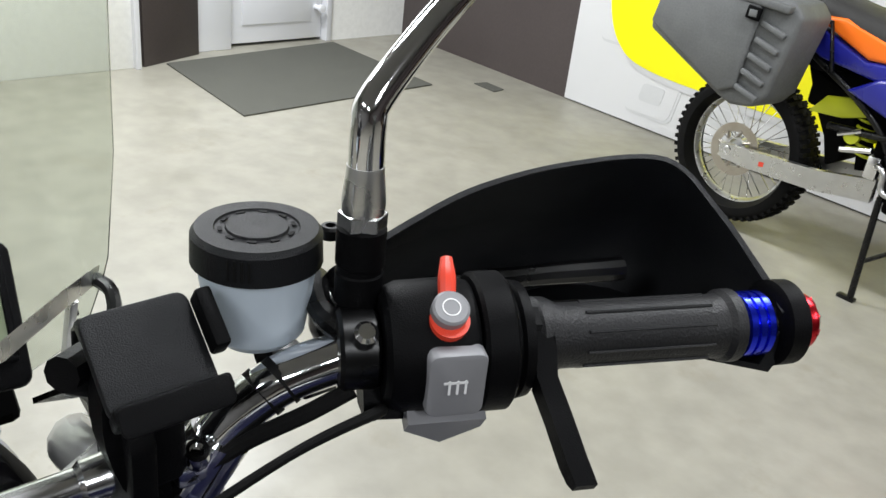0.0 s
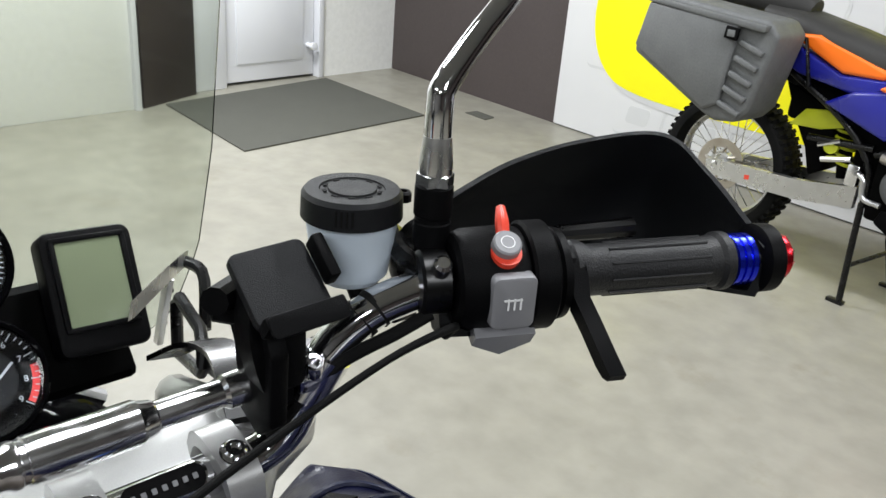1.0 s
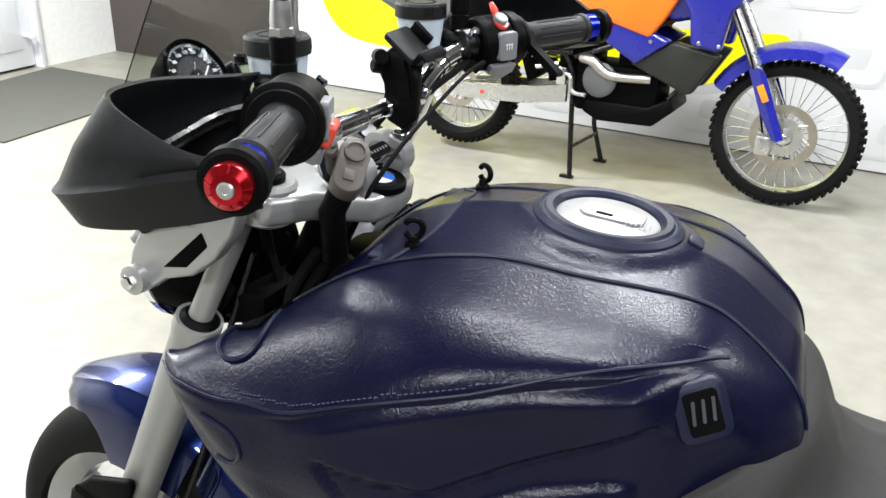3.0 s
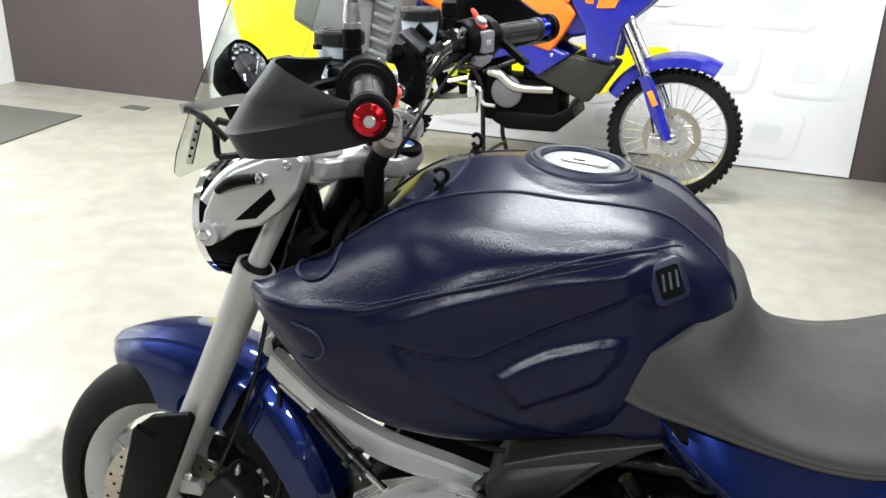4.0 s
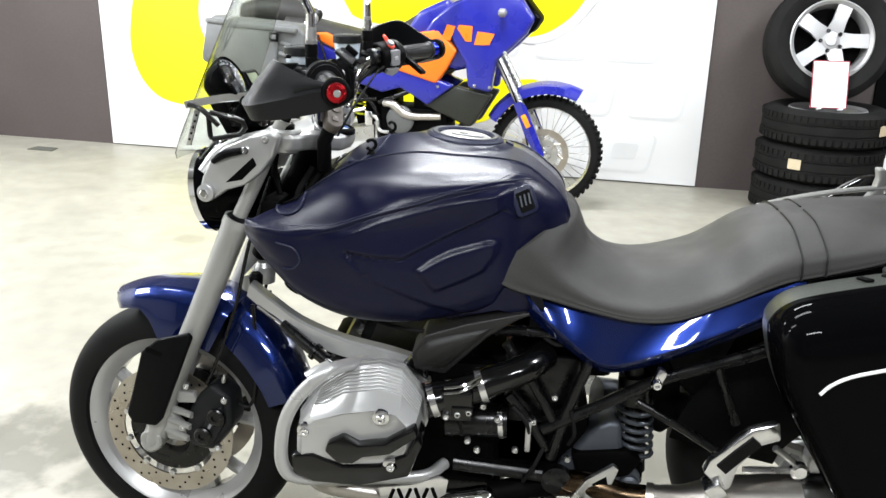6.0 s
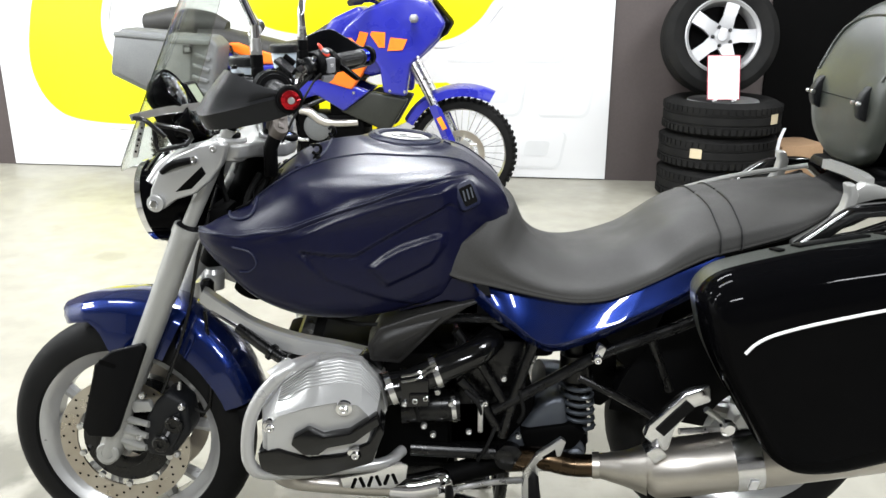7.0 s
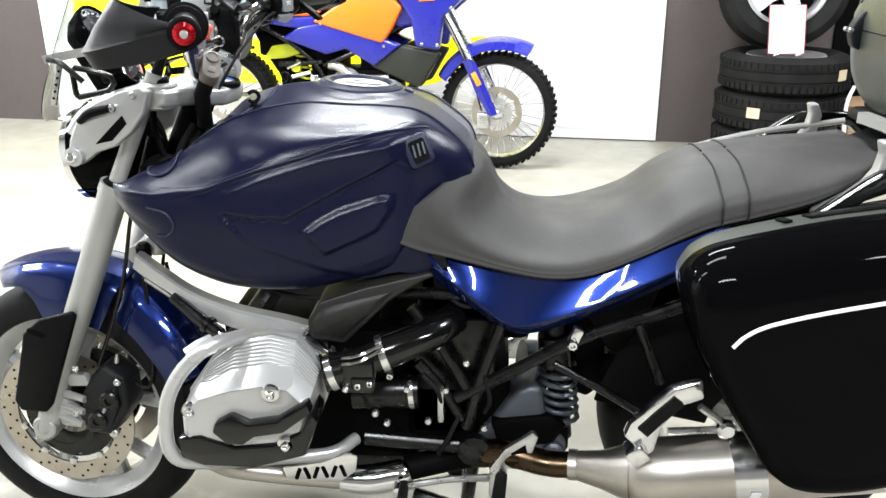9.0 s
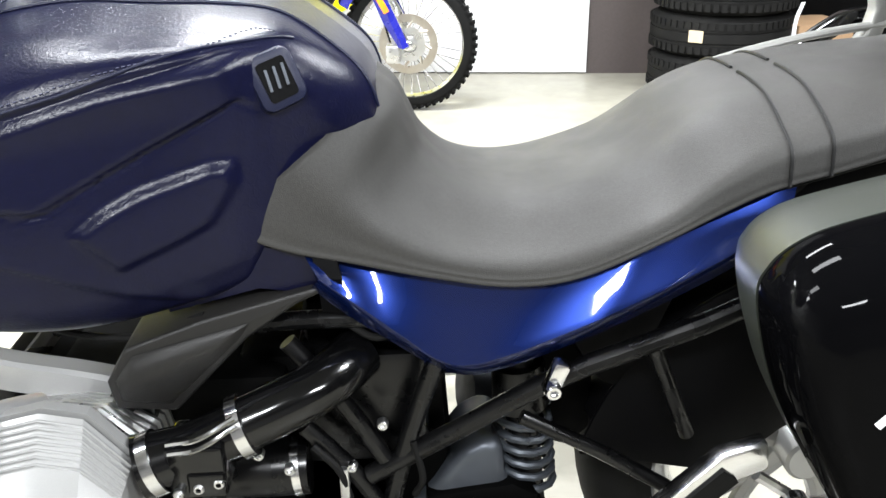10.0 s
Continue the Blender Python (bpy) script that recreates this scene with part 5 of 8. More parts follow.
def tank_at(s, t, out=0.0):
    """A place on the cover's left side: s along (0 front to 1 rear), t round (0 top to 1 bottom)."""
    fs, ft = np.clip(s, 0, 1) * (NS - 1), np.clip(t, 0, 1) * (NT - 1)
    i, j = min(int(fs), NS - 2), min(int(ft), NT - 2)
    a, b = fs - i, ft - j
    g = TANK_GRID
    p = (1 - a) * (1 - b) * g[i, j] + a * (1 - b) * g[i + 1, j] + (1 - a) * b * g[i, j + 1] + a * b * g[i + 1, j + 1]
    n = np.cross(g[i + 1, j] - g[i, j], g[i, j + 1] - g[i, j])
    n /= np.linalg.norm(n) + 1e-9
    p = p + n * out * (1 if n[1] > -2 else 1)
    return Vector((p[0], -p[1], p[2]))


def tank_out(s, t, d):
    """The place d above the finished cover that lies nearest to (s, t)."""
    _, place, normal, _ = tank.closest_point_on_mesh(tank_at(s, t))
    return place + normal * d


def s_of(x):
    """The share along the tank at which its top line passes x."""
    xs = TANK_GRID[:, 0, 0]
    return float(np.interp(x, xs, np.linspace(0, 1, NS)))


rings = []
for i in range(NS):
    right = [(p[0], p[1], p[2]) for p in TANK_GRID[i]]
    left = [(p[0], -p[1], p[2]) for p in TANK_GRID[i][1:-1]][::-1]
    rings.append(right + left)
tank_bm = skin(rings)
# pressed panels of the side: a sunk band under the shoulder seam, a raised wing below it and a padded lobe on the wing
SEAM_LINE = [(0.262, 0.879), (0.33, 0.879), (0.39, 0.884), (0.445, 0.892), (0.535, 0.924), (0.643, 0.953), (0.757, 0.976), (0.815, 0.985)]
WING = [(0.470, 0.851), (0.524, 0.841), (0.577, 0.836), (0.668, 0.881), (0.764, 0.928), (0.80, 0.90), (0.79, 0.80), (0.74, 0.700), (0.707, 0.706), (0.640, 0.731), (0.554, 0.773), (0.516, 0.787)]
PAD = [(0.598, 0.809), (0.628, 0.831), (0.664, 0.848), (0.733, 0.868), (0.757, 0.866), (0.757, 0.842), (0.730, 0.803), (0.690, 0.784), (0.637, 0.764)]


def inside_by(px, pz, outline):
    """How far the points lie inside a closed outline, in metres; negative outside."""
    best, inside = np.full(px.shape, 9.0), np.zeros(px.shape, bool)
    for (ax, az), (bx, bz) in zip(outline, outline[1:] + outline[:1]):
        ex, ez = bx - ax, bz - az
        f = np.clip(((px - ax) * ex + (pz - az) * ez) / (ex * ex + ez * ez), 0, 1)
        best = np.minimum(best, np.hypot(px - ax - f * ex, pz - az - f * ez))
        cross = (az > pz) != (bz > pz)
        inside ^= cross & (px < ax + (pz - az) * ex / (ez if ez else 1e-9))
    return np.where(inside, best, -best)


def step(v, lo, hi):
    k = np.clip((v - lo) / (hi - lo), 0, 1)
    return k * k * (3 - 2 * k)


co = np.array([v.co[:] for v in tank_bm.verts])
vx, vz = co[:, 0], co[:, 2]
seam_z = np.interp(vx, *zip(*SEAM_LINE))
wing = step(inside_by(vx, vz, WING), -0.003, 0.004)
pad = step(inside_by(vx, vz, PAD), -0.004, 0.011)
band = step(seam_z - vz, 0.0, 0.022) * (1 - wing) * step(vz, 0.76, 0.84) * step(vx, 0.40, 0.50) * (1 - step(vx, 0.745, 0.79))
ridge = np.exp(-((vz - seam_z) / 0.006) ** 2) * step(vx, 0.262, 0.30)
shift = 0.006 * wing * (1 - step(vx, 0.74, 0.80)) + 0.009 * pad - 0.013 * band + 0.0022 * ridge
side = (np.abs(co[:, 1]) > 0.10) & (vz < 1.0)
for v, d, on in zip(tank_bm.verts, shift, side):
    if on:
        v.co.y += math.copysign(d, v.co.y)
for v in tank_bm.verts:
    if v.co.z > 0.94:
        away = math.hypot(v.co.x - 0.672, v.co.y - 0.014)
        near = min(1, max(0, (0.108 - away) / 0.032))
        flat = 1.0215 - 0.09 * (v.co.x - 0.672)
        v.co.z += (flat - v.co.z) * near * near * (3 - 2 * near)
tank = part("tank_cover", tank_bm, NAVY, bike, "dark navy leather cover over the fuel tank", smooth=180)
bpy.context.view_layer.update()


def seam(name, line, r, mat, n=50, out=0.001):
    pts = smooth_path(np.array(line), n)
    for side in (-1, 1):
        path = [tank_out(s, t, out) for s, t in pts]
        part(name, flip(tube(path, r, 6), side), mat, tank)


def t_at(x, z):
    """The share round the section at which the cover's flank passes the height z."""
    i = int(round(s_of(x) * (NS - 1)))
    top = 40 + int(np.argmax(TANK_GRID[i, 40:110, 2]))
    return float(top + np.argmin(abs(TANK_GRID[i, top:150, 2] - z))) / (NT - 1)


seam("piping", [(s_of(0.47), 0.13), (s_of(0.58), 0.103), (s_of(0.68), 0.10), (s_of(0.76), 0.095), (s_of(0.82), 0.105), (s_of(0.875), 0.15), (s_of(0.895), 0.26)], 0.0022, NAVY_PIPING)
seam("piping", [(s_of(x), t_at(x, z)) for x, z in SEAM_LINE], 0.0016, NAVY_PIPING)
seam("piping", [(s_of(0.33), 0.13), (s_of(0.40), 0.15), (s_of(0.47), 0.13)], 0.003, NAVY_PIPING)
seam("piping", [(s_of(0.47), 0.13), (s_of(0.50), 0.07), (s_of(0.51), 0.0)], 0.0022, NAVY_PIPING)
seam("piping", [(s_of(x), t_at(x, z)) for x, z in ((0.335, 0.858), (0.368, 0.85), (0.382, 0.828), (0.368, 0.808), (0.345, 0.806))], 0.002, NAVY_PIPING)
# stitches along the shoulder seam
for side in (-1, 1):
    stitches = bmesh.new()
    for k in range(90):
        s0 = s_of(0.36) + (s_of(0.80) - s_of(0.36)) * k / 90
        xs = 0.36 + 0.44 * k / 90
        t0 = t_at(xs, float(np.interp(xs, *zip(*SEAM_LINE))) + 0.007)
        p, q = tank_out(s0, t0, 0.0012), tank_out(s0 + 0.0035, t0, 0.0012)
        b = tube([p, q], 0.0007, 4)
        me = bpy.data.meshes.new("t")
        b.to_mesh(me)
        b.free()
        stitches.from_mesh(me)
        bpy.data.meshes.remove(me)
    part("stitching", flip(stitches, side), THREAD, tank)
    loop_pts = [(s_of(0.315), 0.20), (s_of(0.325), 0.285), (s_of(0.35), 0.31), (s_of(0.375), 0.285), (s_of(0.372), 0.20)]
    part("strap_tab", flip(tube([tank_out(s, t, 0.002) for s, t in smooth_path(loop_pts, 24)], 0.003, 6), side), NAVY_PIPING, tank)
    part("strap", flip(skin([[tank_out(s_of(0.33), t, 0.004), tank_out(s_of(0.36), t, 0.004), tank_out(s_of(0.36), t, 0.001), tank_out(s_of(0.33), t, 0.001)] for t in np.linspace(0.1, 0.24, 8)]), side), BLACK_PLASTIC, tank)
# emblem block near the seat
em = frame_on((0.801, -0.196, 0.941), (0.36, -0.9, 0.24), (-0.35, 0, 1))
e = part("emblem_block", (slab(rounded_rect(0.05, 0.058, 0.012), 0.02, em @ pose(0, 0, 0.004), 0.006)), NAVY_PIPING, tank, "raised emblem patch in a leather frame")
part("emblem_plate", (slab(rounded_rect(0.03, 0.04, 0.004), 0.004, em @ pose(0, 0, 0.0055))), BLACK_PLASTIC, e)
for q in range(3):
    part("emblem_bar", (slab(rounded_rect(0.003, 0.022, 0.001), 0.002, em @ pose(-0.009 + 0.009 * q, 0.002, 0.0068, 0, 0, -8))), DULL_CAST, e, "worn metal bar")

# fuel cap
CAP = frame_on((0.672, 0.014, 1.0255), (0.09, 0, 1), (0, 1, 0))
cap = part("cap_ring", ring([(-0.012, 0.057), (0.0, 0.058), (0.004, 0.062), (0.0045, 0.069), (0.001, 0.0715), (0.001, 0.0735), (0.0025, 0.076), (-0.002, 0.082), (-0.010, 0.085), (-0.02, 0.086)], (0, 0, 0), (0, 0, 1), 64), NAVY_PIPING, tank, "padded ring round the fuel cap", m=CAP)
fuel = part("fuel_cap", lathe([(-0.012, 0.058), (-0.004, 0.057), (-0.001, 0.052), (0.0, 0.0)], (0, 0, 0), (0, 0, 1), 48), WHITE_CAP, tank, "pale metal fuel filler cap", m=CAP)
part("cap_flap", slab(rounded_rect(0.07, 0.04, 0.012), 0.003, CAP @ pose(0.004, 0.004, 0.003), 0.001), WHITE_CAP, fuel)
part("key_slot", slab(rounded_rect(0.018, 0.0045, 0.002), 0.002, CAP @ pose(-0.004, -0.008, 0.0042)), DARK_VOID, fuel)
for k in range(6):
    part("cap_print", slab(rounded_rect(0.0012, 0.02 - 0.003 * (k % 3), 0.0004), 0.0005, CAP @ pose(0.022 + 0.005 * k, -0.018, 0.0038, 0, 0, 0)), SWITCH_GREY, fuel, "fine printed lines")
part("cap_tab", slab(rounded_rect(0.018, 0.024, 0.004), 0.006, CAP @ pose(0.096, 0.0, -0.004, 0, 20, 0), 0.002), NAVY_PIPING, tank)
# little hooks on the cover
for hx, hy, hz, turn in ((0.487, -0.092, 1.000, 20), (0.497, 0.108, 1.003, -30)):
    h = part("cable_hook", lathe([(-0.012, 0.011), (0.0, 0.009), (0.003, 0.006), (0.008, 0.005)], (hx, hy, hz), (0, 0, 1), 16), BLACK_PLASTIC, tank, "black plastic cable hook")
    arc = [(hx + 0.010 * math.cos(a), hy + 0.003, hz + 0.016 + 0.010 * math.sin(a)) for a in np.linspace(radians(-150), radians(150), 14)]
    part("hook_arm", tube(arc, [0.0036] * 14, 8), BLACK_PLASTIC, h, m=Matrix.Translation((hx, hy, 0)) @ pose(0, 0, 0, 0, 0, turn) @ Matrix.Translation((-hx, -hy, 0)))
    part("hook_base", bevelled(box(hx - 0.012, hy, hz - 0.017, 0.07, 0.035, 0.006), 0.003), NAVY_PIPING, h)

# seat
SEAT = [  # x of the bottom edge, slant back per metre of height, half width low, half width high, z low, z side, z top
    (0.735, 1.38, 0.196, 0.135, 0.798, 0.892, 0.910),
    (0.757, 1.38, 0.204, 0.142, 0.774, 0.868, 0.888),
    (0.80, 1.30, 0.207, 0.140, 0.757, 0.832, 0.857),
    (0.86, 1.10, 0.208, 0.145, 0.743, 0.795, 0.822),
    (0.94, 0.65, 0.208, 0.150, 0.723, 0.760, 0.790),
    (1.03, 0.10, 0.208, 0.163, 0.707, 0.745, 0.775),
    (1.11, 0.0, 0.208, 0.170, 0.714, 0.752, 0.782),
    (1.20, 0.0, 0.203, 0.166, 0.750, 0.785, 0.814),
    (1.265, 0.0, 0.195, 0.157, 0.779, 0.832, 0.862),
    (1.32, 0.0, 0.190, 0.152, 0.801, 0.858, 0.887),
    (1.40, 0.0, 0.183, 0.148, 0.819, 0.876, 0.902),
    (1.50, 0.0, 0.172, 0.138, 0.845, 0.891, 0.914),
    (1.58, 0.0, 0.155, 0.120, 0.883, 0.905, 0.920),
    (1.630, 0.0, 0.11, 0.09, 0.909, 0.917, 0.922),
]


def seat_half(row, n=21):
    x, sl, wl, wh, zl, zs, zt = row
    ctrl = [(0, zl), (wl * 0.6, zl), (wl - 0.006, zl), (wl, zl + 0.008), (wl * 0.995, zl + (zs - zl) * 0.35), (wl * 0.96, zl + (zs - zl) * 0.7), (wh, zs), (wh * 0.65, zt - 0.006), (wh * 0.3, zt), (0, zt)]
    return smooth_path([(x + sl * (z - zl), y, z) for y, z in ctrl], 37)


halves = np.array([seat_half(r) for r in SEAT])
halves = np.stack([smooth_path(halves[:, i], 70) for i in range(halves.shape[1])], 1)
srings = [[(p[0], p[1], p[2]) for p in h] + [(p[0], -p[1], p[2]) for p in h[1:-1]][::-1] for h in halves]
seat = part("seat", skin(srings), SEAT_VINYL, bike, "grey-black vinyl seat in one piece", smooth=180)


def seat_line(x, d=0.0015, lo=6, hi=36):
    i = int(np.argmin(abs(halves[:, 4, 0] - x)))
    h = halves[i]
    c = np.array([0, 0, h[:, 2].mean()])
    pts = []
    for p in h[lo:hi]:
        v = np.array([0, p[1], p[2] - c[2]])
        v /= np.linalg.norm(v) + 1e-9
        pts.append((p[0], p[1] + v[1] * d, p[2] + v[2] * d))
    return pts


for sx in (1.335, 1.385):
    for side in (-1, 1):
        part("seat_seam", flip(tube([(a, -b, c) for a, b, c in seat_line(sx)], 0.0022, 6), side), SEAT_VINYL_SIDE, seat)
for side in (-1, 1):
    edge = [(h[7][0], -h[7][1] + 0.002, h[7][2] - 0.006) for h in halves[2:-3]]
    part("seat_edge", flip(tube(edge, 0.0045, 6), side), RUBBER, seat)

# blue tail panels
def tail_panel(side):
    up = [(0.80, 0.768), (0.86, 0.744), (0.92, 0.728), (0.98, 0.718), (1.05, 0.711), (1.11, 0.717), (1.19, 0.742), (1.26, 0.769), (1.31, 0.787), (1.34, 0.797), (1.36, 0.803)]
    crease = [(0.828, 0.735), (0.872, 0.697), (0.915, 0.660), (0.951, 0.630), (0.985, 0.620), (1.04, 0.634), (1.13, 0.671), (1.22, 0.710), (1.28, 0.738), (1.32, 0.757), (1.345, 0.768)]
    low = [(0.815, 0.712), (0.855, 0.675), (0.90, 0.641), (0.945, 0.608), (0.983, 0.592), (1.03, 0.599), (1.10, 0.624), (1.18, 0.655), (1.25, 0.686), (1.30, 0.710), (1.33, 0.728)]
    u, m_, l = (smooth_path(line, 61) for line in (up, crease, low))
    rows = []
    for k in range(61):
        a, b, c = u[k], m_[k], l[k]
        taper = 1 - 0.16 * max(0, (k - 36) / 24)

        def between(p, q, f, y):
            return (p[0] + (q[0] - p[0]) * f, y * taper, p[1] + (q[1] - p[1]) * f)

        rows.append([between(a, b, 0, -0.178), between(a, b, 0.04, -0.192), between(a, b, 0.5, -0.206), between(a, b, 0.86, -0.2195), between(a, b, 1, -0.2235), between(b, c, 0.12, -0.2225), between(b, c, 0.55, -0.213),
                     between(b, c, 0.93, -0.203), between(b, c, 1, -0.197), between(b, c, 0.9, -0.16), between(a, b, 0.5, -0.15), between(a, b, 0.05, -0.16)])
    part("tail_panel", flip(skin(rows), side), BLUE_PAINT, bike, "gloss metallic blue tail side panel", smooth=24)
    part("cover_strap", flip(skin([[(0.818, -0.195, 0.765), (0.845, -0.2, 0.755), (0.845, -0.206, 0.755), (0.818, -0.2, 0.765)], [(0.825, -0.208, 0.73), (0.852, -0.212, 0.73), (0.852, -0.217, 0.73), (0.825, -0.213, 0.73)], [(0.825, -0.19, 0.68), (0.85, -0.19, 0.675), (0.85, -0.195, 0.675), (0.825, -0.195, 0.68)]]), side), BLACK_PLASTIC, bike)
    part("tank_side_skirt", flip(skin([[(0.66, -0.205, 0.73), (0.66, -0.2, 0.69), (0.66, -0.16, 0.69), (0.66, -0.16, 0.73)], [(0.76, -0.2, 0.765), (0.76, -0.2, 0.715), (0.76, -0.16, 0.715), (0.76, -0.16, 0.765)], [(0.84, -0.195, 0.75), (0.84, -0.195, 0.70), (0.84, -0.15, 0.70), (0.84, -0.15, 0.75)]]), side), NAVY, bike, "navy leather skirt of the tank cover")


both(tail_panel)

# rear frame tubes, drive, shock
def rear_frame(side):
    lines = [[(0.865, -0.19, 0.445), (0.98, -0.195, 0.515), (1.10, -0.20, 0.587), (1.27, -0.20, 0.652), (1.42, -0.19, 0.72)], [(1.05, -0.20, 0.53), (1.14, -0.215, 0.487), (1.24, -0.24, 0.435)],
             [(1.20, -0.20, 0.626), (1.25, -0.21, 0.50)], [(0.78, -0.18, 0.635), (0.84, -0.185, 0.55), (0.885, -0.19, 0.47)], [(0.955, -0.19, 0.62), (0.915, -0.19, 0.50), (0.885, -0.19, 0.38)],
             [(0.79, -0.185, 0.52), (0.84, -0.19, 0.46), (0.875, -0.19, 0.40)], [(0.66, -0.185, 0.655), (0.80, -0.185, 0.665), (0.92, -0.185, 0.662)]]
    for ln, r in zip(lines, (0.0125, 0.009, 0.009, 0.011, 0.012, 0.011, 0.011)):
        part("frame_tube", flip(tube(ln, r, 12, 12), side), BLACK_METAL, bike)
    lug = part("frame_bolt", flip(join(box(1.085, -0.222, 0.598, 0.02, 0.02, 0.045, 0.005, m=pose(0, 0, 0, 0, 20, 0)), bolt(1.08, -0.232, 0.59, (0, -1, 0), 0.01, 0.012)), side), ALU_POLISHED, bike, "bright metal hook bolt on the frame")
    plate_pts = [(0.985, 0.312), (0.972, 0.372), (1.005, 0.405), (1.028, 0.398), (1.015, 0.348)]
    hang = part("footrest_plate", flip(plate([(0.931, 0.313), (0.959, 0.357), (1.013, 0.397), (1.025, 0.388), (1.004, 0.316), (0.966, 0.314), (0.962, 0.248), (0.938, 0.206), (0.930, 0.254)], -0.232, -0.218, 0.004), side), ALU, bike, "satin alloy footrest plate")
    part("plate_window", flip(slab([(0, 0), (0.028, 0.02), (0.036, -0.012), (0.012, -0.02)], 0.0015, frame_on((0.972, -0.2326, 0.350), (0, -1, 0))), side), DARK_VOID, hang)
    part("footrest", flip(tube([(0.955, -0.225, 0.295), (0.945, -0.33, 0.290)], [0.012, 0.014], 12), side), RUBBER, hang, "black rubber footrest")
    part("footrest_tip", flip(lathe([(0, 0.017), (0.02, 0.019), (0.026, 0.012), (0.026, 0)], (0.945, -0.325, 0.29), (0, -1, 0), 14), side), RUBBER, hang)
    lever = part("gear_lever", flip(tube([(0.93, -0.235, 0.295), (0.86, -0.25, 0.30), (0.80, -0.255, 0.292), (0.775, -0.255, 0.285)], [0.008, 0.007, 0.007, 0.009], 10, 12), side), ALU, bike, "satin alloy foot lever")
    part("lever_peg", flip(tube([(0.765, -0.25, 0.285), (0.765, -0.30, 0.285)], 0.010, 12), side), RUBBER, lever)
    part("lever_joint", flip(lathe([(-0.01, 0.012), (0.014, 0.012), (0.016, 0.006), (0.016, 0)], (0.752, -0.235, 0.262), (0, -1, 0), 16), side), ALU_POLISHED, lever)
    # passenger footrest hanger
    pf = part("passenger_hanger", flip(plate([(1.190, 0.428), (1.172, 0.446), (1.181, 0.472), (1.214, 0.507), (1.251, 0.545), (1.301, 0.562), (1.306, 0.526), (1.271, 0.512), (1.236, 0.464), (1.227, 0.415), (1.200, 0.393)], -0.312, -0.287, 0.005, 2), side), ALU_POLISHED, bike, "bright cast passenger footrest hanger", smooth=40)
    part("hanger_insert", flip(bevelled(skin([[(x - 0.009, -0.317, z + 0.008), (x + 0.009, -0.317, z - 0.008), (x + 0.009, -0.308, z - 0.008), (x - 0.009, -0.308, z + 0.008)] for x, z in ((1.203, 0.458), (1.232, 0.492), (1.262, 0.524))]), 0.003), side), RUBBER, pf, "dark rubber pad")
    part("hanger_foot", flip(bevelled(box(1.197, -0.305, 0.412, 0.034, 0.045, 0.035, m=pose(0, 0, 0, 0, -38, 0)), 0.005), side), ALU_POLISHED, pf)
    part("hanger_strut", flip(join(tube([(1.31, -0.275, 0.49), (1.355, -0.27, 0.455)], 0.007, 8), tube([(1.255, -0.28, 0.44), (1.355, -0.27, 0.44)], 0.007, 8)), side), ALU, pf)
    part("hanger_bolt", flip(join(lathe([(0, 0.018), (0.012, 0.018), (0.016, 0.012), (0.016, 0)], (1.36, -0.275, 0.447), (0, -1, 0), 18)), side), ALU_POLISHED, pf)


both(rear_frame)
part("drive_casting", bevelled(plate([(0.905, 0.33), (0.940, 0.372), (0.985, 0.432), (1.012, 0.446), (1.036, 0.440), (1.041, 0.39), (1.066, 0.345), (1.090, 0.315), (1.088, 0.275), (1.008, 0.272), (0.912, 0.28)], -0.14, -0.02), 0.02, 3), DULL_CAST, bike, "dull grey gearbox and swingarm casting")
part("swingarm", tube([(1.0, 0.05, 0.40), (1.2, 0.09, 0.37), (1.495, 0.10, 0.315)], [0.05, 0.045, 0.05], 16, 12), DULL_CAST, bike, "grey single-sided swingarm")
part("final_drive", lathe([(-0.05, 0.06), (-0.03, 0.085), (0.03, 0.085), (0.05, 0.05), (0.05, 0)], (1.495, 0.09, 0.315), (0, 1, 0), 28), ALU, bike)
shock = part("rear_shock", tube([(1.055, -0.10, 0.58), (1.080, -0.10, 0.31)], 0.022, 16), BLACK_METAL, bike, "rear shock absorber with grey coil spring")
coil = [(1.064 + 0.012 * k / 80 + 0.036 * math.cos(k * 0.5), -0.10 + 0.036 * math.sin(k * 0.5), 0.478 - 0.128 * k / 80) for k in range(81)]
part("coil_spring", tube(coil, 0.0055, 8), SPRING_GREY, shock)
part("spring_seat", tube([(1.058, -0.10, 0.545), (1.064, -0.10, 0.482)], [0.034, 0.038], 20), BLACK_METAL, shock)
part("casting_boss", lathe([(0, 0.021), (0.012, 0.021), (0.016, 0.015), (0.016, 0.008), (0.008, 0.007), (0.008, 0)], (1.062, -0.14, 0.300), (0, -1, 0), 20), DULL_CAST, bike)
part("shock_foot", bevelled(box(1.078, -0.115, 0.315, 0.03, 0.03, 0.05), 0.006), DARK_VOID, shock)
part("chain_guard", bevelled(plate([(1.075, 0.62), (1.16, 0.60), (1.165, 0.42), (1.13, 0.39), (1.085, 0.41)], -0.085, -0.06), 0.01), DARK_VOID, bike)
part("link_plate", bevelled(plate([(0.93, 0.37), (1.05, 0.385), (1.09, 0.36), (1.06, 0.315), (0.95, 0.30)], -0.15, -0.06), 0.012), DARK_VOID, bike)
part("air_box", bevelled(box(0.90, 0, 0.60, 0.22, 0.26, 0.12), 0.02), DARK_VOID, bike)
part("battery_side", bevelled(box(0.86, -0.09, 0.52, 0.16, 0.14, 0.16), 0.012), BLACK_METAL, bike)
starter = part("starter_motor", tube([(0.66, -0.17, 0.445), (0.79, -0.17, 0.45)], 0.036, 20), BLACK_METAL, bike, "black cylindrical starter with bright clamp")
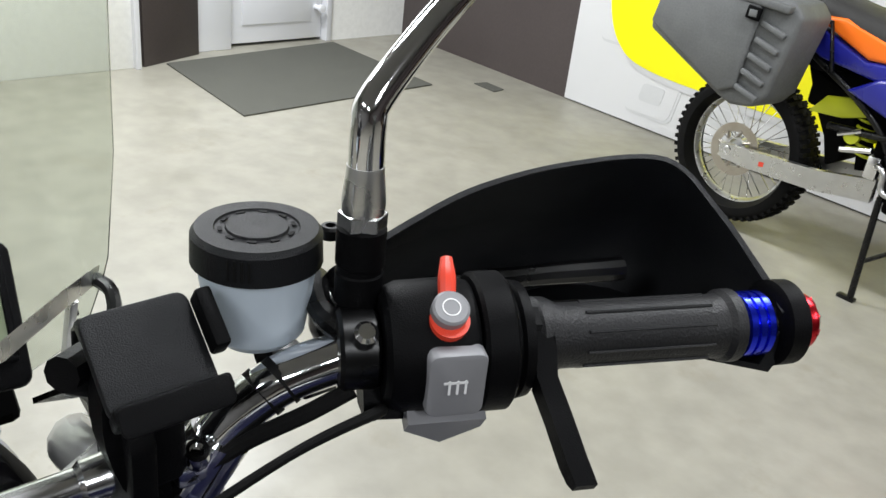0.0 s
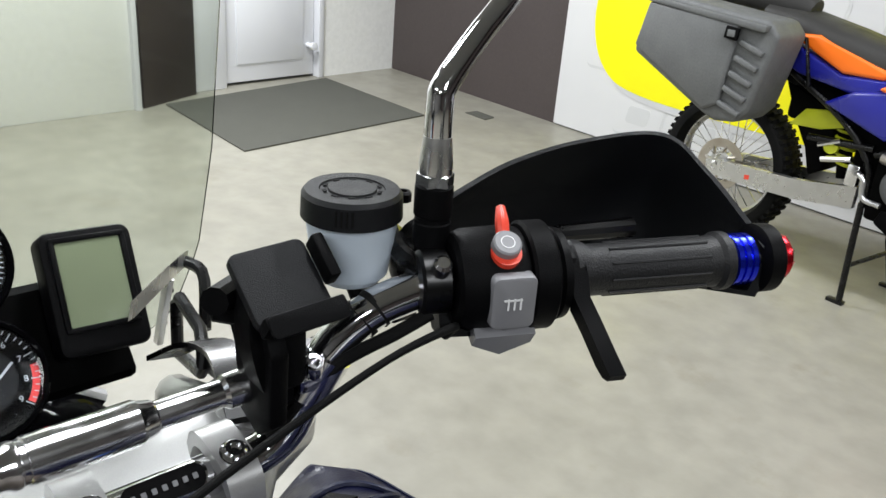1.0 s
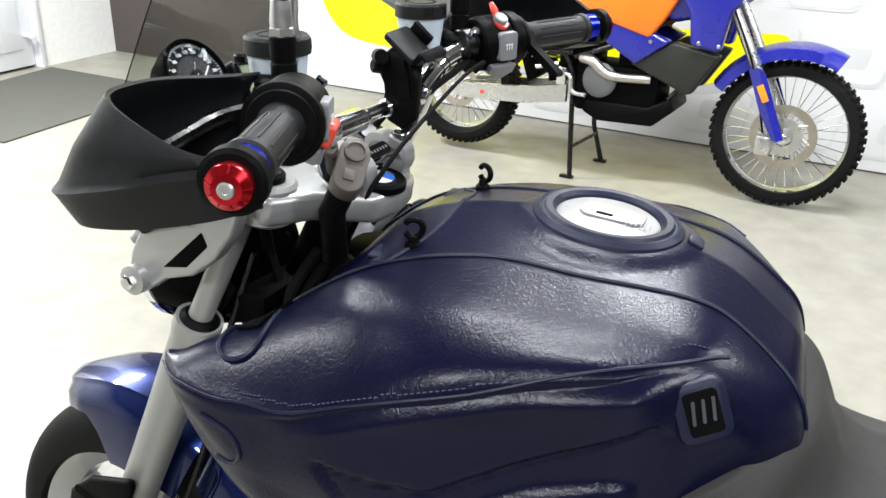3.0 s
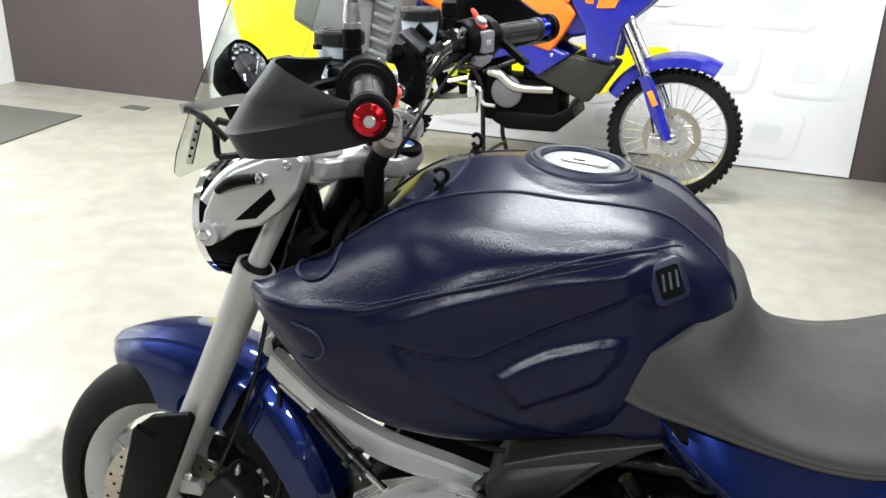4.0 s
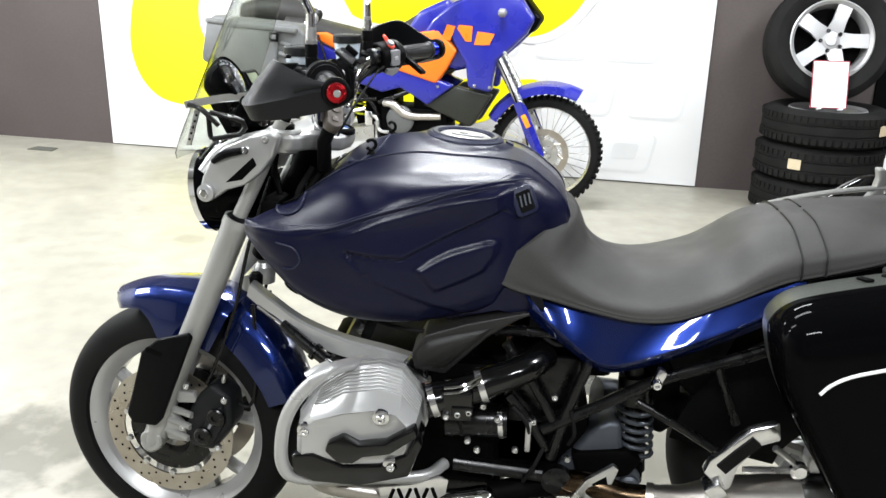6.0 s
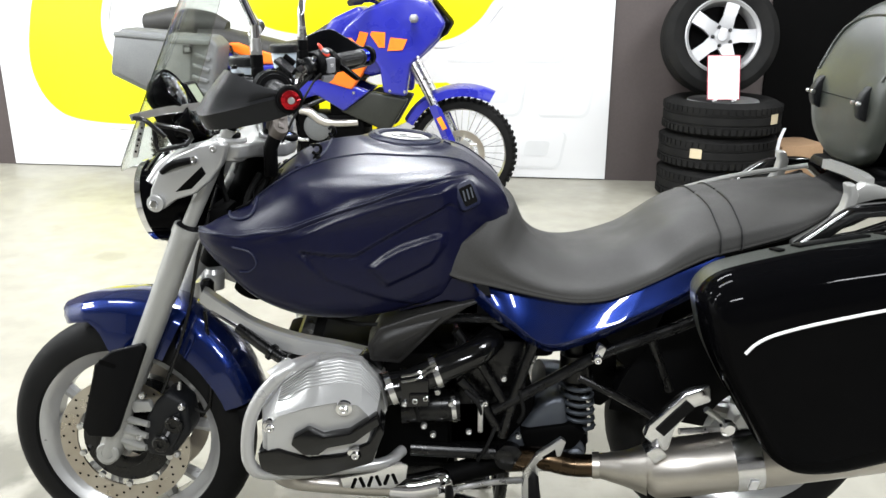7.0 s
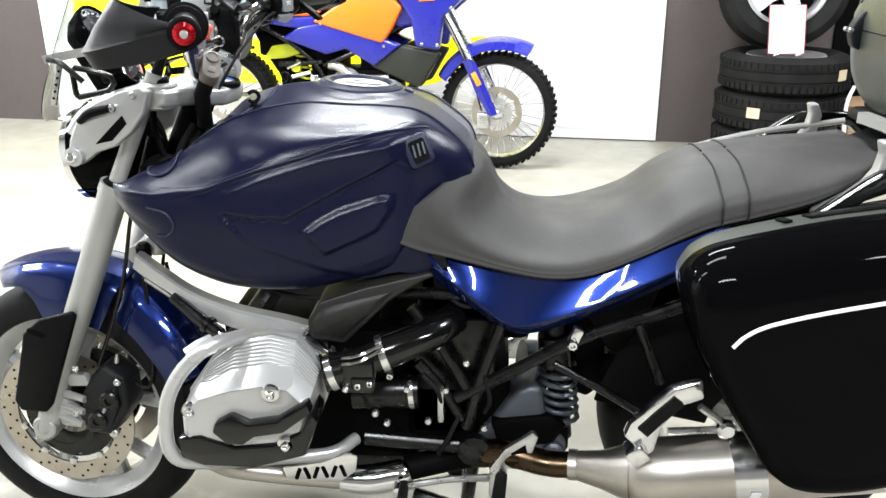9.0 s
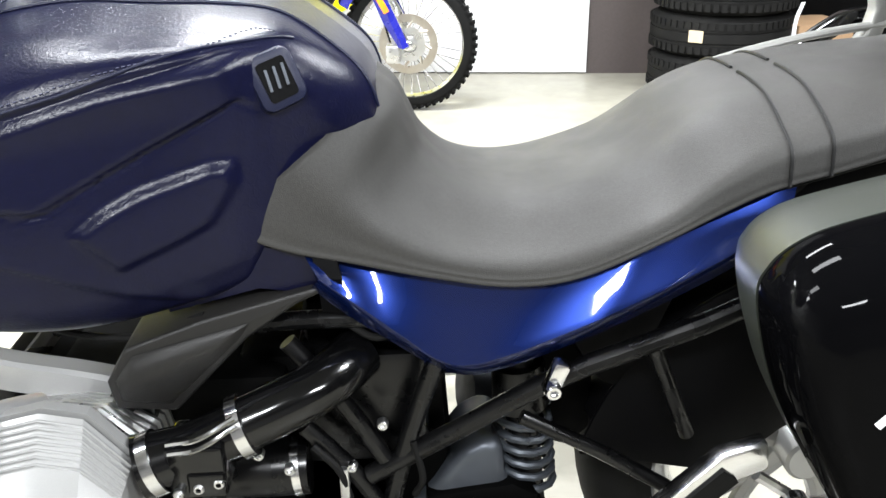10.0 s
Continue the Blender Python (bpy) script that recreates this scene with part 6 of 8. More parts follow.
part("starter_clamp", tube([(0.772, -0.17, 0.449), (0.782, -0.17, 0.45)], 0.039, 24), ALU_POLISHED, starter)
part("gearbox", bevelled(box(0.86, 0, 0.38, 0.22, 0.24, 0.16), 0.025), DARK_VOID, bike)
part("pivot_cover", join(lathe([(0, 0.032), (0.02, 0.032), (0.026, 0.02), (0.026, 0)], (0.90, -0.19, 0.335), (0, -1, 0), 20), tube([(0.68, -0.18, 0.345), (0.90, -0.19, 0.335)], 0.016, 12)), BLACK_METAL, bike)
for wire in ([(0.66, -0.22, 0.51), (0.69, -0.25, 0.49), (0.70, -0.24, 0.45)], [(0.80, -0.20, 0.50), (0.83, -0.21, 0.47), (0.84, -0.20, 0.42)], [(0.70, -0.21, 0.69), (0.62, -0.2, 0.66), (0.52, -0.18, 0.665), (0.42, -0.14, 0.70)],
             [(0.84, -0.18, 0.665), (0.88, -0.195, 0.645), (0.91, -0.19, 0.65)], [(0.87, -0.2, 0.41), (0.85, -0.215, 0.37), (0.83, -0.21, 0.33)], [(0.92, -0.2, 0.5), (0.93, -0.205, 0.45), (0.92, -0.2, 0.42)]):
    part("wiring", tube(wire, 0.0045, 8, 16), RUBBER, bike)
for px, py, pz in ((0.70, -0.235, 0.492), (0.74, -0.22, 0.51), (0.71, -0.225, 0.43), (0.83, -0.19, 0.56), (0.845, -0.2, 0.47), (0.92, -0.205, 0.39), (0.81, -0.2, 0.40), (0.77, -0.2, 0.47), (0.73, -0.21, 0.40), (0.885, -0.2, 0.53)):
    part("small_bolt", bolt(px, py, pz, (0, -1, 0), 0.007, 0.008), ALU, bike)
part("cable_bracket", bevelled(box(0.835, -0.205, 0.435, 0.012, 0.01, 0.07), 0.003), ALU, bike)
hug = []
for a in np.linspace(20, 150, 20):
    c, d = math.cos(radians(180 - a)), math.sin(radians(180 - a))
    hug.append([(1.495 + r * c, y, 0.33 + r * d) for r, y in ((0.30, -0.11), (0.36, -0.108), (0.37, -0.05), (0.37, 0.05), (0.36, 0.105), (0.30, 0.11), (0.35, 0.095), (0.36, 0), (0.35, -0.095))])
part("rear_mudguard", skin(hug), BLACK_PLASTIC, bike, "black plastic rear mudguard", smooth=50)
sector = [(0.362, a) for a in np.linspace(12, 100, 18)] + [(0.13, a) for a in np.linspace(100, 12, 10)]
part("mudguard_side", plate([(1.495 - r * math.cos(radians(a)), 0.33 + r * math.sin(radians(a))) for r, a in sector], -0.121, -0.112, 0.003), BLACK_PLASTIC, bike)
part("inner_mudguard", bevelled(plate([(1.10, 0.62), (1.16, 0.52), (1.20, 0.50), (1.26, 0.66), (1.40, 0.78), (1.40, 0.83), (1.15, 0.72)], -0.12, 0.12), 0.01), BLACK_PLASTIC, bike)
part("tail_unit", bevelled(plate([(1.10, 0.72), (1.58, 0.88), (1.70, 0.93), (1.78, 0.90), (1.66, 0.84), (1.2, 0.66)], -0.11, 0.11), 0.02), BLACK_PLASTIC, bike, "black tail section under the rack")

# exhaust silencer
can = part("silencer", tube([(1.195, -0.262, 0.335), (1.21, -0.265, 0.338), (1.30, -0.272, 0.352), (1.50, -0.285, 0.385), (1.70, -0.295, 0.418), (1.715, -0.296, 0.421), (1.718, -0.296, 0.421)], [0.05, 0.063, 0.064, 0.064, 0.063, 0.056, 0.03], 40), STEEL, bike, "brushed stainless exhaust silencer", smooth=40)
part("silencer_cone", tube([(1.10, -0.235, 0.33), (1.15, -0.25, 0.332), (1.198, -0.262, 0.336)], [0.028, 0.038, 0.056], 32, 12), STEEL, can)
part("link_pipe", tube([(0.90, -0.18, 0.315), (0.98, -0.21, 0.332), (1.04, -0.225, 0.325), (1.105, -0.236, 0.33)], [0.03, 0.027, 0.025, 0.026], 24, 20), BRONZED, can, "heat-tinted brown link pipe")
part("pipe_clamp", tube([(1.085, -0.232, 0.329), (1.10, -0.235, 0.33)], 0.030, 28), STEEL, can)
part("silencer_band", tube([(1.375, -0.277, 0.364), (1.43, -0.281, 0.373)], 0.0658, 40), ALU_POLISHED, can, "polished strap round the silencer")
part("band_label", slab(rounded_rect(0.018, 0.03, 0.002), 0.002, frame_on((1.405, -0.343, 0.345), (0.05, -0.9, -0.35), (0, 0, 1))), MARK_WHITE, can)
part("second_pipe", tube([(0.76, -0.17, 0.265), (0.85, -0.16, 0.285), (0.92, -0.18, 0.315)], 0.026, 18, 14), DARK_VOID, bike)

# stand
stand = part("centre_stand", join(tube([(0.90, -0.15, 0.29), (0.88, -0.17, 0.15), (0.87, -0.19, 0.02)], 0.014, 12), tube([(0.90, 0.15, 0.29), (0.88, 0.17, 0.15), (0.87, 0.19, 0.02)], 0.014, 12), tube([(0.885, -0.16, 0.2), (0.885, 0.16, 0.2)], 0.012, 10),
             box(0.86, -0.19, 0.012, 0.07, 0.03, 0.024, 0.004), box(0.86, 0.19, 0.012, 0.07, 0.03, 0.024, 0.004)), BLACK_METAL, bike, "black steel centre stand")
part("side_stand", tube([(0.78, -0.20, 0.225), (0.90, -0.24, 0.215), (1.05, -0.26, 0.215)], [0.014, 0.012, 0.011], 12), BLACK_METAL, bike, "folded black side stand")
part("stand_foot", join(lathe([(-0.012, 0.022), (0.012, 0.022), (0.014, 0.012), (0.014, 0)], (1.055, -0.265, 0.215), (0, -1, 0), 8), bolt(1.055, -0.28, 0.215, (0, -1, 0), 0.009, 0.01)), BLACK_METAL, bike)


# ---- cockpit of the blue motorcycle ----
yoke_pts = [(0.285, -0.135), (0.345, -0.14), (0.37, -0.09), (0.425, -0.045), (0.432, 0.0), (0.425, 0.045), (0.37, 0.09), (0.345, 0.14), (0.285, 0.135), (0.272, 0.09), (0.30, 0.04), (0.30, -0.04), (0.272, -0.09)]
YOKE = Matrix.Translation((0.318, 0, 1.038)) @ pose(0, 0, 0, 0, 8, 0) @ Matrix.Translation((-0.318, 0, 0))
yoke = barred("fork_yoke", slab(yoke_pts, 0.036, YOKE, 0.009), SILVER_PAINT, label="silver cast top fork yoke", smooth=50)
for side in (-1, 1):
    part("fork_clamp", flip(lathe([(-0.045, 0.028), (-0.04, 0.034), (0.0, 0.034), (0.004, 0.03), (0.004, 0)], (0.318, -0.105, 1.04), (0.1, 0, 1), 28), side), SILVER_PAINT, yoke, m=STEERB)
    part("fork_cap", flip(lathe([(0.0, 0.02), (0.008, 0.02), (0.012, 0.016), (0.012, 0.008), (0.006, 0.007), (0.006, 0)], (0.318, -0.105, 1.043), (0.1, 0, 1), 24), side), BLACK_PLASTIC, yoke, m=STEERB)
    strap = smooth_path([(0.356, 1.056), (0.362, 1.068), (0.374, 1.0725), (0.394, 1.0695), (0.408, 1.064), (0.415, 1.054), (0.416, 1.040)], 24)
    clampb = part("bar_clamp", flip(bevelled(skin([[(x, -0.0545, z), (x, -0.0315, z), (x * 0.86 + 0.385 * 0.14, -0.0315, z - 0.010), (x * 0.86 + 0.385 * 0.14, -0.0545, z - 0.010)] for x, z in strap]), 0.002), side), SILVER_PAINT, yoke, "satin alloy handlebar clamp", m=STEERB)
    part("clamp_foot", flip(bevelled(box(0.386, -0.043, 1.026, 0.052, 0.021, 0.036), 0.004), side), SILVER_PAINT, clampb, m=STEERB)
    part("clamp_bolt", flip(join(lathe([(0, 0.0095), (0.003, 0.0095), (0.003, 0)], (0.399, -0.043, 1.068), (0.3, 0, 1), 18), bolt(0.399, -0.043, 1.070, (0.3, 0, 1), 0.0075, 0.005)), side), CHROME, clampb, m=STEERB)
ROUND = frame_on((0.402, -0.006, 1.029), (0.14, 0, 1), (-1, 0, 0))
badge = barred("yoke_badge", lathe([(-0.006, 0.033), (0.002, 0.033), (0.005, 0.030), (0.003, 0.0265), (0.002, 0)], (0, 0, 0), (0, 0, 1), 40), BLACK_PLASTIC, label="round badge on the yoke")
badge.data.transform(STEERB @ ROUND @ STEERB.inverted())
part("badge_ring", ring([(0.0025, 0.0185), (0.0045, 0.0185), (0.0045, 0.0205), (0.0025, 0.0205)], (0, 0, 0), (0, 0, 1), 40), CHROME, badge, m=STEERB @ ROUND)
for q in range(4):
    wedge = [(0, 0)] + [(0.0183 * math.cos(a), 0.0183 * math.sin(a)) for a in np.linspace(q * math.pi / 2, (q + 1) * math.pi / 2, 9)]
    part("badge_field", slab(wedge, 0.002, ROUND @ pose(0, 0, 0.0045)), ROUNDEL_BLUE if q % 2 else ROUNDEL_WHITE, badge, m=STEERB)

# handlebar
half_bar = [(0.385, 0.0, 1.049), (0.385, 0.045, 1.049), (0.385, 0.070, 1.051), (0.387, 0.087, 1.064), (0.391, 0.101, 1.094), (0.396, 0.116, 1.121), (0.404, 0.137, 1.141), (0.414, 0.160, 1.152), (0.424, 0.178, 1.158), (0.44, 0.2075, 1.162), (0.512, 0.358, 1.1655), (0.53, 0.395, 1.166)]
full_bar = [(x, -y, z) for x, y, z in half_bar[:0:-1]] + half_bar
bar = barred("handlebar", tube(full_bar, 0.0132, 20, 90), CHROME, label="chrome tubular handlebar")
cross = [(-0.106, 0.009), (-0.088, 0.0115), (-0.078, 0.0115), (-0.074, 0.0135), (-0.071, 0.0135), (-0.070, 0.0128), (-0.067, 0.0128), (-0.066, 0.0138), (-0.006, 0.0138), (-0.003, 0.0122), (0.004, 0.0105), (0.006, 0.0088), (0.046, 0.0088), (0.049, 0.0112), (0.082, 0.0128), (0.100, 0.0118)]
part("crossbar", tube([(0.376 + 0.6 * y * y, y, 1.098 + 0.4 * y * y) for y, r in cross], [r for y, r in cross], 24), ALU_POLISHED, bar, "polished alloy crossbar", m=STEERB)
for side in (-1, 1):
    part("crossbar_joint", flip(join(tube([(0.382, -0.088, 1.100), (0.392, -0.106, 1.104)], [0.0115, 0.0135], 14), tube([(0.3895, -0.097, 1.087), (0.3945, -0.112, 1.114)], 0.0165, 20), bevelled(box(0.397, -0.098, 1.105, 0.020, 0.028, 0.014), 0.003), bolt(0.402, -0.095, 1.112, (0.5, 0.1, 0.8), 0.0075, 0.009)), side), CHROME, bar, m=STEERB)
pad = part("clamp_label", slab(rounded_rect(0.05, 0.016, 0.007), 0.003, frame_on((0.3965, 0.0, 1.0625), (0.66, 0, 0.75), (0, 0, 1))), BLACK_PLASTIC, bar, "black label with pale lettering bars", m=STEERB)
for q in range(7):
    part("label_bar", slab(rounded_rect(0.003, 0.0035, 0.0006), 0.0006, frame_on((0.3971, -0.0186 + 0.0062 * q, 1.0632), (0.66, 0, 0.75), (0, 0, 1))), SWITCH_GREY, pad, m=STEERB)

AX0, AX1 = Vector((0.424, 0.174, 1.161)), Vector((0.527, 0.389, 1.166))
ALONG = (AX1 - AX0).normalized()
REAR = Vector((ALONG.y, -ALONG.x, 0)).normalized()


def bar_at(d, angle=0.0, r=0.0):
    """A place at d along the right grip's axis; angle from the rider's side upwards."""
    a = radians(angle)
    return AX0 + ALONG * d + (REAR * math.cos(a) + Vector((0, 0, 1)) * math.sin(a)) * r


def bar_frame(d, angle, r, up=None):
    a = radians(angle)
    n = REAR * math.cos(a) + Vector((0, 0, 1)) * math.sin(a)
    return frame_on(bar_at(d, angle, r), n, ALONG.cross(n) if up is None else up)


def grips(side):
    e = 0.0 if side > 0 else 0.018  # the left switches sit further out
    k0, kd, kf = (0.008, 0.78, 0.88) if side > 0 else (0.0, 1.0, 1.0)
    g = -side  # parts are made on the right here, so the mirror is for the left

    def put(name, bm, mat, parent=bar, label="", smooth=30):
        return barred(name, flip(bm, g), mat, parent, label, smooth)

    clampp = put("lever_clamp", lathe([(-0.013, 0.0185), (-0.011, 0.0208), (0.005, 0.0208), (0.007, 0.0185)], AX0, ALONG, 24), BLACK_METAL)
    put("clamp_screw", join(lathe([(0, 0.006), (0.009, 0.006), (0.011, 0.004), (0.011, 0)], bar_at(-0.002, 45, 0.0195), REAR * 0.6 + Vector((0, 0, 0.8)), 12)), CHROME, clampp)
    put("lever_body", bevelled(box(bar_at(-0.006, 180, 0.03).x, bar_at(-0.006, 180, 0.03).y, 1.160, 0.032, 0.03, 0.03), 0.008), BLACK_METAL, clampp)
    housing = put("switch_housing", lathe([(e + k0 + d * kd, r) for d, r in ((0.0, 0.012), (0.0, 0.026), (0.003, 0.030), (0.012, 0.033), (0.05, 0.034), (0.058, 0.032), (0.06, 0.028), (0.06, 0.01))], AX0, ALONG, 36), BLACK_PLASTIC, bar, "black handlebar switch housing")
    put("housing_flange", lathe([(d * kf + e * (0.095 - d) / 0.033, r) for d, r in ((0.062, 0.02), (0.062, 0.034), (0.064, 0.036), (0.08, 0.036), (0.082, 0.034), (0.083, 0.029), (0.085, 0.029), (0.087, 0.031), (0.093, 0.03), (0.095, 0.022), (0.095, 0.01))], AX0, ALONG, 40), BLACK_PLASTIC, housing)
    put("housing_lug", bevelled(skin([[bar_at(d, a, r) for a in (-150, -95, -60)] + [bar_at(d, -60, 0.02), bar_at(d, -150, 0.02)] for d, r in ((0.0, 0.036), (0.05, 0.038))]), 0.003), BLACK_PLASTIC, housing)
    rk = put("rocker_switch", slab(rounded_rect(0.029, 0.036, 0.005), 0.012, bar_frame(0.040 + e, -2, 0.0365), 0.002), SWITCH_GREY, housing, "grey rocker switch with white symbol")
    for q in range(3):
        put("symbol_bar", slab(rounded_rect(0.0012, 0.008, 0.0004), 0.0005, bar_frame(0.040 + e, -2, 0.0373) @ pose(-0.004 + 0.004 * q, 0.0, 0)), MARK_WHITE, rk)
    put("symbol_frame", slab(rounded_rect(0.012, 0.0012, 0.0004), 0.0005, bar_frame(0.040 + e, -2, 0.0373) @ pose(0.001, -0.0028, 0)), MARK_WHITE, rk)
    put("turn_button", bevelled(skin([[bar_at(d, a, r) for a, r in ((-46, 0.030), (-44, 0.040), (-60, 0.043 + k), (-76, 0.034))] for d, k in ((0.020 + e, 0.0), (0.038 + e, 0.007), (0.060 + e, 0.001))]), 0.002), SWITCH_GREY, housing, "grey wedge-shaped indicator button")
    if side > 0:
        st = put("start_button", lathe([(0.0, 0.0092), (0.006, 0.0092), (0.007, 0.008), (0.007, 0)], bar_at(0.037, 57, 0.034), bar_at(0.037, 57, 1) - bar_at(0.037, 57, 0), 24), SWITCH_GREY, housing, "round grey starter button with red collar")
        put("start_collar", lathe([(-0.004, 0.0098), (0.002, 0.0098), (0.002, 0.008)], bar_at(0.037, 51, 0.0335), bar_at(0.037, 57, 1) - bar_at(0.037, 57, 0), 24), RED_SWITCH, st)
        put("start_symbol", ring([(0.0068, 0.0040), (0.0073, 0.0040), (0.0073, 0.0046), (0.0068, 0.0046)], bar_at(0.037, 57, 0.034), bar_at(0.037, 57, 1) - bar_at(0.037, 57, 0), 20), MARK_WHITE, st)
        put("kill_switch", tube([bar_at(0.037, 66, 0.034), bar_at(0.038, 82, 0.041), bar_at(0.039, 93, 0.0475)], [0.0042, 0.0046, 0.003], 10, 8), RED_SWITCH, housing, "red engine stop switch")
        paddle = ((80, 0.021, 30, 0), (20, 0.024, 30, 0), (-8, 0.03, 22, 0.0), (-18, 0.048, 13, 0.003), (-23, 0.07, 9, 0.006), (-25, 0.078, 7, 0.008), (-26, 0.082, 4, 0.009))
        put("throttle_paddle", bevelled(skin([[bar_at(0.083 + s, a, r), bar_at(0.094 + s, a, r), bar_at(0.094 + s, a - w, r), bar_at(0.083 + s, a - w, r)] for a, r, w, s in paddle]), 0.002), BLACK_PLASTIC, bar, "black throttle rest paddle on the grip")
    else:
        put("horn_button", slab(rounded_rect(0.03, 0.024, 0.006), 0.014, bar_frame(0.036 + e, -24, 0.042), 0.003), RED_SWITCH, housing, "orange-red button")
    grip = put("grip", tube([bar_at(d) for d in (0.086, 0.09, 0.096, 0.103, 0.19, 0.197, 0.200, 0.206, 0.208)], [0.019, 0.0215, 0.021, 0.0175, 0.0178, 0.0182, 0.0205, 0.0205, 0.017], 28), GRIP_RUBBER, bar, "ribbed dark rubber heated grip")
    for q in range(10):
        a = 36 * q
        put("grip_rib", tube([bar_at(0.115, a, 0.0178), bar_at(0.188, a, 0.018)], 0.0009, 5), GRIP_RUBBER, grip)
    rg = put("anodised_ring", tube([bar_at(d) for d in (0.2085, 0.2095, 0.213, 0.2135, 0.2145, 0.215, 0.2185, 0.219, 0.220, 0.2205, 0.224, 0.2255)], [0.017, 0.0185, 0.0185, 0.0172, 0.0172, 0.0185, 0.0185, 0.0172, 0.0172, 0.0185, 0.0185, 0.017], 32), BLUE_ANOD, bar, "blue anodised grip ring")
    put("guard_end", tube([bar_at(d) for d in (0.229, 0.231, 0.242, 0.2445)], [0.021, 0.0245, 0.0242, 0.021], 32), BLACK_PLASTIC)
    cap_ = put("bar_end_weight", lathe([(0.243, 0.016), (0.249, 0.0168), (0.253, 0.016), (0.258, 0.0105), (0.2585, 0.0065), (0.2565, 0.006), (0.2565, 0)], AX0, ALONG, 32), RED_ANOD, bar, "red anodised bar end weight")
    put("end_bolt", lathe([(0.2565, 0.006), (0.2595, 0.006), (0.2605, 0.005), (0.2605, 0.0025), (0.259, 0.0025), (0.259, 0)], AX0, ALONG, 18), ALU, cap_)
    for q in range(9):
        a = 40 * q
        put("end_groove", tube([bar_at(0.2522, a, 0.0163), bar_at(0.2577, a, 0.0108)], 0.0007, 5), RED_ANOD, cap_)
    # hand guard: a visor with a bumper rib, its upper face leaning in to the rim
    rim_ = smooth_path([(0.536, 0.376, 1.180), (0.506, 0.393, 1.189), (0.468, 0.398, 1.210), (0.430, 0.390, 1.230), (0.402, 0.335, 1.226), (0.382, 0.281, 1.213), (0.377, 0.235, 1.198), (0.382, 0.182, 1.183)], 50)
    if side < 0:
        rim_ = rim_ + np.array([0, 0.012, -0.018]) * np.sin(np.linspace(0, math.pi, 50))[:, None]
    rib_ = smooth_path([(0.540, 0.378, 1.167), (0.502, 0.401, 1.167), (0.44, 0.421, 1.153), (0.388, 0.421, 1.142), (0.360, 0.38, 1.141), (0.340, 0.31, 1.143), (0.345, 0.245, 1.150), (0.367, 0.187, 1.160)], 50)
    low_ = smooth_path([(0.537, 0.373, 1.143), (0.502, 0.393, 1.132), (0.447, 0.411, 1.121), (0.394, 0.412, 1.115), (0.366, 0.372, 1.114), (0.348, 0.306, 1.102), (0.354, 0.245, 1.106), (0.376, 0.192, 1.125)], 50)
    c = np.array([0.45, 0.29, 1.15])
    rows = []
    for p, q, l in zip(rim_, rib_, low_):
        outd = (q - c) * np.array([1, 1, 0])
        outd /= np.linalg.norm(outd)
        up_ = np.array([0, 0, 1.0])
        mid = 0.45 * p + 0.55 * q + outd * 0.003 + up_ * 0.003
        outer_ = [l, l + 0.55 * (q - l) + outd * 0.0015, q - up_ * 0.003 + outd * 0.001, q + outd * 0.003, q + up_ * 0.005 - outd * 0.002, mid, p + outd * 0.002, p + up_ * 0.002]
        inner_ = [p - outd * 0.003, mid - outd * 0.005, q - outd * 0.006, l - outd * 0.006 + up_ * 0.004, l - outd * 0.034 + up_ * 0.006, l - outd * 0.034 + up_ * 0.002]
        rows.append([tuple(v) for v in outer_ + inner_])
    guard = put("hand_guard", skin(rows), GUARD_PLASTIC, bar, "matt charcoal plastic hand guard", 62)
    put("guard_mount", join(tube([(0.372, 0.178, 1.175), (0.40, 0.165, 1.172), (0.425, 0.17, 1.166)], 0.007, 10, 8), bolt(0.366, 0.19, 1.196, (0, 0, 1), 0.006, 0.005), bolt(0.38, 0.165, 1.192, (0, 0, 1), 0.006, 0.005)), BLACK_METAL, guard)
    # control lever inside the guard
    put("control_lever", tube([(0.405, 0.19, 1.158), (0.385, 0.24, 1.156), (0.40, 0.31, 1.155), (0.425, 0.375, 1.156)], [0.008, 0.0075, 0.0065, 0.008], 10, 16), BLACK_METAL, bar, "black control lever")
    # fluid pot
    pc = (0.373, 0.143)
    pot = put("fluid_reservoir", lathe([(1.150, 0.010), (1.1515, 0.0195), (1.157, 0.0245), (1.176, 0.0274), (1.198, 0.0300), (1.199, 0.0)], (pc[0], pc[1], 0), (0, 0, 1), 36), FLUID_POT, bar, "milky fluid reservoir with black lid")
    put("reservoir_lid", lathe([(1.196, 0.030), (1.196, 0.0328), (1.2105, 0.0322), (1.2135, 0.0300), (1.2135, 0.021), (1.2125, 0.0205), (1.2125, 0.0155), (1.2138, 0.015), (1.2138, 0.010), (1.213, 0.0)], (pc[0], pc[1], 0), (0, 0, 1), 40), GUARD_PLASTIC, pot, "black screw lid")
    for q in range(4):
        a = radians(-52 + 6 * q)
        put("lid_rib", tube([(pc[0] + 0.0326 * math.cos(a), pc[1] + 0.0326 * math.sin(a), 1.199), (pc[0] + 0.0322 * math.cos(a), pc[1] + 0.0322 * math.sin(a), 1.2095)], 0.0009, 5), RUBBER, pot)
    for q in range(10):
        a = radians(36 * q)
        put("lid_mark", slab(rounded_rect(0.0045, 0.0022, 0.0005), 0.0005, pose(pc[0] + 0.018 * math.cos(a), pc[1] + 0.018 * math.sin(a), 1.2134, 0, 0, math.degrees(a) + 90)), RUBBER, pot)
    put("pot_bracket", bevelled(box(pc[0] + 0.02, pc[1] + 0.012, 1.139, 0.05, 0.02, 0.008), 0.002), BLACK_METAL, pot)
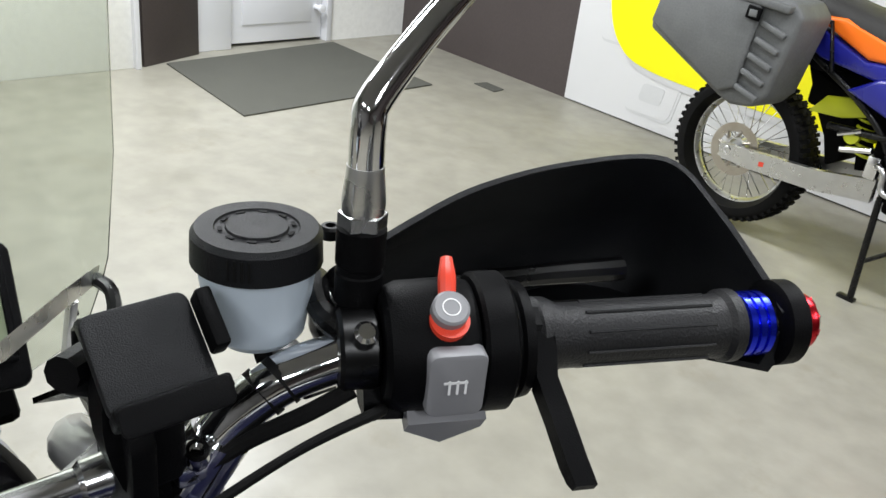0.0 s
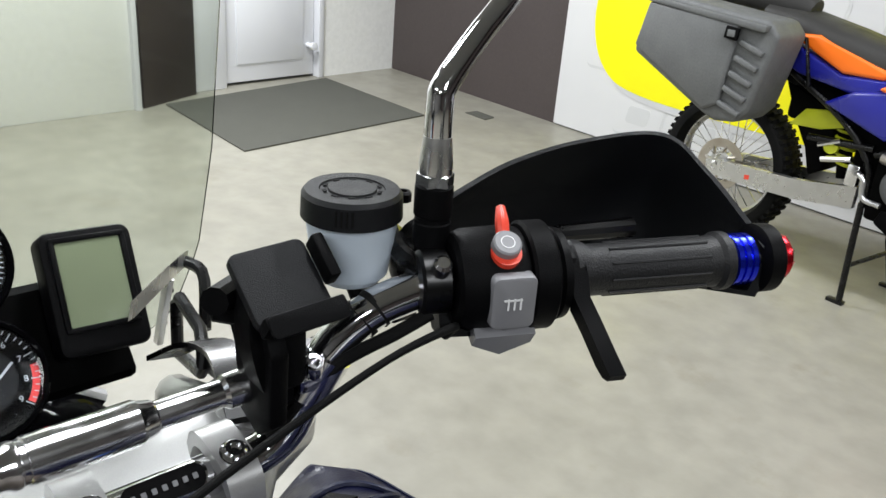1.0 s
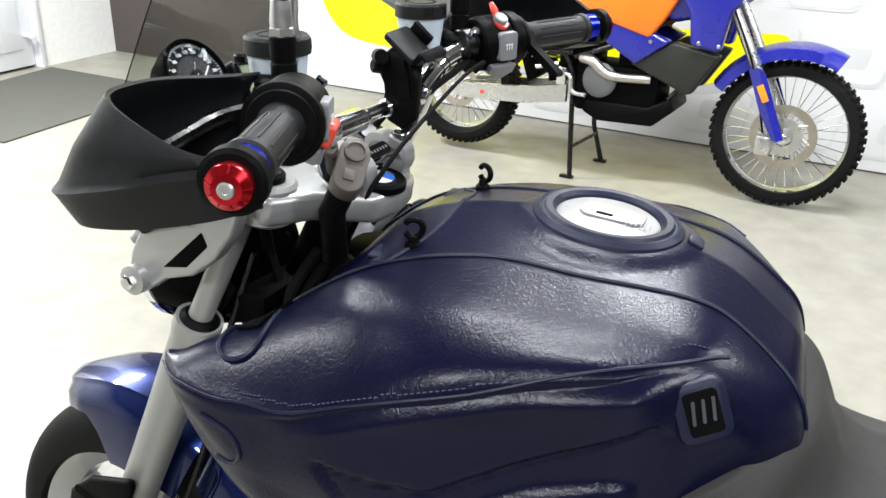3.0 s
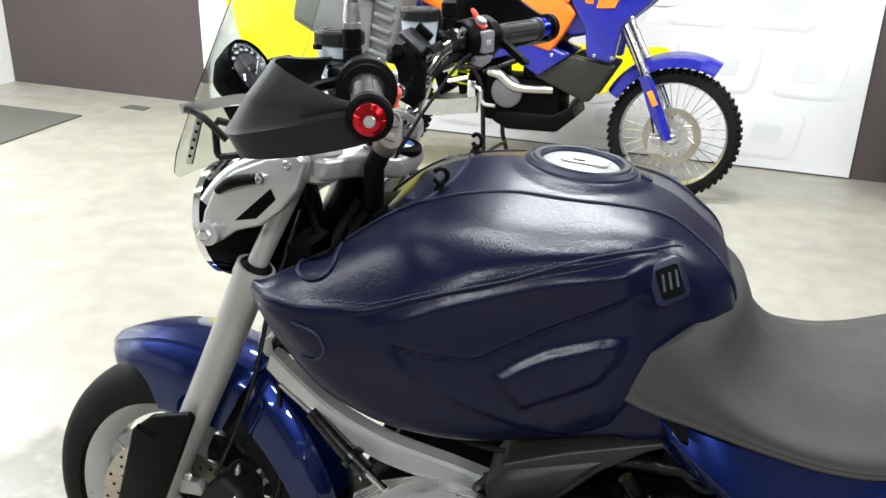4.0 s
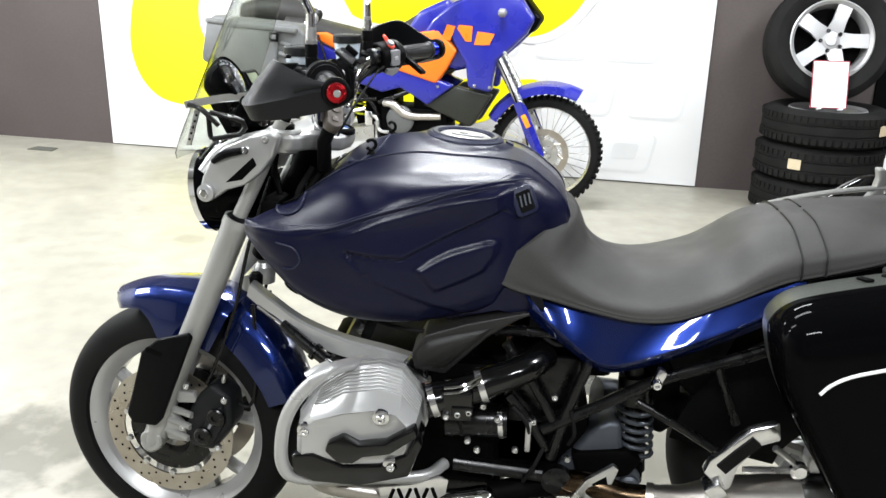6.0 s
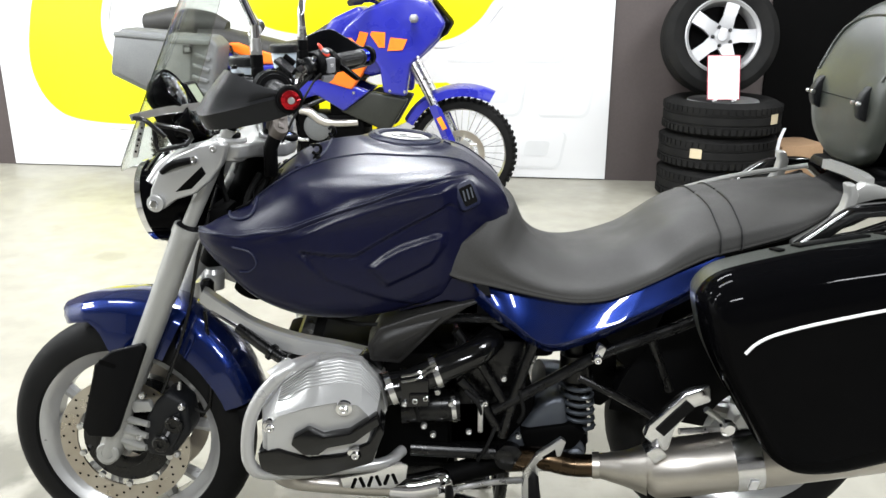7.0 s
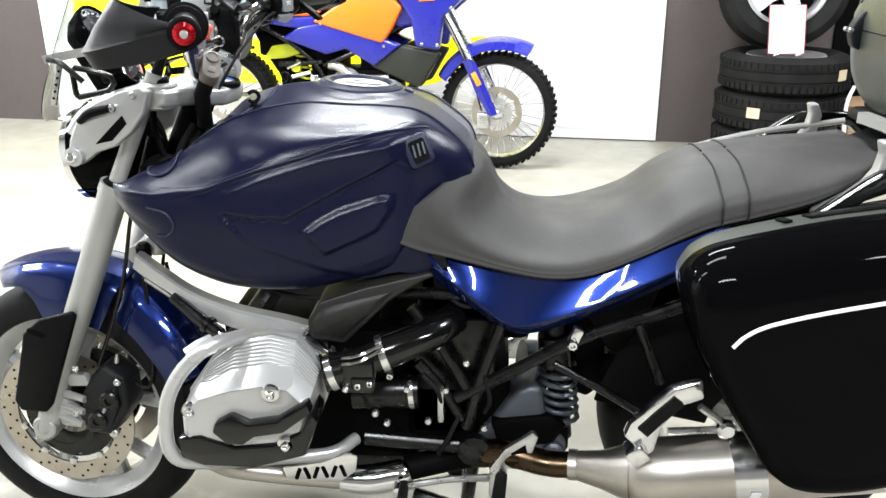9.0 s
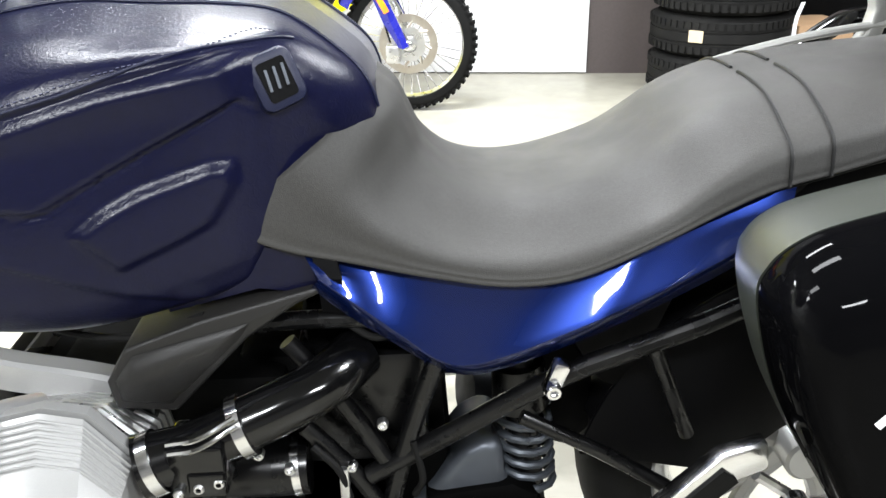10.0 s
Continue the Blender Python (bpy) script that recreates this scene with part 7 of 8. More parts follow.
    put("pot_hose", tube([(pc[0], pc[1], 1.15), (0.39, 0.145, 1.135), (0.405, 0.17, 1.145)], 0.005, 8, 10), RUBBER, pot)
    # mirror
    mx, my = 0.409, 0.180
    mir = put("mirror_sleeve", lathe([(1.165, 0.0105), (1.178, 0.0105), (1.18, 0.0122), (1.196, 0.0122), (1.197, 0.0115), (1.2, 0.0115), (1.201, 0.0124), (1.22, 0.0124), (1.222, 0.0101)], (mx, my, 0), (0, 0, 1), 20), BLACK_PLASTIC, bike, "mirror with chrome stem and black sleeve")
    put("mirror_nut", lathe([(1.221, 0.0122), (1.228, 0.0122), (1.229, 0.0105)], (mx, my, 0), (0, 0, 1), 6), ALU, mir)
    put("mirror_collar", lathe([(1.228, 0.0105), (1.234, 0.0108), (1.25, 0.0091), (1.252, 0.009)], (mx, my, 0), (0, 0, 1), 28), ALU, mir)
    put("mirror_stem", tube([(mx, my, 1.245), (mx, my, 1.272), (mx - 0.001, my + 0.004, 1.283), (mx - 0.003, my + 0.028, 1.308), (mx - 0.004, my + 0.052, 1.33), (mx - 0.008, my + 0.10, 1.372)], [0.0088, 0.0085, 0.0085, 0.008, 0.0078, 0.0072], 16, 30), CHROME, mir)
    put("mirror_head", lathe([(-0.02, 0.02), (-0.015, 0.045), (0.0, 0.058), (0.008, 0.06), (0.01, 0.056), (0.009, 0)], (mx - 0.004, my + 0.15, 1.415), (0.97, -0.2, 0.05), 32), CHROME, mir, "round chrome mirror head")


both(grips)

# phone cradle by the right riser
CR = frame_on((0.395, 0.093, 1.178), (0.62, -0.05, 0.78), (-0.78, 0, 0.62))
CRADLE_M = Matrix.Translation((0, -0.014, -0.004))
cradle = barred("phone_cradle", slab(rounded_rect(0.05, 0.05, 0.006), 0.008, CRADLE_M @ CR, 0.002), GUARD_PLASTIC, bike, "empty black plastic phone cradle clamped to the handlebar")
part("cradle_jaw", bevelled(box(0, -0.027, 0.006, 0.052, 0.008, 0.016), 0.002), BLACK_PLASTIC, cradle, m=STEERB @ CRADLE_M @ CR)
part("cradle_lip", slab(rounded_rect(0.05, 0.014, 0.004), 0.003, CR @ pose(0, -0.031, 0.014, 12, 0, 0), 0.001), BLACK_PLASTIC, cradle, m=STEERB @ CRADLE_M)
part("cradle_side", bevelled(box(0.029, 0.005, 0.004, 0.008, 0.03, 0.014), 0.002), BLACK_PLASTIC, cradle, m=STEERB @ CRADLE_M @ CR)
part("cradle_arm", bevelled(plate([(0.38, 1.175), (0.40, 1.17), (0.415, 1.14), (0.412, 1.09), (0.395, 1.075), (0.372, 1.085), (0.368, 1.13), (0.355, 1.155)], 0.074, 0.087), 0.003), BLACK_PLASTIC, cradle, m=STEERB @ CRADLE_M)
part("cradle_clamp", join(tube([(0.380, 0.068, 1.1), (0.384, 0.086, 1.1015)], 0.0195, 20), box(0.396, 0.080, 1.130, 0.022, 0.02, 0.05, 0.004)), BLACK_PLASTIC, cradle, m=STEERB)
part("cradle_knob", join(lathe([(-0.010, 0.009), (0.010, 0.009), (0.012, 0.006), (0.012, 0)], (0.364, 0.076, 1.15), (-0.5, -0.8, 0.2), 12), tube([(0.375, 0.06, 1.165), (0.355, 0.085, 1.16)], 0.009, 10)), BLACK_PLASTIC, cradle, m=STEERB @ CRADLE_M)
part("cradle_jaw_arm", bevelled(skin([[(x - 0.009, y - 0.006, z), (x + 0.009, y - 0.006, z), (x + 0.009, y + 0.006, z), (x - 0.009, y + 0.006, z)] for x, y, z in smooth_path([(0.386, 0.080, 1.170), (0.392, 0.074, 1.158), (0.397, 0.073, 1.140), (0.398, 0.078, 1.118), (0.394, 0.086, 1.102)], 9)]), 0.002), BLACK_PLASTIC, cradle, m=STEERB @ CRADLE_M)
part("cradle_spring", tube([(0.405, 0.075, 1.122), (0.409, 0.083, 1.117)], 0.0018, 8), CHROME, cradle, m=STEERB @ CRADLE_M)

# small remote with two buttons by the yoke
RM = frame_on((0.424, -0.094, 1.077), (0.55, -0.45, 0.7), (-0.1, 0.55, 0.62))
remote = barred("ignition_switch", slab(rounded_rect(0.034, 0.066, 0.0168, 8), 0.03, RM, 0.003), TAUPE, bike, "worn taupe ignition lock cover with two buttons")
part("round_button", lathe([(0, 0.0125), (0.003, 0.0122), (0.0035, 0.010), (0.0015, 0.0095), (0.0015, 0)], (0, 0.015, 0), (0, 0, 1), 28), TAUPE, remote, m=STEERB @ RM)
part("square_button", slab(rounded_rect(0.013, 0.013, 0.002), 0.003, RM @ pose(0, -0.014, 0.002), 0.0006), TAUPE, remote, m=STEERB)
part("switch_stem", tube([RM @ Vector((0, -0.012, -0.02)), (0.40, -0.10, 1.02), (0.395, -0.09, 0.96)], 0.015, 16), BLACK_PLASTIC, remote, m=STEERB)

# cable from the right switch over the yoke
barred("throttle_cable", tube([tuple(bar_at(0.005, -70, 0.035)), (0.452, 0.165, 1.143), (0.447, 0.12, 1.133), (0.440, 0.05, 1.104), (0.43, -0.01, 1.070), (0.41, -0.05, 1.02), (0.37, -0.06, 0.95)], [0.0034, 0.0030, 0.0024, 0.0026, 0.0028, 0.003, 0.003], 10, 40), RUBBER, bike, "black control cable")
barred("switch_cable", tube([tuple(bar_at(-0.005, -60, 0.02)), (0.424, 0.145, 1.133), (0.405, 0.105, 1.108), (0.388, 0.072, 1.06), (0.35, 0.04, 0.97)], 0.0045, 8, 30), RUBBER, bike)
for zt in ((0.4015, 0.1315, 1.1360), (0.405, 0.140, 1.1425)):
    barred("cable_tie", tube([(zt[0], zt[1] - 0.002, zt[2] - 0.0012), (zt[0], zt[1] + 0.002, zt[2] + 0.0012)], 0.0139, 20), RUBBER, bike)
for side in (-1, 1):
    for q in range(3):
        barred("control_hose", flip(tube([(0.40, -0.17, 1.14), (0.35 - 0.02 * q, -0.13 + 0.01 * q, 1.09 - 0.02 * q), (0.29 - 0.01 * q, -0.08 + 0.01 * q, 1.0 - 0.03 * q), (0.27, -0.05, 0.92), (0.29, -0.04, 0.82)], 0.0055, 8, 30), side), RUBBER)
# dark works below the yoke
barred("steering_head", join(tube([(0.36, 0, 1.02), (0.26, 0, 0.82), (0.21, 0, 0.72)], [0.03, 0.032, 0.03], 20), box(0.27, 0, 0.86, 0.05, 0.2, 0.05, 0.01)), DARK_VOID)
part("head_frame", bevelled(plate([(0.34, 0.93), (0.42, 0.95), (0.46, 0.78), (0.40, 0.68), (0.32, 0.72)], -0.07, 0.07), 0.015), DARK_VOID, bike)
for q in range(4):
    part("cable_loom", tube([(0.36 + 0.02 * q, -0.07, 0.96), (0.33 + 0.02 * q, -0.09, 0.90), (0.34 + 0.02 * q, -0.095, 0.82), (0.37, -0.09, 0.74)], 0.007, 8, 14), RUBBER, bike)

# instruments
INST_N, INST_UP = Vector((0.86, 0, 0.51)), Vector((-0.51, 0, 0.86))


def inst(x, y, z):
    return frame_on((x, y, z), INST_N, INST_UP)


def text_mesh(body, size):
    cu = bpy.data.curves.new("text", "FONT")
    cu.body, cu.size, cu.align_x, cu.align_y, cu.extrude = body, size, "CENTER", "CENTER", 0.0002
    ob = bpy.data.objects.new("text", cu)
    scene.collection.objects.link(ob)
    me = bpy.data.meshes.new_from_object(ob.evaluated_get(bpy.context.evaluated_depsgraph_get()))
    bpy.data.objects.remove(ob)
    bm = bmesh.new()
    bm.from_mesh(me)
    bpy.data.meshes.remove(me)
    return bm


def gauge(name, x, y, z, r, marks, big, label, red=None):
    M = inst(x, y, z)
    g = barred(name, lathe([(-0.06, 0.01), (-0.055, r * 0.55), (-0.035, r * 0.9), (-0.012, r * 1.04), (0.004, r * 1.06), (0.007, r * 1.02), (0.006, r * 0.96), (0.0, r * 0.94), (-0.002, 0.0)], (0, 0, 0), (0, 0, 1), 48), GLOSS_BLACK, bike, label)
    g.data.transform(STEERB @ M @ STEERB.inverted())
    part("dial", lathe([(-0.0015, r * 0.94), (-0.0008, r * 0.93), (-0.0008, 0.0)], (0, 0, 0), (0, 0, 1), 48), DIAL, g, m=STEERB @ M)
    n = len(marks) * 4 - 3
    ticks = bmesh.new()
    for k in range(n):
        a = radians(220 - 260 * k / (n - 1))
        ln = 0.006 if k % 4 == 0 else 0.003
        b = box(0, 0, 0, ln, 0.0007, 0.0004, 0, m=pose((r * 0.9 - ln / 2) * math.cos(a), (r * 0.9 - ln / 2) * math.sin(a), 0.0, 0, 0, math.degrees(a)))
        me = bpy.data.meshes.new("t")
        b.to_mesh(me)
        b.free()
        ticks.from_mesh(me)
        bpy.data.meshes.remove(me)
    part("tick_marks", ticks, DIAL_GREY, g, m=STEERB @ M)
    for k, word in enumerate(marks):
        a = radians(220 - 260 * k / (len(marks) - 1))
        part("numeral", text_mesh(word, big), DIAL_GREY, g, m=STEERB @ M @ pose(r * 0.68 * math.cos(a), r * 0.68 * math.sin(a), 0.0002))
    if red:
        band = [(r * 0.9 * math.cos(a), r * 0.9 * math.sin(a)) for a in np.linspace(radians(red[0]), radians(red[1]), 12)] + [(r * 0.78 * math.cos(a), r * 0.78 * math.sin(a)) for a in np.linspace(radians(red[1]), radians(red[0]), 12)]
        part("red_zone", slab(band, 0.0003, M @ pose(0, 0, 0.0001)), MARK_RED, g, m=STEERB)
    part("needle", box(r * 0.3, 0, 0.0012, r * 0.6, 0.0016, 0.0005, 0, m=pose(0, 0, 0, 0, 0, 220)), DIAL_GREY, g, m=STEERB @ M)
    part("needle_hub", lathe([(0, 0.008), (0.004, 0.007), (0.004, 0)], (0, 0, 0), (0, 0, 1), 18), BLACK_PLASTIC, g, m=STEERB @ M)
    gl = part("gauge_glass", lathe([(0.004, r * 0.96), (0.0075, r * 0.7), (0.0085, 0.0), ], (0, 0, 0), (0, 0, 1), 40), GLASS, g, m=STEERB @ M)
    gl.visible_shadow = False
    return g


gauge("speedometer", 0.185, -0.062, 1.134, 0.044, ["0", "20", "40", "60", "80", "100", "120", "140", "160", "180", "200", "220", "240"], 0.0054, "round black speedometer with white numerals")
gauge("rev_counter", 0.232, -0.057, 1.066, 0.041, ["0", "1", "2", "3", "4", "5", "6", "7", "8", "9"], 0.006, "round black rev counter with white numerals and red zone", (-38, 5))
LM = inst(0.198, 0.034, 1.097) @ pose(0, 0, 0, 0, 0, -3)
lcd = barred("display_unit", slab(rounded_rect(0.067, 0.094, 0.008), 0.028, LM @ pose(0, 0, 0.006), 0.004), BLACK_PLASTIC, bike, "black housing of a blank green-grey display")
part("display", slab(rounded_rect(0.046, 0.064, 0.002), 0.003, LM @ pose(0, 0.006, 0.0078)), LCD, lcd, "blank green-grey liquid crystal display", m=STEERB)
part("display_lip", join(*[box(dx, dy, 0.0075, sx, sy, 0.004, 0.001) for dx, dy, sx, sy in ((0, 0.0395, 0.054, 0.004), (0, -0.0275, 0.054, 0.004), (-0.0255, 0.006, 0.004, 0.066), (0.0255, 0.006, 0.004, 0.066))]), BLACK_PLASTIC, lcd, m=STEERB @ LM)
barred("instrument_tray", bevelled(slab([(-0.07, -0.06), (0.07, -0.06), (0.065, 0.03), (-0.065, 0.03)], 0.02, inst(0.175, -0.01, 1.07)), 0.006), DARK_VOID)
curve = smooth_path([(0.345, 0.080, 1.050), (0.315, 0.088, 1.062), (0.275, 0.098, 1.064), (0.235, 0.095, 1.052), (0.205, 0.080, 1.030)], 16)
barred("loom_guard", bevelled(skin([[(x - 0.004, y - 0.013, z), (x + 0.004, y + 0.013, z), (x + 0.004, y + 0.013, z - 0.005), (x - 0.004, y - 0.013, z - 0.005)] for x, y, z in curve]), 0.0015), BLACK_METAL, bike, "curved black strip behind the crossbar")
barred("bracket_strip", plate([(0.22, 1.02), (0.225, 1.035), (0.36, 1.05), (0.37, 1.035)], 0.10, 0.104, 0.001), BLACK_METAL)
barred("bracket_hole", lathe([(0, 0.007), (0.006, 0.007), (0.006, 0)], (0.30, 0.1, 1.04), (0, 1, 0), 14), ALU)

# accessory tube on the left mirror mount
acc = barred("accessory_clamp", tube([(0.405, -0.168, 1.262), (0.40, -0.118, 1.272)], 0.011, 20), ALU, bike, "metal accessory tube clamped by the left mirror")
part("clamp_arm", tube([(0.40, -0.16, 1.258), (0.395, -0.15, 1.23), (0.395, -0.15, 1.20), (0.40, -0.17, 1.17)], [0.011, 0.008, 0.008, 0.008], 12, 12), ALU, acc, m=STEERB)
part("clamp_label", tube([(0.4035, -0.152, 1.2651), (0.4005, -0.123, 1.271)], 0.0114, 20), BLACK_PLASTIC, acc, "dark label with pale bars", m=STEERB)
for q in range(6):
    part("label_bar", box(0.4125 - 0.0008 * q, -0.148 + 0.0045 * q, 1.2655 + 0.0009 * q, 0.0012, 0.003, 0.006), MARK_WHITE, acc, m=STEERB)

# headlamp with its silver brackets
lamp_axis = Vector((0.985, 0, 0.17))
lamp_bowl = steered("headlamp", lathe([(0.012, 0.086), (0.016, 0.094), (0.06, 0.099), (0.11, 0.094), (0.145, 0.072), (0.16, 0.04), (0.164, 0)], (0.092, 0, 0.876), lamp_axis, 48), GLOSS_BLACK, bike, "round headlamp in a black bowl")
part("lamp_rim", ring([(0.0, 0.084), (0.004, 0.095), (0.018, 0.0965), (0.02, 0.092), (0.01, 0.086)], (0.092, 0, 0.876), lamp_axis, 48), CHROME, lamp_bowl, m=STEER)
part("lamp_reflector", lathe([(0.005, 0.085), (0.03, 0.06), (0.05, 0.02), (0.05, 0)], (0.092, 0, 0.876), lamp_axis, 40), CHROME, lamp_bowl, m=STEER)
lg = part("lamp_glass", lathe([(0.004, 0.086), (-0.008, 0.07), (-0.018, 0.04), (-0.022, 0.0)], (0.092, 0, 0.876), lamp_axis, 40), GLASS, lamp_bowl, m=STEER)
lg.visible_shadow = False


def moved(name, bm, mat, parent=bike, label="", smooth=30):
    return part(name, bm, mat, parent, label, m=STEER @ Matrix.Translation((0.013, 0, 0)), smooth=smooth)


def lamp_bracket(side):
    outline = [(0.139, 0.911), (0.145, 0.935), (0.164, 0.972), (0.195, 1.000), (0.252, 1.025), (0.296, 1.036), (0.313, 1.028), (0.300, 0.987), (0.273, 0.953), (0.237, 0.925), (0.197, 0.912), (0.167, 0.891), (0.149, 0.891)]
    br = flip(bevelled(plate(outline, -0.156, -0.132), 0.006, 3, 40), side)
    b = moved("lamp_bracket", br, SILVER_PAINT, lamp_bowl, "silver cast headlamp bracket")
    tri = plate([(0.196, 0.928), (0.258, 0.984), (0.266, 0.968), (0.233, 0.936)], -0.1575, -0.153, 0.002)
    moved("bracket_window", flip(tri, side), DARK_VOID, b)
    moved("bracket_grip", flip(tube([(0.172, -0.156, 0.970), (0.199, -0.161, 0.987), (0.236, -0.159, 0.996)], [0.007, 0.011, 0.009], 12, 10, flat=0.8), side), BLACK_PLASTIC, b)
    moved("bracket_bolt", flip(join(lathe([(-0.01, 0.018), (0.012, 0.018), (0.014, 0.014), (0.014, 0.009)], (0.157, -0.156, 0.906), (0, -1, 0), 24)), side), SILVER_PAINT, b)
    moved("hex_bolt", flip(lathe([(0.008, 0.0095), (0.02, 0.0095), (0.022, 0.007), (0.022, 0)], (0.157, -0.156, 0.906), (0, -1, 0), 6), side), CHROME, b)
    moved("cap_bolt", flip(bolt(0.243, -0.156, 0.997, (0, -1, 0), 0.008, 0.008), side), CHROME, b)
    moved("rear_bolt", flip(bolt(0.285, -0.156, 1.020, (0, -1, 0), 0.007, 0.005), side), ALU, b)
    arch = [(0.14, -0.135, 0.94), (0.165, -0.115, 0.975), (0.21, -0.10, 1.0), (0.29, -0.11, 1.025)]
    moved("bracket_top", flip(tube(arch, [0.015, 0.018, 0.018, 0.015], 12, 12), side), SILVER_PAINT, b)


both(lamp_bracket)
moved("lamp_top", tube([(0.105, -0.07, 0.955), (0.115, -0.03, 0.982), (0.118, 0, 0.985), (0.115, 0.03, 0.982), (0.105, 0.07, 0.955)], 0.009, 10, 16), CHROME, lamp_bowl)


# windscreen
def screen_pt(y, z, off=0.0):
    return Vector((0.050 + (z - 0.955) * 0.46 + 1.45 * y * y + off, y, z))


def screen_width(z):
    return float(np.interp(z, [0.955, 0.975, 1.02, 1.10, 1.20, 1.32, 1.40, 1.43], [0.07, 0.11, 0.142, 0.148, 0.138, 0.118, 0.095, 0.06]))


srows = []
for z in np.linspace(0.955, 1.43, 26):
    w = screen_width(z)
    ys = np.linspace(-w, w, 25)
    srows.append([screen_pt(y, z) for y in ys] + [screen_pt(y, z, 0.002) for y in ys[::-1]])
screen = steered("windscreen", skin(srows), SCREEN_GLASS, bike, "small clear smoky windscreen", smooth=50)
screen.visible_shadow = False


def screen_stay(side):
    st = steered("screen_stay", flip(tube([(0.168, -0.122, 1.010), (0.164, -0.122, 1.018), (0.162, -0.122, 1.056), (0.168, -0.122, 1.064), (0.215, -0.118, 1.056), (0.232, -0.112, 1.048), (0.236, -0.110, 1.035), (0.226, -0.114, 1.022), (0.168, -0.122, 1.010)], 0.0055, 10), side), BLACK_METAL, bike, "black bent windscreen stay")
    steered("stay_strip", flip(plate([(0.112, 0.995), (0.122, 0.995), (0.146, 1.07), (0.136, 1.075)], -0.128, -0.122, 0.001), side), ALU, st)
    for q in range(5):
        steered("stay_slot", flip(lathe([(0, 0.0028), (0.001, 0.0028), (0.001, 0)], (0.121 + 0.0045 * q, -0.1281, 1.008 + 0.0125 * q), (0, -1, 0), 8), side), DARK_VOID, st)
    steered("stay_strut", flip(skin([[(x - 0.006, y - 0.005, z), (x + 0.004, y + 0.003, z + 0.003), (x + 0.006, y + 0.006, z - 0.011), (x - 0.003, y - 0.002, z - 0.014)] for x, y, z in ((0.235, -0.055, 1.102), (0.180, -0.105, 1.097), (0.130, -0.146, 1.087))]), side), ALU, st)
    steered("strut_end", flip(tube([(0.132, -0.145, 1.080), (0.158, -0.149, 1.075), (0.19, -0.135, 1.04)], 0.0055, 8, 8), side), BLACK_METAL, st)


both(screen_stay)


# ---- cases and rack of the blue motorcycle ----
def rack_rail(side):
    rail = part("grab_rail", flip(bevelled(plate([(1.495, 0.818), (1.553, 0.845), (1.588, 0.862), (1.610, 0.898), (1.617, 0.933), (1.606, 0.958), (1.588, 0.957), (1.594, 0.935), (1.588, 0.906), (1.570, 0.880), (1.543, 0.862), (1.492, 0.831)], -0.186, -0.158), 0.005, 3), side), FORK_GREY, bike, "pale grey cast grab rail")
    if side < 0:
        part("rail_foot", bevelled(plate([(1.604, 0.936), (1.612, 0.912), (1.66, 0.924), (1.86, 0.938), (1.86, 0.951), (1.68, 0.944), (1.650, 0.955), (1.630, 0.957)], -0.180, -0.150), 0.004, 2), FORK_GREY, rail)
        horn = [(1.645, -0.168, 0.942, 0.010), (1.646, -0.164, 0.954, 0.010), (1.640, -0.148, 0.962, 0.0095), (1.632, -0.10, 0.966, 0.009), (1.622, -0.045, 0.967, 0.0095), (1.618, -0.025, 0.967, 0.010)]
        part("rack_horn", bevelled(skin([[(x - 0.010, y, z - h), (x + 0.010, y + 0.004, z - h), (x + 0.010, y + 0.004, z + h), (x - 0.010, y, z + h)] for x, y, z, h in horn]), 0.0035), FORK_GREY, rail)
    else:
        part("front_rail", flip(tube([(1.34, -0.170, 0.857), (1.42, -0.175, 0.878), (1.52, -0.172, 0.900), (1.62, -0.16, 0.916), (1.66, -0.15, 0.925)], 0.0062, 10, 14), 1), FORK_GREY, rail)
    arch = smooth_path(np.array([(1.455, 0.812), (1.52, 0.862), (1.565, 0.896), (1.605, 0.913), (1.69, 0.914), (1.728, 0.890), (1.775, 0.845)]), 30)
    way = np.gradient(arch, axis=0)
    way = np.stack([-way[:, 1], way[:, 0]], 1) / np.linalg.norm(way, axis=1)[:, None]
    band = [tuple(p) for p in arch + way * 0.013] + [tuple(p) for p in (arch - way * 0.013)[::-1]]
    bracket = part("case_bracket", flip(bevelled(plate(band, -0.244, -0.216), 0.004), side), GLOSS_TRIM, bike, "black arched case bracket")
    part("bracket_stay", flip(bevelled(plate([(1.525, 0.836), (1.60, 0.850), (1.685, 0.882), (1.682, 0.897), (1.60, 0.868), (1.525, 0.854)], -0.236, -0.216), 0.003), side), GLOSS_TRIM, bracket)


both(rack_rail)
part("rack_plate", bevelled(plate([(1.655, 0.935), (1.665, 0.956), (1.92, 0.966), (1.93, 0.940)], -0.148, 0.148), 0.008), BLACK_PLASTIC, bike, "black luggage rack plate")
part("tail_light", bevelled(plate([(1.80, 0.86), (1.86, 0.915), (1.89, 0.91), (1.87, 0.85)], -0.05, 0.05), 0.01), RED_SWITCH, bike, "red tail light")

# side case
side_case = empty("side_case", "glossy black hard side case with pale stripe on the motorcycle", "side case")
outer = [(1.224, 0.820), (1.218, 0.790), (1.240, 0.713), (1.281, 0.632), (1.335, 0.545), (1.374, 0.487), (1.42, 0.463), (1.496, 0.463), (1.60, 0.487), (1.72, 0.52), (1.79, 0.56), (1.82, 0.70), (1.81, 0.85), (1.77, 0.915), (1.64, 0.918), (1.48, 0.899), (1.386, 0.882), (1.285, 0.858), (1.246, 0.842)]
o = smooth_path(np.vstack([outer[-1:], outer, outer[:2]]), (len(outer) + 2) * 8)
o = o[8:-9]
oc = o.mean(0)


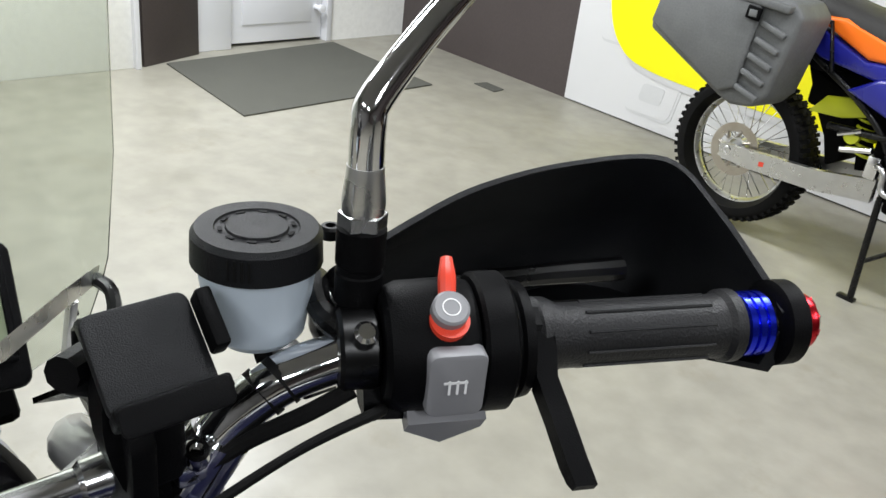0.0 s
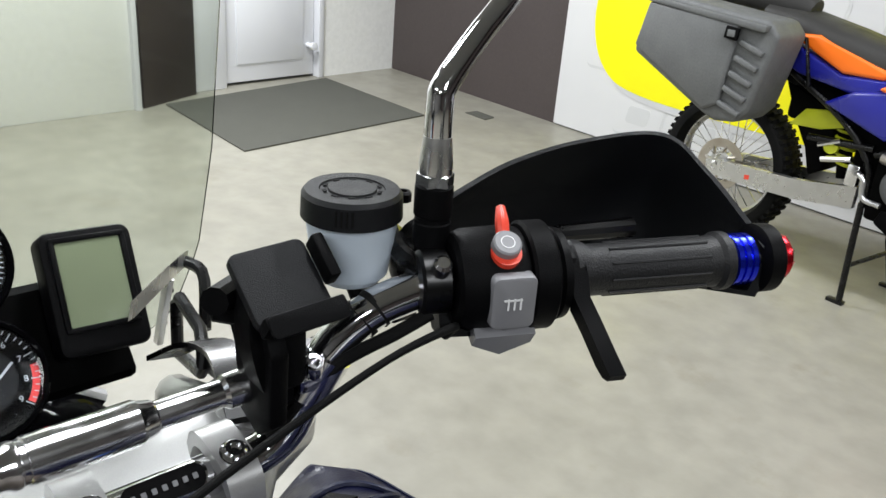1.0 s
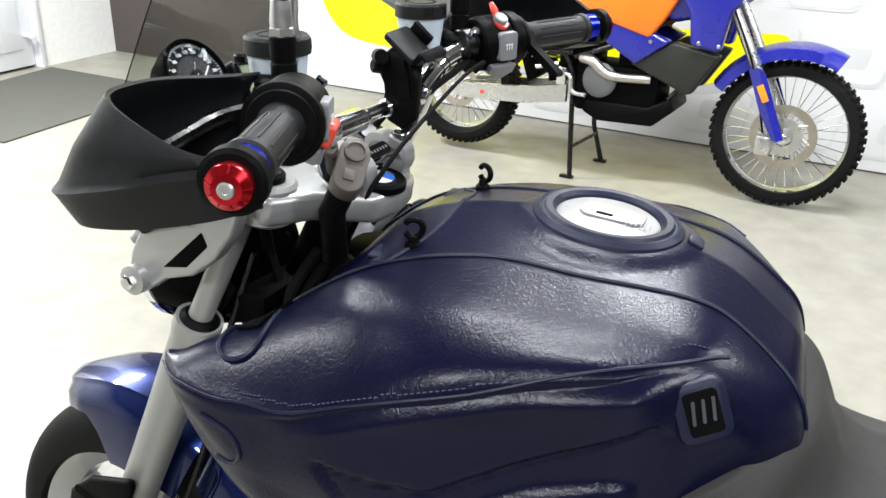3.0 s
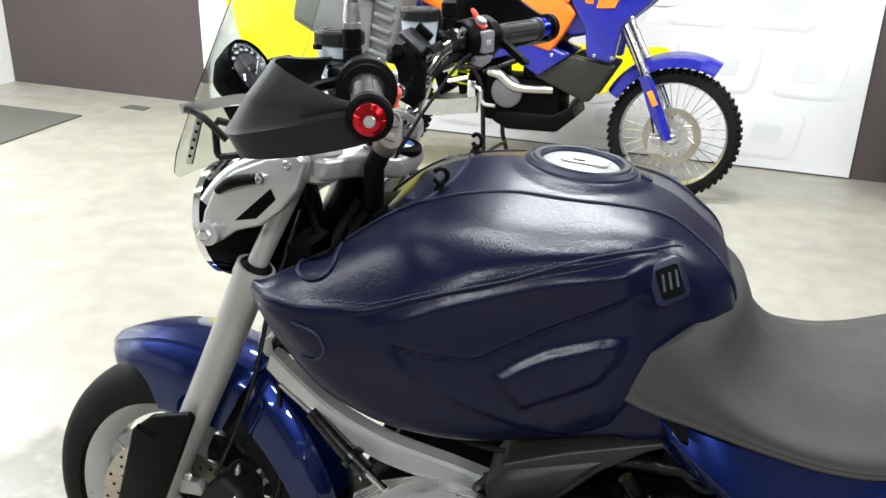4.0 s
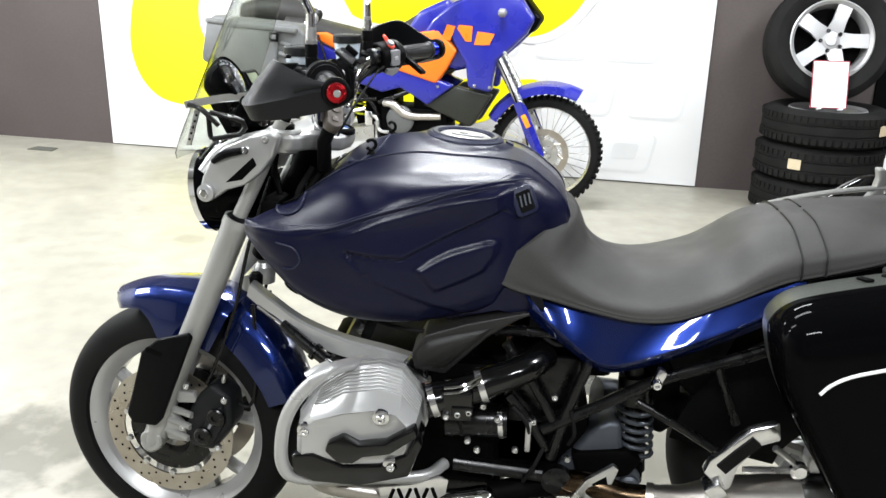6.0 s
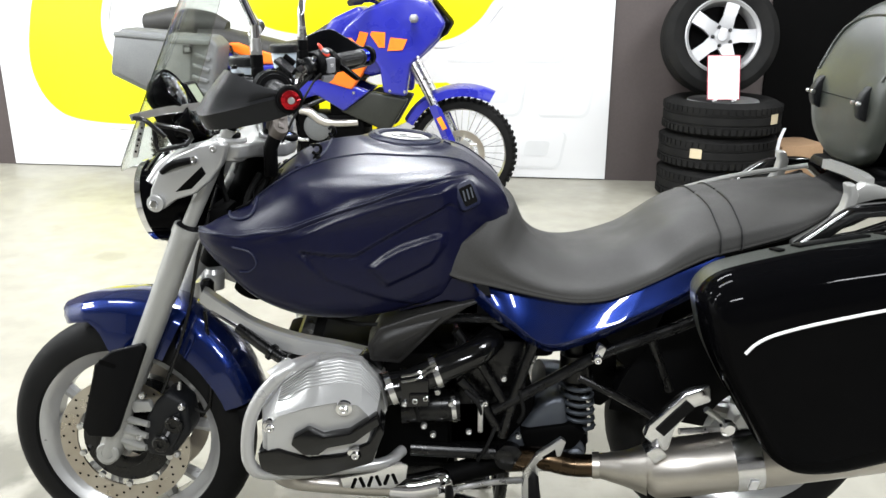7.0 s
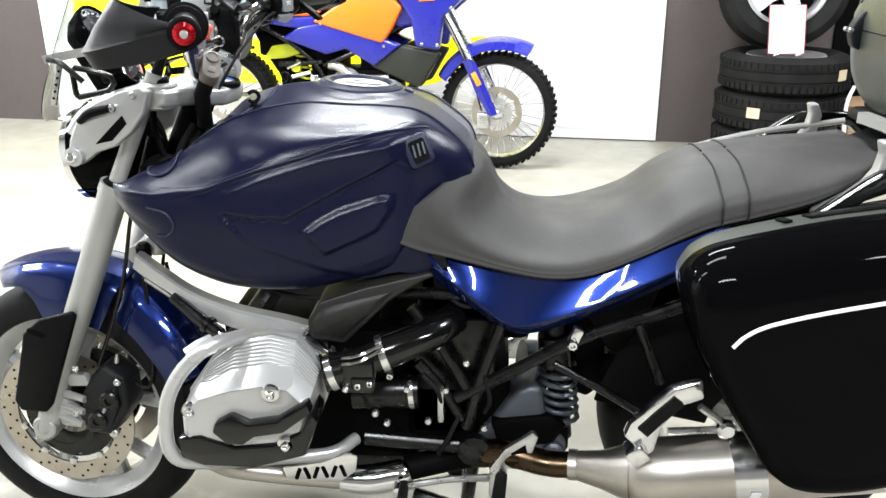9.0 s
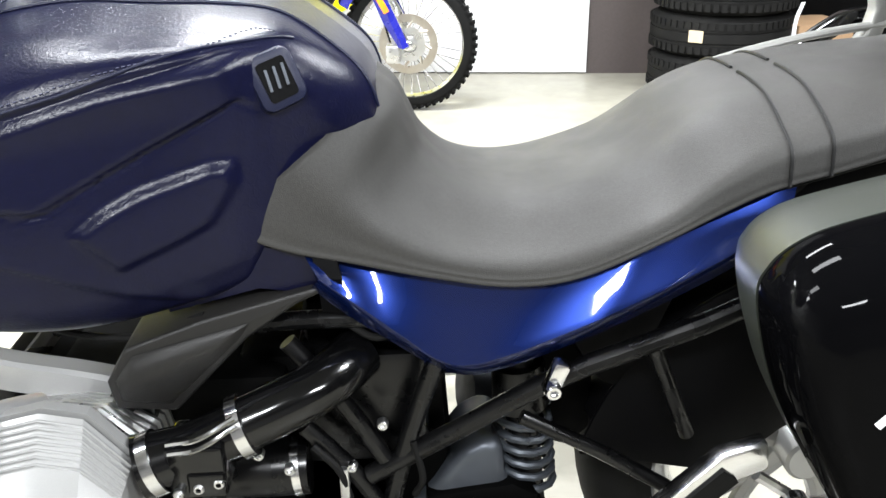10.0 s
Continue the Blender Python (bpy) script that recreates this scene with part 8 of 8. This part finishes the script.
def case_loop(scale, y, dz=0.0, dx=0.0):
    return [(oc[0] + (x - oc[0]) * scale + dx, y, oc[1] + (z - oc[1]) * scale + dz) for x, z in o]


part("shell", skin([case_loop(0.86, -0.245, -0.022, 0.02), case_loop(0.90, -0.25, -0.022, 0.018), case_loop(0.945, -0.29, -0.017, 0.012), case_loop(0.98, -0.34, -0.010, 0.005), case_loop(1.0, -0.40, -0.002)]), CASE_MATT, side_case, "matt black inner shell", smooth=50)
part("lid", skin([case_loop(0.995, -0.402, -0.001), case_loop(1.005, -0.408, -0.001), case_loop(1.005, -0.435), case_loop(0.985, -0.464, -0.004), case_loop(0.94, -0.484, -0.01), case_loop(0.85, -0.496, -0.016), case_loop(0.7, -0.501, -0.02), case_loop(0.4, -0.503, -0.022)]), GLOSS_BLACK, side_case, "glossy black outer lid", smooth=180)
for k, (pts, r) in enumerate(((([(1.283, -0.4995, 0.725), (1.30, -0.501, 0.745), (1.335, -0.5025, 0.764), (1.42, -0.503, 0.787), (1.56, -0.503, 0.815), (1.70, -0.50, 0.835)]), 0.0032), (([(1.33, -0.475, 0.838), (1.42, -0.477, 0.852), (1.52, -0.477, 0.861), (1.66, -0.475, 0.868)]), 0.0012))):
    part("trim_stripe", tube(pts, r, 8, 40, flat=1.0), MARK_WHITE, side_case, "pale grey trim stripe")
part("carry_handle", bevelled(box(1.485, -0.345, 0.884, 0.12, 0.03, 0.012, m=pose(0, 0, 0, 0, -9, 0) @ pose(0, 0, 0, -14, 0, 0)), 0.004), BLACK_PLASTIC, side_case, "recessed black carrying handle")
part("handle_recess", bevelled(box(1.485, -0.345, 0.886, 0.135, 0.044, 0.006, m=pose(0, 0, 0, 0, -9, 0) @ pose(0, 0, 0, -14, 0, 0)), 0.002), DARK_VOID, side_case)
for lx, lz in ((1.385, 0.870), (1.585, 0.900)):
    part("case_hinge", bevelled(box(lx, -0.345, lz, 0.014, 0.05, 0.005, m=pose(0, 0, 0, -14, -9, 0)), 0.003), DARK_VOID, side_case)
part("case_lock", lathe([(0, 0.013), (0.004, 0.013), (0.005, 0.01), (0.005, 0)], (1.665, -0.34, 0.902), (0, 0, 1), 18), CHROME, side_case, "chrome case lock")

# top case
top_case = empty("top_case", "large black top case with matt front, on the rack", "top case")


def top_lean(z):
    """How far the front of the case leans back at a height."""
    return 0.46 * max(0.0, z - 1.145) + 0.9 * max(0.0, z - 1.25) ** 1.5 + 0.18 * max(0.0, 1.03 - z)


def top_loop(x, w, z0, z1, n=64, lean=1.0):
    """A rounded outline of the case across the motorcycle, narrower towards its foot."""
    pts = []
    h, cz = (z1 - z0) / 2, (z0 + z1) / 2
    for a in np.linspace(0, 2 * math.pi, n, endpoint=False):
        c, d = math.cos(a), math.sin(a)
        y, z = w * math.copysign(abs(c) ** 0.62, c), cz + h * math.copysign(abs(d) ** 0.72, d)
        y *= 1 - 0.16 * max(0.0, (cz - z) / h) ** 2
        pts.append((x + lean * top_lean(z), y, z))
    return pts


part("front_shell", skin([top_loop(1.640, 0.060, 1.06, 1.20), top_loop(1.641, 0.125, 1.00, 1.275), top_loop(1.645, 0.152, 0.975, 1.305), top_loop(1.653, 0.166, 0.965, 1.318), top_loop(1.664, 0.171, 0.962, 1.324), top_loop(1.672, 0.172, 0.962, 1.325)]), CASE_MATT, top_case, "matt olive-charcoal front shell", smooth=60)
part("lid", skin([top_loop(1.673, 0.168, 0.966, 1.321), top_loop(1.678, 0.173, 0.961, 1.328), top_loop(1.690, 0.178, 0.960, 1.330), top_loop(1.78, 0.202, 0.958, 1.330, lean=0.7), top_loop(1.92, 0.212, 0.958, 1.320, lean=0.2), top_loop(2.02, 0.196, 0.965, 1.295, lean=0.0), top_loop(2.065, 0.150, 0.99, 1.25, lean=0.0)]), GLOSS_BLACK, top_case, "glossy black lid", smooth=60)
part("base_shell", bevelled(box(1.82, 0, 0.964, 0.26, 0.30, 0.02), 0.006), BLACK_PLASTIC, top_case)
part("lid_seam", tube([(1.676, -0.1725, 1.108), (1.69, -0.178, 1.109), (1.78, -0.2025, 1.112), (1.92, -0.2125, 1.118), (2.00, -0.203, 1.12)], 0.0022, 8, 20), GLOSS_TRIM, top_case)
ridge = [(1.640 + 0.002 + top_lean(z), y, z) for y, z in smooth_path(np.array([(-0.140, 1.16), (-0.140, 1.22), (-0.120, 1.262), (-0.07, 1.282), (0.0, 1.287), (0.07, 1.282), (0.120, 1.262), (0.140, 1.22), (0.140, 1.16)]), 40)]
part("shell_ridge", tube(ridge, 0.0035, 8), CASE_MATT, top_case, "raised moulded ridge")
part("shell_seam", tube([(1.6395, -0.09, 1.113), (1.6395, 0.09, 1.113)], 0.0012, 6), BLACK_PLASTIC, top_case)
for hy in (0.105, -0.105):
    hinge_side = [(1.650, 1.150), (1.640, 1.147), (1.630, 1.134), (1.622, 1.119), (1.621, 1.102), (1.627, 1.082), (1.640, 1.074), (1.650, 1.076)]
    hg = part("hinge", bevelled(plate(hinge_side, hy - 0.013, hy + 0.013), 0.005, 3), GUARD_PLASTIC, top_case, "rounded charcoal hinge with chrome pin")
    part("hinge_pin", join(*[lathe([(-0.004, 0.0045), (0.003, 0.0045), (0.005, 0.003), (0.005, 0)], (1.620, hy + k * 0.011, 1.113), (-1, 0, 0.1), 12) for k in (-1, 1)]), ALU, hg)
